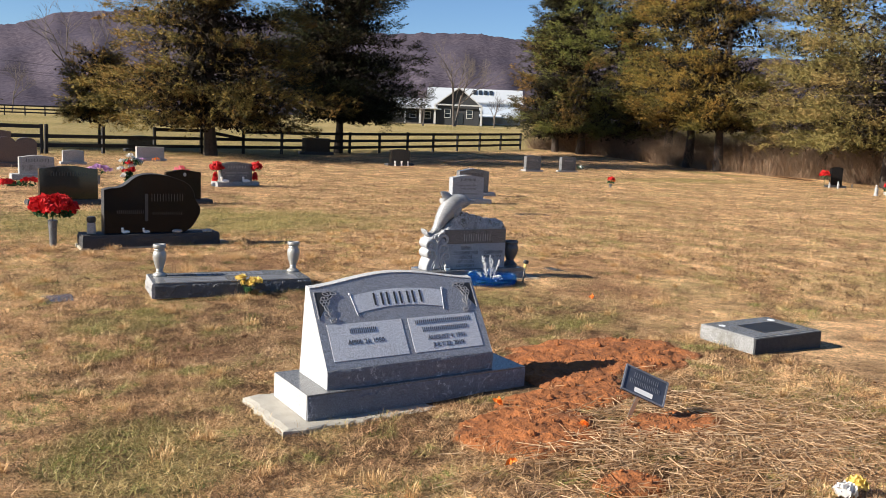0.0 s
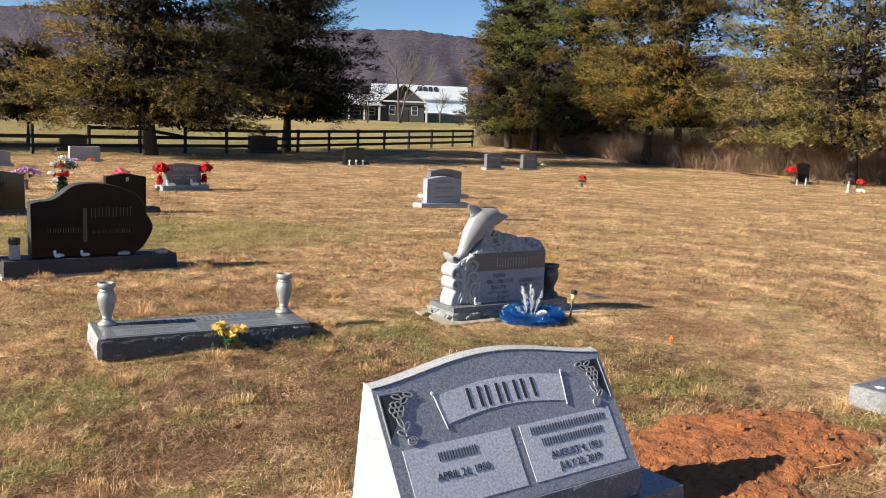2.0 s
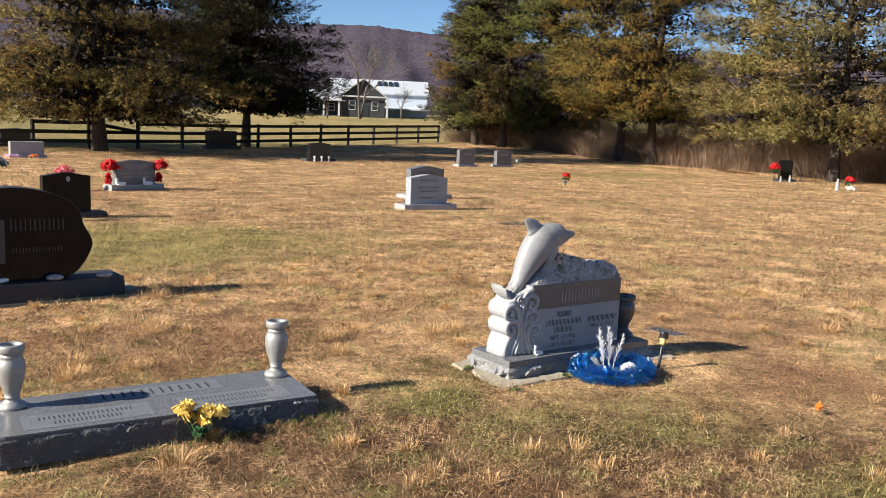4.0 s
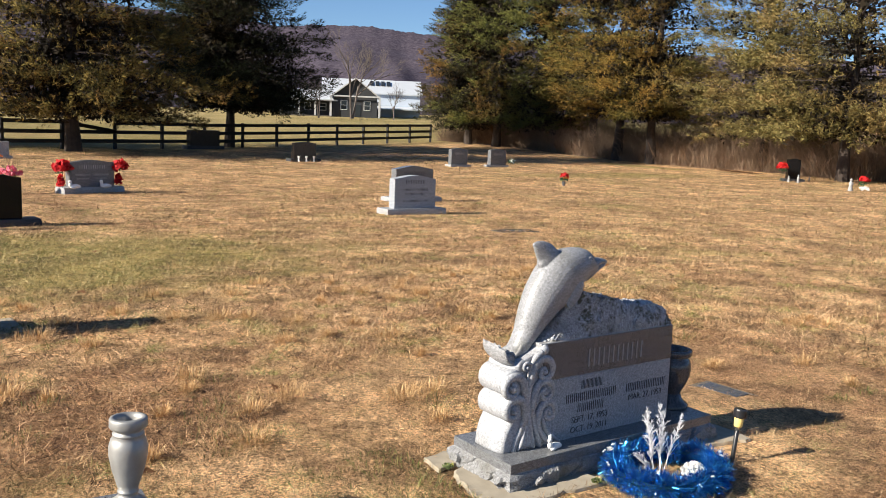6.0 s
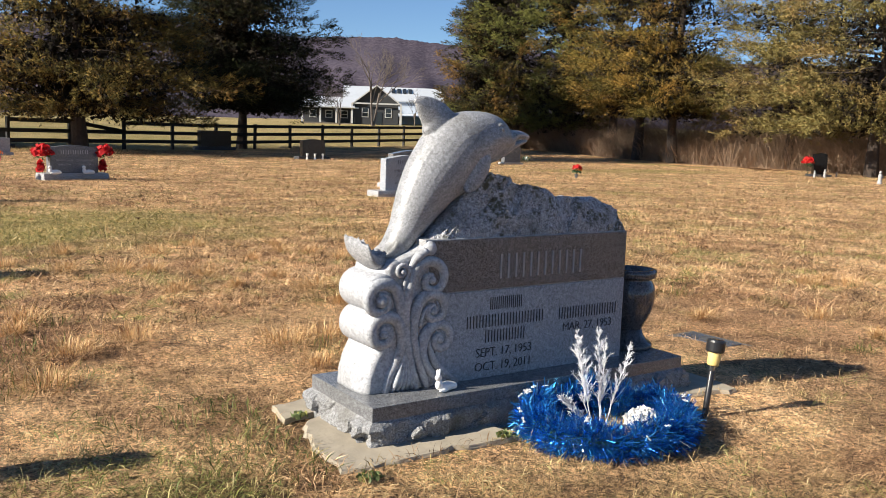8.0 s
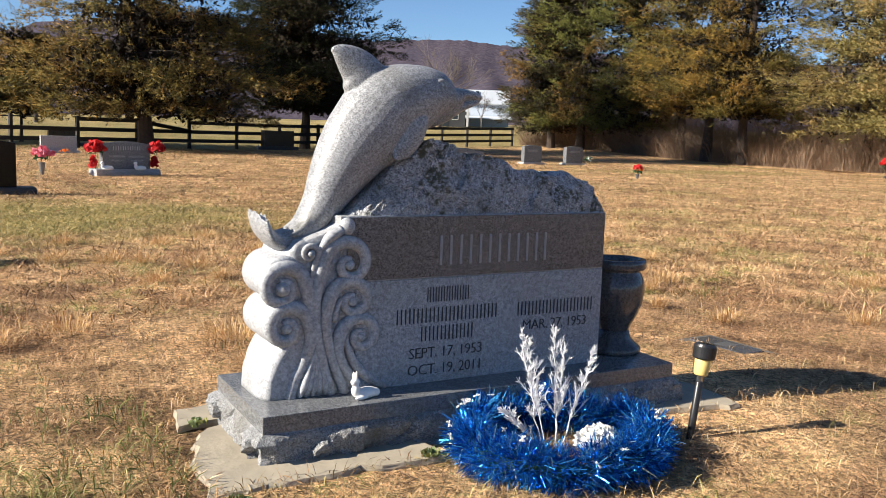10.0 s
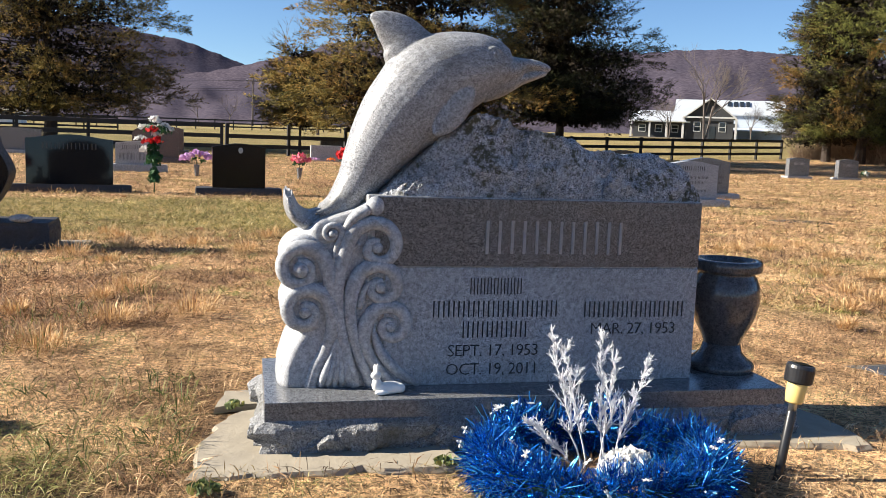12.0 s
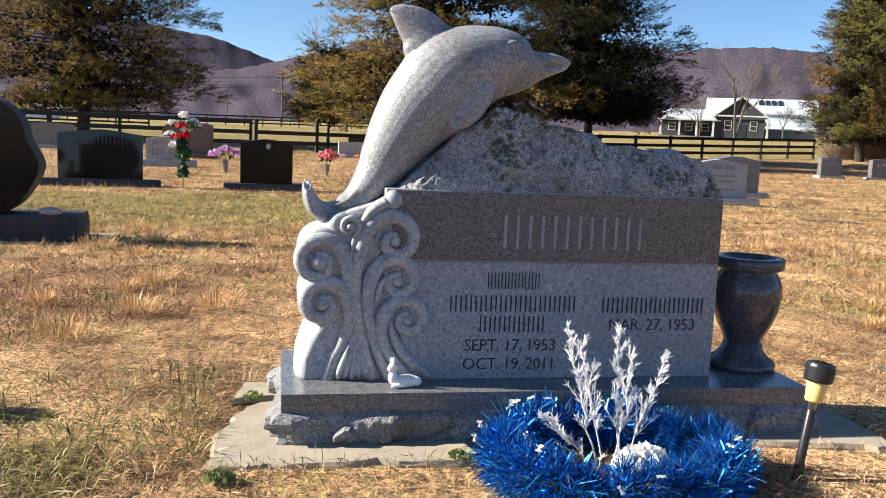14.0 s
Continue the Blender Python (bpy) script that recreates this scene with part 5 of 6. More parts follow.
    for x0, x1, zc, n in ((0.456, 0.584, 0.349, 8), (0.369, 0.674, 0.296, 13), (0.440, 0.601, 0.248, 7), (0.734, 0.996, 0.293, 11)):
        bars("inscription", x0, x1, zc - 0.019, zc + 0.019, n, front, INK, root, 0.62)
    for x, z, txt in ((0.520, 0.197, "SEPT. 17, 1953"), (0.519, 0.153, "OCT. 19, 2011"), (0.866, 0.245, "MAR. 27, 1953")):
        words("inscription", txt, 0.040, at(x, z, 0.1), INK, root, 0.92)
    return root


def granite_vase():
    root = thing("granite_vase", pose(1.157, 0.19, 0.1185), "polished dark granite vase standing on the monument base", "vase")
    part("foot", lathe([(0.082, 0.0), (0.085, 0.006), (0.084, 0.016), (0.078, 0.022), (0.066, 0.030), (0.052, 0.046), (0.0455, 0.068)], 44), VASE_POL, root, smooth=True)
    bm = lathe([(0.0455, 0.0675), (0.052, 0.085), (0.068, 0.115), (0.081, 0.152), (0.0865, 0.190), (0.084, 0.216), (0.076, 0.236), (0.069, 0.247), (0.069, 0.251), (0.083, 0.2545), (0.0865, 0.260), (0.0865, 0.277), (0.083, 0.283), (0.066, 0.284), (0.062, 0.276), (0.055, 0.20), (0.0005, 0.19)], 44, False)
    part("bowl", bm, VASE_POL, root, smooth=True)


def ragged_slab(pts, bottom, top, seed, step=0.035, wobble=0.007):
    """A thin slab with a broken, uneven edge."""
    g = random.Random(seed)
    ring = []
    for (x0, y0), (x1, y1) in zip(pts, pts[1:] + pts[:1]):
        n = max(1, int(math.hypot(x1 - x0, y1 - y0) / step))
        ring += [(x0 + (x1 - x0) * k / n + g.gauss(0, wobble), y0 + (y1 - y0) * k / n + g.gauss(0, wobble)) for k in range(n)]
    cx, cy = sum(p[0] for p in ring) / len(ring), sum(p[1] for p in ring) / len(ring)
    bm = bmesh.new()
    low = [bm.verts.new((x + (x - cx) * 0.012, y + (y - cy) * 0.012, bottom)) for x, y in ring]
    lip = [bm.verts.new((x, y, top - 0.007 - abs(g.gauss(0, 0.003)))) for x, y in ring]
    flat = [bm.verts.new((x + (cx - x) * 0.035, y + (cy - y) * 0.035, top)) for x, y in ring]
    n = len(ring)
    for a, b in ((low, lip), (lip, flat)):
        for k in range(n):
            bm.faces.new((a[k], a[(k + 1) % n], b[(k + 1) % n], b[k]))
    bm.faces.new(low[::-1])
    bm.faces.new(flat)
    bmesh.ops.recalc_face_normals(bm, faces=bm.faces[:])
    return bm


def slab_pieces():
    """Broken edges of the concrete footing that show round the base."""
    for k, (pts, lab) in enumerate((([(-0.15, -0.11), (0.0, -0.125), (0.20, -0.118), (0.40, -0.135), (0.42, 0.05), (0.05, 0.10), (0.06, 0.30), (-0.03, 0.31), (-0.12, 0.20)], "weathered concrete footing along the base"), ([(-0.12, 0.325), (-0.02, 0.335), (0.06, 0.36), (0.05, 0.47), (-0.10, 0.46)], "broken corner of the concrete footing"), ([(1.06, -0.06), (1.20, -0.095), (1.385, -0.12), (1.40, 0.05), (1.37, 0.22), (1.15, 0.20)], "pale concrete footing beside the base"))):
        tagged(link("footing_slab", ragged_slab(pts, -0.05, 0.013, 5 + k), CONCRETE), lab, "slab")


def figurine(name, m, label, ears=True, size=1.0):
    """A small lying animal figure as one plain mesh."""
    bm = bmesh.new()
    blob(bm, (0.008, 0, 0.013), 0.02, (1.7, 0.85, 0.75))
    blob(bm, (0.030, -0.004, 0.012), 0.013, (1, 1, 0.9))
    blob(bm, (-0.022, 0, 0.022), 0.013, (0.9, 0.8, 1.3))
    blob(bm, (-0.024, 0, 0.043), 0.011, (1.15, 0.8, 0.9))
    blob(bm, (-0.012, -0.012, 0.006), 0.008, (2.4, 0.8, 0.7))
    if ears:
        blob(bm, (-0.022, -0.003, 0.060), 0.006, (0.6, 0.5, 2.0))
        blob(bm, (-0.026, 0.004, 0.058), 0.006, (0.6, 0.5, 1.8))
    ob = link(name, bm, WHITE_PAINT, smooth=True)
    md = ob.modifiers.new("remesh", "REMESH")
    md.mode, md.voxel_size, md.use_smooth_shade = "VOXEL", 0.0022, True
    ob.matrix_basis = m @ Matrix.Scale(size, 4)
    return tagged(ob, label, "figurine")


def petals(n, spread, size, m=Matrix(), flat=0.7, g=None):
    """A head of many small cupped petals."""
    g = g or rng
    c = g.normal(0, 1, (n, 3))
    c /= np.linalg.norm(c, axis=1)[:, None]
    c[:, 2] = np.abs(c[:, 2]) * 1.0 - 0.25
    o = c * np.asarray(spread) * g.uniform(0.55, 1.0, n)[:, None]
    d = c + g.normal(0, 0.5, (n, 3))
    d /= np.linalg.norm(d, axis=1)[:, None]
    s = np.cross(d, g.normal(0, 1, (n, 3)))
    s /= np.linalg.norm(s, axis=1)[:, None]
    u = np.cross(d, s)
    q = size * g.uniform(0.6, 1.2, n)[:, None]
    v = np.stack([o - s * q, o - u * q * flat - d * q * 0.3, o + s * q, o + u * q * flat + d * q * 0.2], 1).reshape(-1, 3)
    v = v @ np.array(m.to_3x3()).T + np.array(m.translation)
    return v


def petal_part(name, vs, material, parent, label=""):
    v = np.concatenate(vs)
    ob = from_mesh(name, cloud_mesh(name, v, np.arange(len(v)).reshape(-1, 4)), material, parent)
    return tagged(ob, label) if label else ob


def wreath():
    root = thing("tinsel_wreath", pose(0.660, -0.215, gzf(0.67, -0.2)), "round blue tinsel wreath lying on the grass", "wreath")
    n = 21000
    a = rng.uniform(0, 2 * np.pi, n)
    ph = rng.uniform(0, 2 * np.pi, n)
    R, r = np.array([0.225, 0.190]), 0.048
    rr = r * np.sqrt(rng.uniform(0.05, 1, n))
    c = np.stack([np.cos(a) * (R[0] + rr * np.cos(ph)), np.sin(a) * (R[1] + rr * np.cos(ph)), 0.046 + rr * np.sin(ph) * 0.9 + 0.008 * np.sin(a * 7)], -1)
    d = np.stack([np.cos(a) * np.cos(ph), np.sin(a) * np.cos(ph), np.sin(ph)], -1) + rng.normal(0, 0.6, (n, 3))
    d /= np.linalg.norm(d, axis=1)[:, None]
    s = np.cross(d, rng.normal(0, 1, (n, 3)))
    s /= np.linalg.norm(s, axis=1)[:, None]
    ln, w = rng.uniform(0.014, 0.040, n)[:, None], rng.uniform(0.0007, 0.0016, n)[:, None]
    lump = 1 + 0.12 * np.sin(a * 9 + 1) * np.sin(a * 4) + 0.10 * np.sin(a * 23)
    ln = ln * lump[:, None]
    c[:, 2] = np.maximum(c[:, 2] * lump, 0.004)
    tip = c + d * ln
    tip[:, 2] = np.maximum(tip[:, 2], 0.003)
    v = np.stack([c - s * w, c + s * w, tip + s * w * 0.6, tip - s * w * 0.6], 1).reshape(-1, 3)
    from_mesh("tinsel", cloud_mesh("tinsel", v, np.arange(n * 4).reshape(-1, 4)), TINSEL, root)
    bm = bmesh.new()
    for k in range(24):
        aa, pp = rng.uniform(0, 2 * math.pi), rng.uniform(0.2, 1.7)
        p = (math.cos(aa) * (R[0] + 0.065 * math.cos(pp)), math.sin(aa) * (R[1] + 0.065 * math.cos(pp)), 0.055 + 0.062 * math.sin(pp))
        for j in range(3):
            box(-0.009, 0.009, -0.0018, 0.0018, -0.0005, 0.0005, bm=bm)
            vs = bm.verts[-8:]
            bmesh.ops.transform(bm, matrix=pose(*p, 30 * math.sin(k), 40 * math.cos(k * 2), 60 * j + k * 11), verts=vs)
    tagged(part("snowflakes", bm, PETAL_WHITE, root, "small white foil snowflakes"), kind="stuff")
    bm = bmesh.new()
    rings = [[bm.verts.new((math.cos(a0) * (R[0] + 0.012 * math.cos(t)), math.sin(a0) * (R[1] + 0.012 * math.cos(t)), 0.045 + 0.012 * math.sin(t))) for t in (2 * math.pi * j / 8 for j in range(8))] for a0 in (2 * math.pi * k / 36 for k in range(36))]
    for k in range(36):
        for j in range(8):
            bm.faces.new((rings[k][j], rings[(k + 1) % 36][j], rings[(k + 1) % 36][(j + 1) % 8], rings[k][(j + 1) % 8]))
    part("ring", bm, LEAF_SILK, root)
    # white bloom inside
    f = thing("white_flower", pose(0.660, -0.352, gzf(0.7, -0.3) + 0.088), "white ruffled artificial bloom inside the wreath", "flower")
    petal_part("petals", [petals(900, (0.050, 0.044, 0.036), 0.014)], PETAL_WHITE, f)
    # glittering white branches
    t = thing("white_branches", pose(0.668, -0.165, gzf(0.65, -0.19)), "spray of glittering white artificial branches", "decoration")
    g = random.Random(4)
    for bx, by, lx, ln in ((-0.022, 0.0, -0.085, 0.285), (-0.012, 0.012, -0.045, 0.25), (0.016, 0.0, 0.0, 0.272), (0.024, 0.012, 0.028, 0.22), (0.034, 0.0, 0.058, 0.228), (-0.02, -0.012, -0.115, 0.11)):
        bm, tw = bmesh.new(), bmesh.new()
        p = Vector((bx, by, 0))
        st = Vector((lx, g.uniform(-0.03, 0.03), ln))
        run = [(tuple(p), 0.0024, 0.0024)]
        for k in range(10):
            q = Vector((bx, by, 0)) + st * ((k + 1) / 10) + Vector((g.gauss(0, 0.003), g.gauss(0, 0.003), 0))
            run.append((tuple(q), 0.0024 * (1 - (k + 1) / 12), 0.0024 * (1 - (k + 1) / 12)))
            if k > 1:
                for _ in range(4):
                    dv = (st.normalized() + Vector((g.gauss(0, 0.42), g.gauss(0, 0.42), g.gauss(0.1, 0.15)))).normalized()
                    e = q + dv * g.uniform(0.02, 0.062) * (1.25 - k / 12)
                    limb(tw, q, e, 0.0010, 0.0006, 4)
                    for _ in range(17):
                        b0 = q.lerp(e, g.uniform(0.1, 1))
                        limb(tw, b0, b0 + (dv + Vector((g.gauss(0, 0.5), g.gauss(0, 0.5), g.gauss(0.1, 0.4)))).normalized() * g.uniform(0.005, 0.017), 0.00062, 0.0003, 3)
            p = q
        part("stem", sweep(bm, run, 6), FROST_TWIG, t)
        tagged(part("twig_spray", tw, FROST_TWIG, t, "frosted white twigs"), kind="stuff")


def garden_light():
    root = thing("garden_light", pose(1.040, -0.260, gzf(1, -0.2), 0, 7.5, 0), "small solar path light with an amber lens, leaning", "lamp")
    part("stake", lathe([(0.004, -0.06), (0.0095, -0.01), (0.0095, 0.152), (0.008, 0.154)], 14), BLACK_PLASTIC, root, smooth=True)
    part("collar", lathe([(0.0085, 0.152), (0.0085, 0.170), (0.011, 0.172)], 14), STEEL, root, "bright steel collar", smooth=True)
    part("lens", lathe([(0.009, 0.169), (0.016, 0.170), (0.018, 0.174), (0.021, 0.216), (0.020, 0.218)], 24), AMBER, root, "yellowed plastic lens", smooth=True)
    cap = part("cap", lathe([(0.026, 0.213), (0.0285, 0.216), (0.0290, 0.244), (0.027, 0.250), (0.024, 0.251)], 28), BLACK_PLASTIC, root, "black cap")
    part("solar_cell", box(-0.015, 0.015, -0.015, 0.015, 0.2505, 0.2525), GLASS_DARK, cap)


# ---- the slant stone in front ----
SLANT = pose(-1.86, -3.265, -0.03, 0, 0, 3.2)


def make_slant_stone():
    ob = link("footing_slab", ragged_slab([(-0.93, -0.35), (1.0, -0.35), (1.0, 0.32), (-0.93, 0.32)], -0.05, 0.018, 3, 0.06, 0.014), NEW_CONCRETE)
    ob.matrix_basis = SLANT
    tagged(ob, "new pale concrete footing under the slant headstone", "slab")
    root = thing("slant_headstone", SLANT @ pose(0, 0, 0.02), "blue-grey granite slant headstone with a wide base", "headstone")
    part("base", rough_block(-0.755, 0.755, -0.25, 0.25, 0, 0.146, 0.008, 0.010, 0.012, 1.0, "yY", 9.0), BLUE_ROCK, root, "rock-pitched base")
    part("base_end", box(-0.7605, -0.7550, -0.248, 0.248, 0.001, 0.145), BLUE_END, root, "sawn pale end of the base")
    part("base_top", box(-0.7565, 0.756, -0.252, 0.252, 0.136, 0.1475, 0.002), GREY_POL, root, "steeled top of the base")
    # die: rock-pitched nosing, slanted face, serpentine top
    OFF = pose(-0.05, 0.03, 0)
    xs = np.linspace(-0.57, 0.57, 41)
    crown = lambda x: 0.688 + 0.047 * math.cos(x / 0.57 * math.pi * 0.5) ** 1.4 + (0.006 * math.cos(x / 0.57 * math.pi))
    bm = bmesh.new()
    rows = []
    for x in xs:
        t = crown(x)
        k = (t - 0.262) / 0.43
        yt = -0.235 + 0.285 * k
        rows.append([bm.verts.new((x, y, z)) for y, z in ((-0.235, 0.262), (yt, t), (yt + 0.045, t + 0.006), (0.165, 0.147), (-0.235, 0.147))])
    for a, b in zip(rows, rows[1:]):
        for j in range(5):
            bm.faces.new((a[j], b[j], b[(j + 1) % 5], a[(j + 1) % 5]))
    bm.faces.new(rows[0][::-1])
    bm.faces.new(rows[-1])
    bmesh.ops.recalc_face_normals(bm, faces=bm.faces[:])
    part("die", bm, BLUE_POL, root, "polished slanted face").matrix_basis = OFF
    part("nosing", rough_block(-0.571, 0.571, -0.242, -0.15, 0.1475, 0.259, 0.008, 0.010, 0.0, 7.0, "y", 9.0), BLUE_ROCK, root, "rock-pitched nosing").matrix_basis = OFF
    for x in (-0.5715, 0.5695):
        bm = bmesh.new()
        vs = [bm.verts.new((x + dx, y, z)) for dx in (0, 0.002) for y, z in ((-0.236, 0.149), (-0.236, 0.262), (0.052, 0.690), (0.098, 0.697), (0.165, 0.149))]
        bm.faces.new(vs[:5][::-1])
        bm.faces.new(vs[5:])
        for j in range(5):
            bm.faces.new((vs[j], vs[(j + 1) % 5], vs[5 + (j + 1) % 5], vs[5 + j]))
        bmesh.ops.recalc_face_normals(bm, faces=bm.faces[:])
        part("sawn_end", bm, BLUE_END, root, "pale sawn end").matrix_basis = OFF
    bm = bmesh.new()
    for k in range(40):
        xa, xb = xs[k], xs[k + 1]
        q = []
        for x in (xa, xb):
            t = crown(x)
            yt = -0.235 + 0.285 * (t - 0.262) / 0.43
            q += [(x, yt + 0.001, t + 0.002), (x, yt + 0.046, t + 0.0085)]
        bm.faces.new([bm.verts.new(p) for p in (q[0], q[2], q[3], q[1])])
    bmesh.ops.remove_doubles(bm, verts=bm.verts[:], dist=1e-5)
    top = part("sawn_top", bm, BLUE_END, root, "pale sawn top")
    top.matrix_basis = OFF
    so = top.modifiers.new("solid", "SOLIDIFY")
    so.thickness, so.offset = 0.004, 1.0
    # face plane: local x along the stone, y up the slope
    slope = math.degrees(math.atan2(0.43, 0.285))
    face = OFF @ pose(0, -0.235, 0.262, slope, 0, 0) @ pose(0, 0, 0.0015)
    for x0, x1 in ((-0.515, -0.020), (0.022, 0.515)):
        p = part("panel", box(x0, x1, 0.045, 0.270, -0.002, 0.0004, 0.0002), BLUE_FROST, root, "frosted inscription panel")
        p.matrix_basis = face
    # banner as a curved strip
    bm = bmesh.new()
    rr = []
    for k in range(25):
        x = -0.30 + 0.60 * k / 24
        c = 0.035 * math.cos(x / 0.30 * 1.45)
        rr.append((bm.verts.new((x * 1.0, 0.325 + c, 0.001)), bm.verts.new((x * 1.06, 0.437 + c, 0.001))))
    for a, b in zip(rr, rr[1:]):
        bm.faces.new((a[0], b[0], b[1], a[1]))
    bn = part("banner", bm, BLUE_FROST, root, "frosted scroll banner")
    bn.matrix_basis = face
    so = bn.modifiers.new("solid", "SOLIDIFY")
    so.thickness, so.offset = 0.0015, -1.0
    for s in (-1, 1):
        ends = bmesh.new()
        limb(ends, (s * 0.300, 0.312, 0.001), (s * 0.322, 0.452, 0.0), 0.002, 0.0032, 8)
        blob(ends, (s * 0.324, 0.452, 0.002), 0.009, (1, 1, 0.3))
        part("banner_roll", ends, BLUE_FROST, root).matrix_basis = face
    # corner flowers: light carved outlines on a flat triangle painted as cut shade
    for s in (-1, 1):
        bm = bmesh.new()
        tri = [(s * 0.545, 0.475), (s * 0.425, 0.475), (s * 0.545, 0.315)]
        f = bm.faces.new([bm.verts.new((x, y, -0.001)) for x, y in tri])
        r = bmesh.ops.extrude_face_region(bm, geom=[f])
        bmesh.ops.translate(bm, verts=[v for v in r["geom"] if isinstance(v, bmesh.types.BMVert)], vec=(0, 0, 0.0018))
        bmesh.ops.recalc_face_normals(bm, faces=bm.faces[:])
        part("corner_cut_shade", bm, INK, root, "dark corner triangle for a deep cut's shade").matrix_basis = face
        bm = bmesh.new()

        def loop(cx, cy, rx, ry, turn, rad=0.0034, n=12):
            pts = [(cx + rx * math.cos(t) * math.cos(turn) - ry * math.sin(t) * math.sin(turn), cy + rx * math.cos(t) * math.sin(turn) + ry * math.sin(t) * math.cos(turn)) for t in np.linspace(0, 2 * math.pi, n + 1)]
            for p, q in zip(pts, pts[1:]):
                limb(bm, (*p, 0.002), (*q, 0.002), rad, rad, 4)

        cx, cy = s * 0.492, 0.418
        for k in range(6):
            loop(cx + 0.020 * math.cos(k * 1.047), cy + 0.020 * math.sin(k * 1.047), 0.0115, 0.0115, 0)
        loop(cx, cy, 0.008, 0.008, 0)
        for dx, dy, a in ((0.0, -0.046, 1.2), (0.022, -0.066, 2.2), (-0.004, -0.088, 0.6), (0.040, 0.030, 2.6), (0.062, 0.048, 3.4), (0.012, 0.046, 0.4)):
            loop(cx - s * dx, cy + dy, 0.020, 0.0085, s * a)
        loop(cx - s * 0.03, cy - 0.120, 0.020, 0.014, 0.3)
        loop(cx - s * 0.03, cy - 0.120, 0.010, 0.007, 0.3)
        part("corner_flower", bm, PALE_INK, root, "carved outline of flowers").matrix_basis = face
        bm = bmesh.new()
        limb(bm, (s * 0.552, 0.482, 0.001), (s * 0.415, 0.482, 0.001), 0.0022, 0.0022, 4)
        limb(bm, (s * 0.552, 0.482, 0.001), (s * 0.552, 0.305, 0.001), 0.0022, 0.0022, 4)
        part("corner_line", bm, PALE_INK, root).matrix_basis = face
    bars("inscription", -0.185, 0.175, 0.365, 0.445, 4, face @ pose(0, 0.005, 0.0015), INK, root, 0.72)
    bars("inscription", -0.38, -0.20, 0.205, 0.238, 7, face @ pose(0, 0, 0.0012), INK, root, 0.6)
    bars("inscription", 0.065, 0.475, 0.222, 0.252, 14, face @ pose(0, 0, 0.0012), INK, root, 0.6)
    bars("inscription", 0.105, 0.44, 0.172, 0.202, 12, face @ pose(0, 0, 0.0012), INK, root, 0.6)
    for x, y, txt in ((-0.285, 0.150, "APRIL 21, 1950"), (0.27, 0.130, "AUGUST 4, 1951"), (0.27, 0.083, "JULY 22, 2019")):
        words("inscription", txt, 0.042, face @ pose(x, y, 0.0012), INK, root, 0.92)


# ---- low markers ----
def make_low_markers():
    m = pose(-2.02, 0.27, -0.02, 0, 0, -4.0)
    root = thing("low_bevel_marker", m, "long low grey granite marker with a polished top", "headstone")
    # One grey stone: shaded sides coloured dark, sunlit end coloured pale.
    part("base", rough_block(-0.71, 0.728, -0.26, 0.26, 0, 0.142, 0.016, 0.010, 0.012, 3.0), SHADED_ROCK, root, "rock-pitched sides, coloured dark for shade")
    part("end", rough_block(-0.742, -0.700, -0.265, 0.262, 0.002, 0.140, 0.014, 0.012, 0.004, 6.0, "x", 12.0), GREY_STEEL, root, "rough end, coloured pale for the sun")
    part("top", box(-0.738, 0.730, -0.262, 0.262, 0.132, 0.1440, 0.002), GREY_POL, root, "polished top")
    for x0, x1 in ((-0.62, -0.06), (0.08, 0.62)):
        part("panel", box(x0, x1, -0.22, -0.03, 0.142, 0.1452), LOW_PANEL, root, "honed inscription panel")
    part("panel", box(-0.30, 0.34, 0.05, 0.20, 0.142, 0.1452), LOW_PANEL, root, "honed name panel")
    bars("inscription", -0.26, 0.30, 0.08, 0.17, 6, pose(0, 0, 0.1455), INK, root, 0.6)
    for x0, x1 in ((-0.56, -0.14), (0.14, 0.56)):
        bars("inscription", x0, x1, -0.11, -0.07, 10, pose(0, 0, 0.1455), INK, root, 0.6)
        bars("inscription", x0 + 0.06, x1 - 0.06, -0.18, -0.14, 8, pose(0, 0, 0.1455), INK, root, 0.6)
    v = thing("urn_vase", pose(-2.645, 0.45, 0.1240), "silver-grey metal urn standing on the low marker", "vase", "urns on the low marker")
    part("body", lathe([(0.060, 0.0), (0.063, 0.006), (0.060, 0.018), (0.045, 0.028), (0.033, 0.038), (0.030, 0.048), (0.034, 0.050), (0.034, 0.056), (0.031, 0.058), (0.038, 0.082), (0.052, 0.128), (0.062, 0.178), (0.063, 0.205), (0.056, 0.232), (0.047, 0.244), (0.051, 0.247), (0.051, 0.253), (0.044, 0.256), (0.044, 0.264), (0.058, 0.270), (0.061, 0.276), (0.061, 0.298), (0.058, 0.304), (0.046, 0.306), (0.041, 0.290), (0.036, 0.20), (0.0005, 0.19)], 36, False), SILVER_VASE, v, smooth=True)
    copy_thing(v, pose(-1.350, 0.37, 0.1240, 0, 1.5, 40))
    # yellow flowers before it
    f = thing("yellow_flowers", pose(-1.93, -0.05, gzf(-1.9, 0)), "bunch of yellow artificial lilies beside the low marker", "flowers")
    bm = bmesh.new()
    heads = []
    for k in range(7):
        a = k * 2.4
        p = Vector((0.115 * math.cos(a) * (0.4 + k / 10), 0.06 * math.sin(a), 0.15 + 0.03 * math.sin(k * 1.9)))
        limb(bm, (0, 0, -0.01), p, 0.003, 0.003, 5)
        heads.append(petals(26, (0.038, 0.036, 0.028), 0.032, Matrix.Translation(p), 0.45))
    part("stems", bm, LEAF_SILK, f)
    petal_part("petals", heads, PETAL_YELLOW, f)
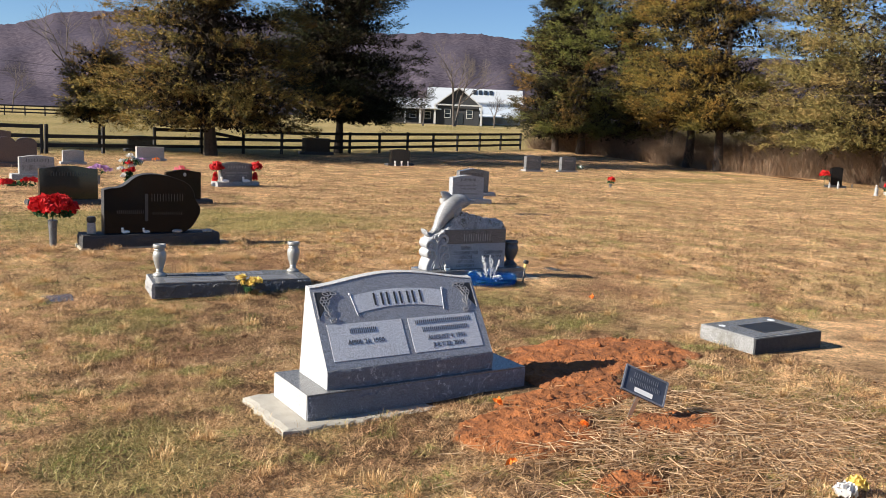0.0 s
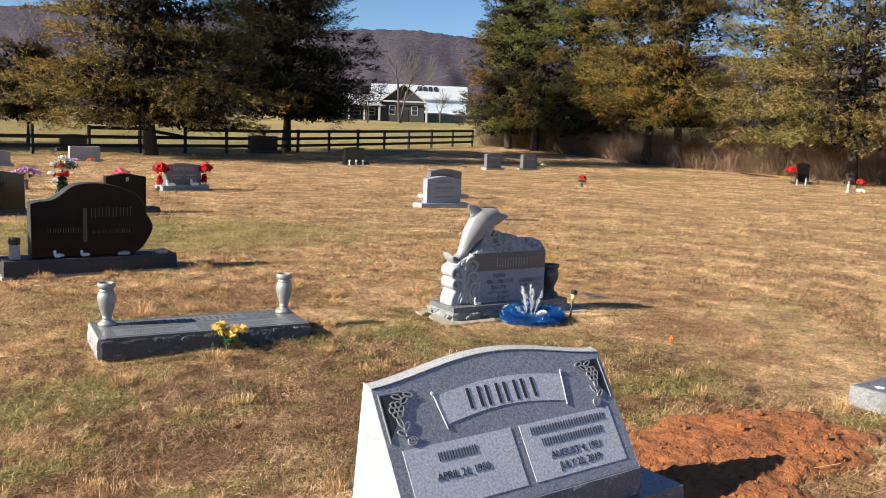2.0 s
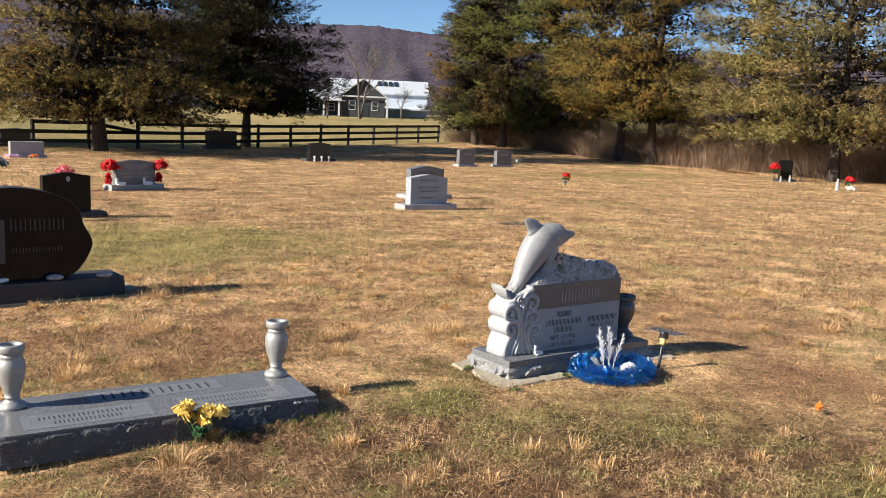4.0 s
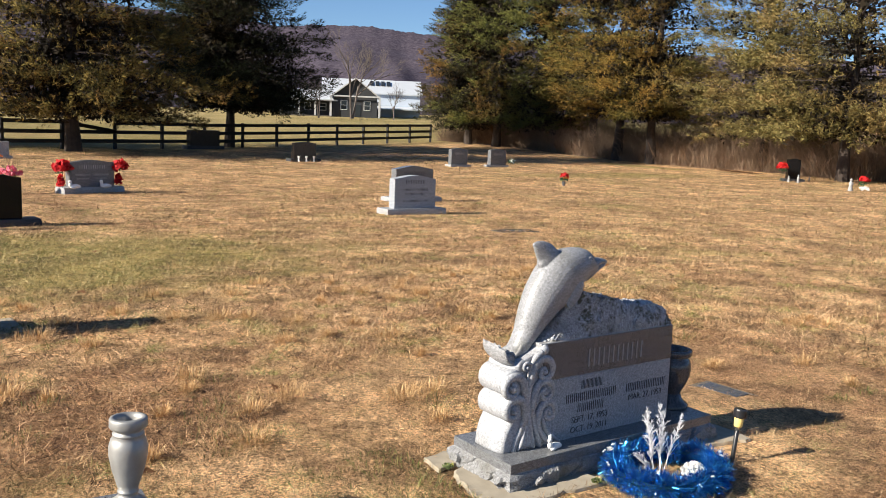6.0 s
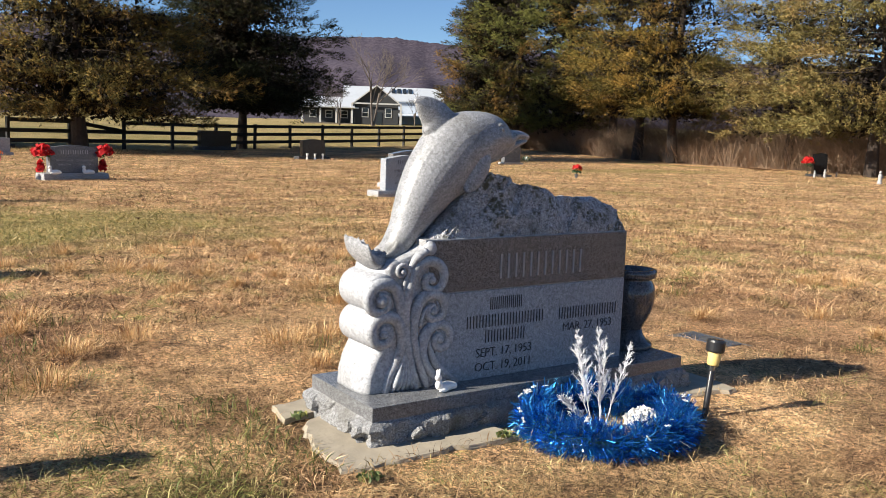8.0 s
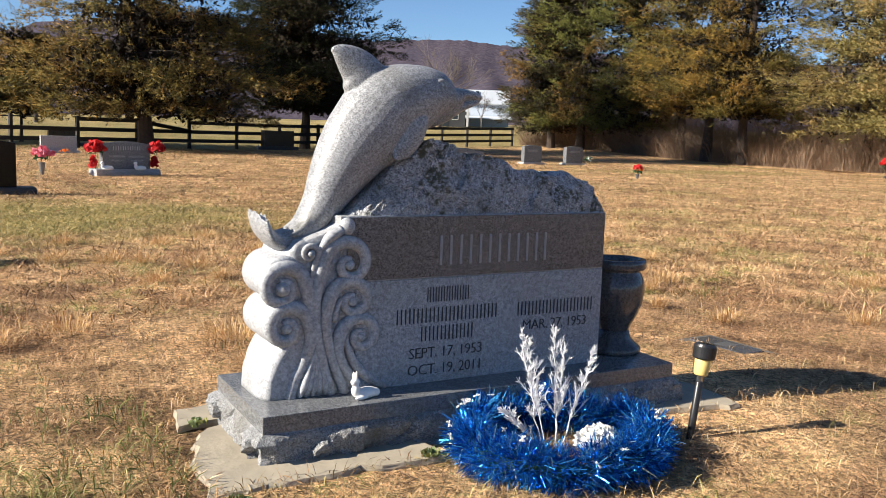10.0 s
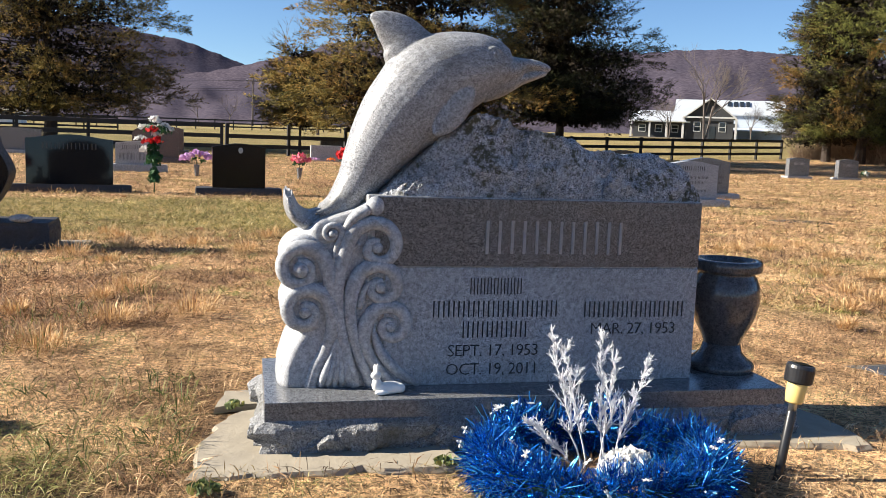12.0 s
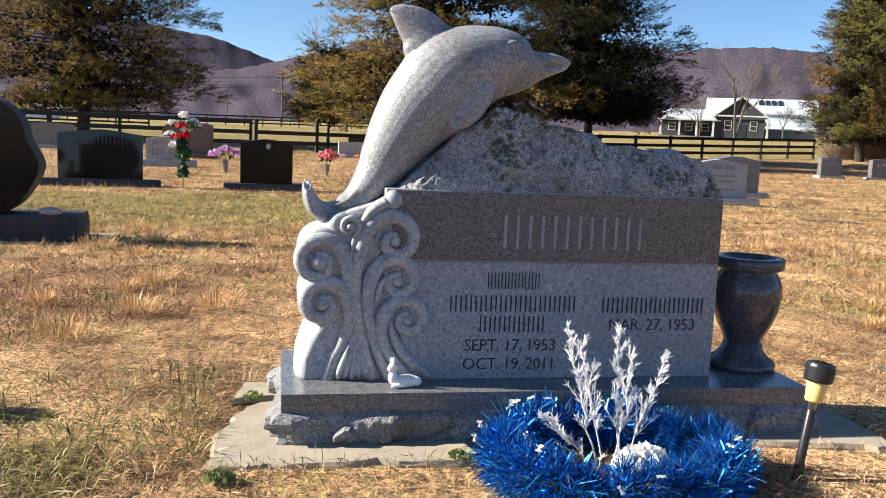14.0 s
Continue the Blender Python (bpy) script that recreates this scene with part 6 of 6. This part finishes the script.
    petal_part("leaves", [petals(26, (0.04, 0.04, 0.03), 0.022, Matrix.Translation((0.0, 0, 0.06)), 0.35)], LEAF_SILK, f)
    # flush grass marker with a bronze plate, right of the soil
    r = thing("grass_marker", pose(1.48, -3.12, -0.02, 0, 0, 2), "low grey granite block with a dark bronze plaque", "headstone")
    part("base", rough_block(-0.40, 0.40, -0.27, 0.27, 0, 0.145, 0.004, 0.02, 0.004, 9.0), GREY_ROCK, r, "sawn granite block")
    part("front", box(-0.396, 0.398, -0.284, -0.268, 0.003, 0.142, 0.002), BLACK_ROCK, r, "thin dark plate over the front")
    pl = part("plaque", box(-0.385, 0.385, -0.255, 0.255, 0.143, 0.150, 0.002), GREY_POL, r, "grey bordered plaque")
    part("plaque_field", box(-0.17, 0.25, -0.17, 0.10, 0.149, 0.1525, 0.001), BRONZE, pl)
    for s in (-1, 1):
        bm = bmesh.new()
        for k in range(5):
            blob(bm, (s * (0.30 + 0.02 * math.cos(k * 1.26)), 0.14 + 0.02 * math.sin(k * 1.26), 0.151), 0.012, (1, 1, 0.3))
        part("rosette", bm, BLUE_FROST, pl)
    # flush plaques in the lawn
    for x, y, w, d, turn in ((2.00, 0.50, 0.12, 0.26, 2), (6.9, 8.1, 0.66, 0.34, -8), (-3.50, 0.55, 0.22, 0.32, 6)):
        t = thing("flush_plaque", pose(x, y, gzf(x, y) - 0.01, 0, 0, turn), "flat weathered dark plaque set flush in the lawn", "plaque", "flush plaques")
        part("stone", box(-w / 2 - 0.04, w / 2 + 0.04, -d / 2 - 0.04, d / 2 + 0.04, -0.05, 0.010, 0.004), WORN_SLAB, t)
        p = part("plate", box(-w / 2, w / 2, -d / 2, d / 2, 0.008, 0.018, 0.003), VASE_POL, t, "flat dark plate")
        bars("inscription", -w * 0.3, w * 0.3, -0.03, 0.03, 9, pose(0, 0, 0.0185), INK, p, 0.5)
    # temporary name plate on a stake
    k = thing("temporary_marker", pose(-0.92, -4.28, gzf(-0.9, -4.3)), "tilted metal funeral marker on a stake in the soil", "marker")
    part("stake", box(-0.012, 0.012, -0.004, 0.004, -0.10, 0.19, 0.001), STEEL, k).matrix_basis = pose(0, 0, 0, 8, 17, -20)
    plate = part("plate", box(-0.118, 0.118, -0.068, 0.068, -0.006, 0.006, 0.004), BLUE_PLATE, k, "dark blue-grey rimmed name plate")
    plate.matrix_basis = pose(0.075, -0.045, 0.225, 58, 0, -9) @ pose(0, 0, 0, 0, 0, -28) @ Matrix.Scale(1.18, 4)
    rim = bmesh.new()
    for x0, x1, y0, y1 in ((-0.118, 0.118, 0.060, 0.068), (-0.118, 0.118, -0.068, -0.060), (-0.118, -0.110, -0.06, 0.06), (0.110, 0.118, -0.06, 0.06)):
        box(x0, x1, y0, y1, 0.004, 0.010, bm=rim)
    part("rim", rim, DULL_STEEL, plate)
    part("paper_strip", box(-0.05, 0.05, -0.052, -0.028, 0.006, 0.0075), TRIM_WHITE, plate)
    bars("inscription", -0.07, 0.07, 0.02, 0.045, 6, pose(0, 0, 0.007), DULL_STEEL, plate, 0.6)
    bars("inscription", -0.085, 0.085, -0.015, 0.008, 9, pose(0, 0, 0.007), DULL_STEEL, plate, 0.6)
    # orange scraps
    for x, y, tn in ((-1.49, -3.78, 10), (-1.25, -4.30, 60), (-1.90, -4.58, 120), (1.15, -1.32, 30)):
        s = thing("orange_petal_scrap", pose(x, y, gzf(x, y) + 0.045, 0, 0, tn), "bright orange silk flower scrap on the ground", "petals", "orange scraps")
        petal_part("petals", [petals(5, (0.030, 0.022, 0.012), 0.028, Matrix(), 0.6)], ORANGE, s)
    f = thing("pastel_flowers", pose(-0.60, -5.52, gzf(-0.6, -5.5)), "yellow and white artificial flowers on the straw", "flowers")
    petal_part("petals", [petals(60, (0.06, 0.05, 0.04), 0.03, Matrix.Translation((0.03, 0, 0.06)))], PETAL_YELLOW, f)
    petal_part("white_petals", [petals(40, (0.06, 0.05, 0.04), 0.03, Matrix.Translation((-0.06, 0, 0.05)))], PETAL_WHITE, f)


def make_weeds():
    """A grey-green rosette and mossy growth in the joints of the footing."""
    for x, y, r, n, lab in ((-0.112, -0.190, 0.032, 60, "low grey-green rosette weed by the footing"), (0.36, -0.115, 0.028, 26, "small green weed at the foot of the base"), (0.43, -0.10, 0.020, 18, "small green weed at the foot of the base"), (-0.07, 0.315, 0.026, 30, "yellow-green moss in the footing joint")):
        w = thing("weed", pose(x, y, gzf(x, y) + 0.012), lab, "weed", "weeds by the footing")
        petal_part("leaves", [petals(n, (r, r * 0.8, 0.008), 0.011, Matrix.Translation((0, 0, 0.008)), 0.6)], WEED_LEAF, w)


make_monument()
make_weeds()
granite_vase()
slab_pieces()
figurine("rabbit_figurine", pose(0.262, 0.045, 0.1185, 0, 0, 8), "small white lying rabbit figure on the monument base", True, 1.0)
wreath()
garden_light()
make_slant_stone()
make_low_markers()


# ---- stones across the lawn ----
def tablet(x, y, turn, w, h, d, base, materials, label, arch=0.05, shape="serp", group="", bw=None, marks=()):
    """An upright headstone on a base. marks: bars on the face as (x0, x1, z0, z1, letters)."""
    face_m, base_m, ink_m = materials
    z = gzf(x, y)
    root = thing("headstone", pose(x, y, z - 0.02, 0, 0, turn), label, "headstone", group)
    bl = bw or w + 0.35
    if base:
        part("base", rough_block(-bl / 2, bl / 2, -d / 2 - 0.10, d / 2 + 0.10, 0, base + 0.02, 0.014, 0.05, 0.01, x, freq=6.0), base_m, root, "rock-pitched base")
    b0 = base + 0.018
    pts = [(-w / 2, b0), (w / 2, b0)]
    n = 18
    for k in range(n + 1):
        u = 1 - 2 * k / n
        if shape == "serp":
            t = arch * math.cos(u * math.pi / 2) ** 1.5
        elif shape == "heart":
            t = arch * math.sqrt(max(0, 1 - (2 * abs(abs(u) - 0.5)) ** 2)) * 1.0
        else:
            t = 0.0
        pts.append((u * w / 2, b0 + h - arch + t))
    part("die", profile(pts, -d / 2, d / 2, 0.004), face_m, root)
    for x0, x1, z0, z1, k in marks:
        bars("inscription", x0, x1, b0 + z0, b0 + z1, k, pose(0, -d / 2 - 0.001, 0, 90, 0, 0), ink_m, root, 0.6)
    return root


def bouquet(name, x, y, z, label, heads, green, stand=0.0, vase=None, turn=0.0):
    """Artificial flowers: clusters of petals over leaves, on a stem, in a vase where there is one."""
    root = thing(name, pose(x, y, z, 0, 0, turn), label, "flowers")
    bm = bmesh.new()
    limb(bm, (0, 0, -0.02), (0, 0, stand + 0.06), 0.008, 0.006, 6)
    part("stem", bm, LEAF_SILK, root)
    if vase:
        part("vase", lathe([(0.045 * s, z0) for s, z0 in ((0.8, -0.02), (0.95, 0.06), (1.1, vase * 0.6), (1.35, vase), (1.2, vase))], 18), GREY_POL, root, "dark cone vase")
    for material, spread, size, n, centres in heads:
        for c in centres:
            petal_part("petals", [petals(n, spread, size, Matrix.Translation(c))], material, root)
    for c, spread, n in green:
        petal_part("leaves", [petals(n, spread, 0.05, Matrix.Translation(c), 0.35)], LEAF_SILK, root)
    return root


def ring_of(n, r, z, jitter=0.03):
    return [(r * math.cos(k * 2.4) * (0.35 + 0.65 * k / n), r * math.sin(k * 2.4) * (0.35 + 0.65 * k / n), z + jitter * math.sin(k * 3.1) - r * 0.6 * (k / n) ** 2) for k in range(n)]


def make_serpentine_black():
    """The wide black stone with a swept shoulder."""
    root = thing("headstone", pose(-2.10, 3.98, gzf(-2.1, 4) - 0.02, 0, 0, 2.5), "wide black polished headstone with a swept shoulder", "headstone")
    part("base", rough_block(-0.87, 0.87, -0.20, 0.20, 0, 0.20, 0.012, 0.02, 0.02, 2.0), BLACK_ROCK, root, "black rock-pitched base")
    pts = [(-0.60, 0.198), (0.42, 0.198), (0.52, 0.269), (0.60, 0.383), (0.64, 0.485), (0.62, 0.565), (0.57, 0.656), (0.54, 0.770), (0.46, 0.861), (0.33, 0.924), (0.18, 0.964), (0.02, 0.981), (-0.12, 0.970), (-0.22, 0.930), (-0.32, 0.850), (-0.41, 0.804), (-0.52, 0.793), (-0.60, 0.770)]
    curve = [(x, z) for (x, _, z), _, _ in smooth_stations([((x, 0, z), 1, 1) for x, z in pts[1:]], 4)] + [pts[0]]
    part("die", profile(curve, -0.098, 0.10), BLACK_ROCK, root, "dark sawn edge")
    part("polished_face", profile([(x * 0.992, 0.198 + (z - 0.198) * 0.994 + 0.001) for x, z in curve], -0.1005, -0.096), BLACK_POL, root, "polished black face")
    bars("inscription", -0.02, 0.42, 0.62, 0.72, 6, pose(0, -0.1012, 0, 90, 0, 0), DIM_INK, root, 0.6)
    bars("inscription", -0.45, -0.05, 0.46, 0.51, 8, pose(0, -0.1012, 0, 90, 0, 0), DIM_INK, root, 0.6)
    bars("inscription", 0.0, 0.40, 0.44, 0.48, 8, pose(0, -0.1012, 0, 90, 0, 0), DIM_INK, root, 0.6)
    part("cross_etching", box(-0.09, -0.05, -0.1025, -0.099, 0.36, 0.72), DIM_INK, root)
    z = gzf(-2.1, 3.8) + 0.18
    j = thing("grave_lantern", pose(-2.85, 3.87, z), "small glass grave candle with a black lid", "candle")
    part("glass", lathe([(0.050, 0), (0.056, 0.01), (0.052, 0.13), (0.042, 0.15)], 20), WHITE_ST, j)
    part("lid", lathe([(0.046, 0.15), (0.056, 0.16), (0.056, 0.21), (0.045, 0.225)], 20), BLACK_PLASTIC, j, "black lid")
    for x, s in ((-2.44, 1.0), (-2.18, 0.9)):
        figurine("small_figurine", pose(x, 3.86, z, 0, 0, 20), "small pale figure on the black base", False, 1.5 * s)
    for x in (-1.78, -1.38):
        bm = bmesh.new()
        blob(bm, (0, 0, 0.02), 0.055, (1.3, 0.8, 0.5))
        ob = link("pebble", bm, WHITE_ST, smooth=True)
        ob.matrix_basis = pose(x, 3.84, z)
        tagged(ob, "rounded pale pebble on the black base", "pebble", "pebbles")
    sl = link("footing_slab", box(-0.88, 1.08, -0.212, 0.27, -0.04, 0.022, 0.006), CONCRETE)
    sl.matrix_basis = pose(-2.12, 3.98, gzf(-2.1, 4), 0, 0, 2.5)
    tagged(sl, "pale concrete footing under the black headstone", "slab")


def standing_figure(x, y, h, label):
    """A small standing statue as one plain mesh, with a round base, robe and head."""
    bm = lathe([(0.20 * h, 0), (0.20 * h, 0.05 * h), (0.15 * h, 0.08 * h), (0.17 * h, 0.2 * h), (0.12 * h, 0.45 * h), (0.15 * h, 0.62 * h), (0.12 * h, 0.72 * h), (0.05 * h, 0.78 * h)], 14)
    blob(bm, (0, 0, 0.87 * h), 0.10 * h, (1, 1, 1.25))
    blob(bm, (0.10 * h, -0.08 * h, 0.55 * h), 0.08 * h, (1, 1, 1.6))
    ob = link("white_figurine", bm, WHITE_ST, smooth=True)
    ob.matrix_basis = pose(x, y, gzf(x, y))
    tagged(ob, label, "figurine", "white figures by the cedars")


def make_far_stones():
    BLK, GRY = (BLACK_POL, BLACK_ROCK, DIM_INK), (GREY_FROST, GREY_STEEL, INK)
    DRK = (GREY_POL, GREY_STEEL, PALE_INK)
    mk = lambda w, h: ((-w * 0.3, w * 0.3, h * 0.68, h * 0.82, 6), (-w * 0.38, -w * 0.04, h * 0.42, h * 0.49, 8), (w * 0.04, w * 0.38, h * 0.42, h * 0.49, 8), (-w * 0.34, -w * 0.08, h * 0.28, h * 0.34, 7), (w * 0.08, w * 0.34, h * 0.28, h * 0.34, 7))
    # black upright and the large dark one behind the swept stone
    r = tablet(-0.19, 10.96, 4, 0.73, 0.63, 0.17, 0.10, BLK, "black polished upright headstone with a small emblem", 0.05, bw=1.17)
    bm = bmesh.new()
    blob(bm, (0.02, -0.087, 0.65), 0.033, (1, 0.1, 1.3))
    part("emblem", bm, PALE_INK, r)
    r = tablet(-2.44, 10.99, 6, 1.10, 0.68, 0.17, 0.10, (DARK_MIRROR, BLACK_ROCK, DIM_INK), "large dark polished headstone with a low arch", 0.06, bw=1.56, marks=((-0.36, 0.36, 0.48, 0.56, 7),))
    r.matrix_basis = r.matrix_basis @ pose(0, 0, 0, -2.2, 0, 0)
    # grey stone with red bows
    tablet(2.52, 16.75, 14, 0.98, 0.56, 0.18, 0.13, (GREY_POL, GREY_STEEL, PALE_INK), "grey headstone with red bows and lamb figures", 0.05, bw=1.3, marks=mk(0.98, 0.56))
    z = gzf(2.5, 16.5)
    for k, (x, y) in enumerate(((1.92, 16.50), (3.14, 16.80))):
        bouquet("red_bow_spray", x, y, z, "red ribbon bow with red flowers beside the grey headstone", [(PETAL_RED, (0.20, 0.17, 0.22), 0.065, 120, [(0, 0, 0.54)]), (PETAL_RED, (0.07, 0.05, 0.24), 0.06, 50, [(-0.05, -0.04, 0.24)]), (PETAL_WHITE, (0.14, 0.12, 0.13), 0.02, 14, [(0, -0.06, 0.52)])], [((0, 0, 0.46), (0.15, 0.12, 0.14), 30)], 0.45)
    for x, y in ((2.10, 16.35), (2.75, 16.50)):
        figurine("lamb_figurine", pose(x, y, gzf(x, y) + 0.12, 0, 0, 10), "white lying lamb figure on the headstone base", False, 3.2)
    # pair of grey stones in the middle of the lawn
    tablet(6.87, 11.05, -2, 0.89, 0.61, 0.20, 0.11, (GREY_FROST, GREY_STEEL, INK), "grey upright headstone on a pale base", 0.06, bw=1.26, marks=((-0.22, 0.22, 0.46, 0.53, 6), (-0.28, 0.28, 0.33, 0.37, 12), (-0.22, 0.22, 0.25, 0.29, 9), (-0.26, 0.26, 0.12, 0.16, 11)))
    tablet(8.55, 13.6, -2, 0.95, 0.68, 0.22, 0.10, (GREY_POL, GREY_STEEL, INK), "grey arched headstone behind its neighbour", 0.07, bw=1.3, marks=mk(0.95, 0.68))
    # two grey stones near the cedars
    for x, y, t in ((20.34, 27.8, 0), (22.41, 27.7, 0)):
        tablet(x, y, t, 0.86, 0.70, 0.23, 0.09, (GREY_POL, GREY_STEEL, PALE_INK), "grey headstone near the cedars", 0.05, group="stones near the cedars", bw=1.04, marks=((-0.25, 0.25, 0.42, 0.52, 5),))
    bouquet("small_wreath", 22.9, 27.25, gzf(22.9, 27.2), "small green wreath beside a grey headstone", [(PETAL_WHITE, (0.2, 0.1, 0.2), 0.05, 20, [(0, 0, 0.25)])], [((0, 0, 0.25), (0.25, 0.15, 0.25), 60)])
    # stones in the shade of the fence
    tablet(14.5, 30.8, 0, 1.0, 0.70, 0.25, 0.12, (BROWN_ST, BLACK_ROCK, INK), "dark brown headstone with small white vases", 0.05, bw=1.4)
    for k in range(3):
        v = thing("small_white_vase", pose(14.1 + 0.35 * k, 30.45, gzf(14.1, 30.4)), "small white vase before a dark brown headstone", "vase", "small white vases")
        part("body", lathe([(0.04, 0), (0.045, 0.04), (0.024, 0.11), (0.045, 0.18), (0.058, 0.24), (0.015, 0.245)], 12), WHITE_PAINT, v)
    tablet(14.3, 42.0, 10, 1.7, 0.85, 0.4, 0.18, (BROWN_ST, BLACK_ROCK, INK), "large dark headstone shaded by the cedars", 0.04, "flat", bw=2.1)
    tablet(3.9, 40.5, 5, 1.3, 0.70, 0.3, 0.15, (BROWN_ST, BLACK_ROCK, INK), "dark headstone under the broad cedar", 0.04)
    tablet(2.75, 31.3, 3, 1.15, 0.52, 0.3, 0.10, (WHITE_ST, WHITE_ST, INK), "pale headstone with small flowers at its foot", 0.03, "flat", bw=1.3)
    bouquet("mauve_ground_flowers", 2.2, 30.7, gzf(2, 30), "low mauve and orange flowers before a pale headstone", [(PETAL_MAUVE, (0.35, 0.12, 0.10), 0.05, 40, [(0, 0, 0.08)]), (ORANGE, (0.2, 0.1, 0.10), 0.05, 18, [(0.7, 0, 0.08)])], [])
    # behind the black stones
    tablet(-2.52, 18.9, 5, 0.90, 0.52, 0.25, 0.16, (WHITE_ST, WHITE_ST, INK), "pale grey headstone with raised lettering", 0.05, bw=1.3, marks=((-0.32, 0.32, 0.34, 0.43, 8), (-0.38, -0.04, 0.1, 0.25, 6), (0.04, 0.38, 0.1, 0.25, 6)))
    tablet(-0.72, 27.4, 4, 0.74, 0.44, 0.22, 0.10, (WHITE_ST, WHITE_ST, INK), "small pale upright headstone near the fence", 0.03, bw=0.9)
    tablet(-2.75, 25.2, 4, 1.3, 0.86, 0.25, 0.15, (RED_ST, RED_ST, INK), "reddish granite double-heart headstone on a base", 0.16, "heart", bw=1.9)
    tablet(-7.8, 30.5, 2, 1.6, 0.75, 0.3, 0.12, (GREY_POL, GREY_STEEL, PALE_INK), "grey headstone in the shade by the fence", 0.04)
    tablet(-3.2, 33.5, 2, 1.3, 0.9, 0.3, 0.2, (RED_ST, RED_ST, INK), "reddish headstone by the fence", 0.08)
    # flowers behind the black stones
    z = gzf(-1.3, 10.7)
    stand = bouquet("flower_cross", -1.31, 10.67, z, "tall green stand dressed with red and white flowers", [(PETAL_RED, (0.11, 0.09, 0.08), 0.042, 30, [(-0.02, -0.05, 0.98), (-0.06, -0.06, 0.80), (0.04, -0.06, 0.82)]), (PETAL_WHITE, (0.11, 0.08, 0.08), 0.04, 26, [(-0.14, 0, 1.02), (0.12, 0, 1.06), (0.0, 0, 1.13), (0.20, 0, 1.0), (-0.12, -0.04, 0.68), (0.05, -0.03, 0.92), (-0.2, 0, 0.84)])], [((0, 0, 0.55), (0.14, 0.12, 0.45), 230), ((0.06, 0, 0.98), (0.24, 0.14, 0.16), 90), ((0, 0, 0.25), (0.075, 0.075, 0.28), 150)], 0.9)
    stand.matrix_basis = stand.matrix_basis @ Matrix.Scale(0.89, 4)
    bouquet("mauve_flowers", -1.12, 17.1, gzf(-1.1, 17), "mauve artificial flowers in a dark vase", [(PETAL_MAUVE, (0.14, 0.12, 0.10), 0.05, 30, [(-0.15, 0, 0.42), (0.0, 0, 0.47), (0.15, 0, 0.44), (0.24, 0, 0.38), (-0.24, 0, 0.36)])], [((0, 0, 0.32), (0.2, 0.15, 0.12), 30)], 0.3, 0.24)
    bouquet("pink_flowers", 0.98, 16.75, gzf(1, 16.7), "pink artificial flowers in a dark vase", [(PETAL_PINK, (0.10, 0.10, 0.10), 0.045, 30, [(-0.1, 0, 0.42), (0.04, 0, 0.48), (0.14, 0, 0.40), (0.0, -0.06, 0.38)])], [((0, 0, 0.32), (0.18, 0.15, 0.10), 40)], 0.3, 0.24)
    bouquet("poinsettia", -3.15, 15.7, gzf(-3.1, 15.7), "red poinsettias with green leaves on the grass", [(PETAL_RED, (0.22, 0.16, 0.12), 0.07, 46, [(-0.25, 0, 0.14), (0.30, 0, 0.18)])], [((0.1, -0.05, 0.08), (0.4, 0.2, 0.12), 90)])
    # red flowers in a tall vase left of the swept stone
    bouquet("red_flowers", -3.28, 4.15, gzf(-3.3, 4.1), "large ball of red artificial roses in a grey vase", [(PETAL_RED, (0.10, 0.10, 0.095), 0.048, 50, ring_of(17, 0.27, 0.62, 0.04))], [((0, 0, 0.44), (0.26, 0.22, 0.08), 90)], 0.4, 0.36)
    # red flowers alone on the lawn, and the stones at the cedars' foot
    bouquet("red_flowers", 16.8, 17.45, gzf(16.8, 17.4), "red flowers standing alone on the lawn", [(PETAL_RED, (0.16, 0.14, 0.12), 0.06, 50, [(0, 0, 0.32)]), (ORANGE, (0.1, 0.1, 0.06), 0.05, 10, [(0.1, 0, 0.24)])], [((0, 0, 0.2), (0.16, 0.12, 0.10), 40)], 0.2, 0.14)
    tablet(31.1, 18.72, -38, 0.50, 0.85, 0.3, 0.10, BLK, "black headstone with red flowers under the cedars", 0.05)
    bouquet("red_flowers", 30.28, 18.68, gzf(30.3, 18.7), "red and orange flowers against a black headstone", [(PETAL_RED, (0.28, 0.2, 0.22), 0.09, 60, [(0, 0, 0.62)]), (ORANGE, (0.25, 0.2, 0.2), 0.07, 20, [(0, 0, 0.6)])], [((0, 0, 0.45), (0.25, 0.2, 0.25), 40)], 0.4)
    for x, y, s in ((29.98, 18.17, 0.28), (30.17, 17.86, 0.34), (32.0, 18.5, 0.22)):
        standing_figure(x, y, s, "white standing figure on the grass before a black headstone")
    standing_figure(27.72, 14.26, 0.46, "white standing figure beside red flowers on the grass")
    bouquet("red_flowers", 28.1, 14.0, gzf(28.1, 14.0), "red and white flowers on the grass near the cedars", [(PETAL_RED, (0.22, 0.18, 0.16), 0.08, 50, [(0, 0, 0.42)]), (PETAL_WHITE, (0.2, 0.2, 0.12), 0.07, 20, [(-0.25, -0.15, 0.12)])], [((0, 0, 0.25), (0.2, 0.2, 0.15), 30)], 0.3)


make_serpentine_black()
make_far_stones()
make_grass()
make_straw()
make_fallen_leaves()
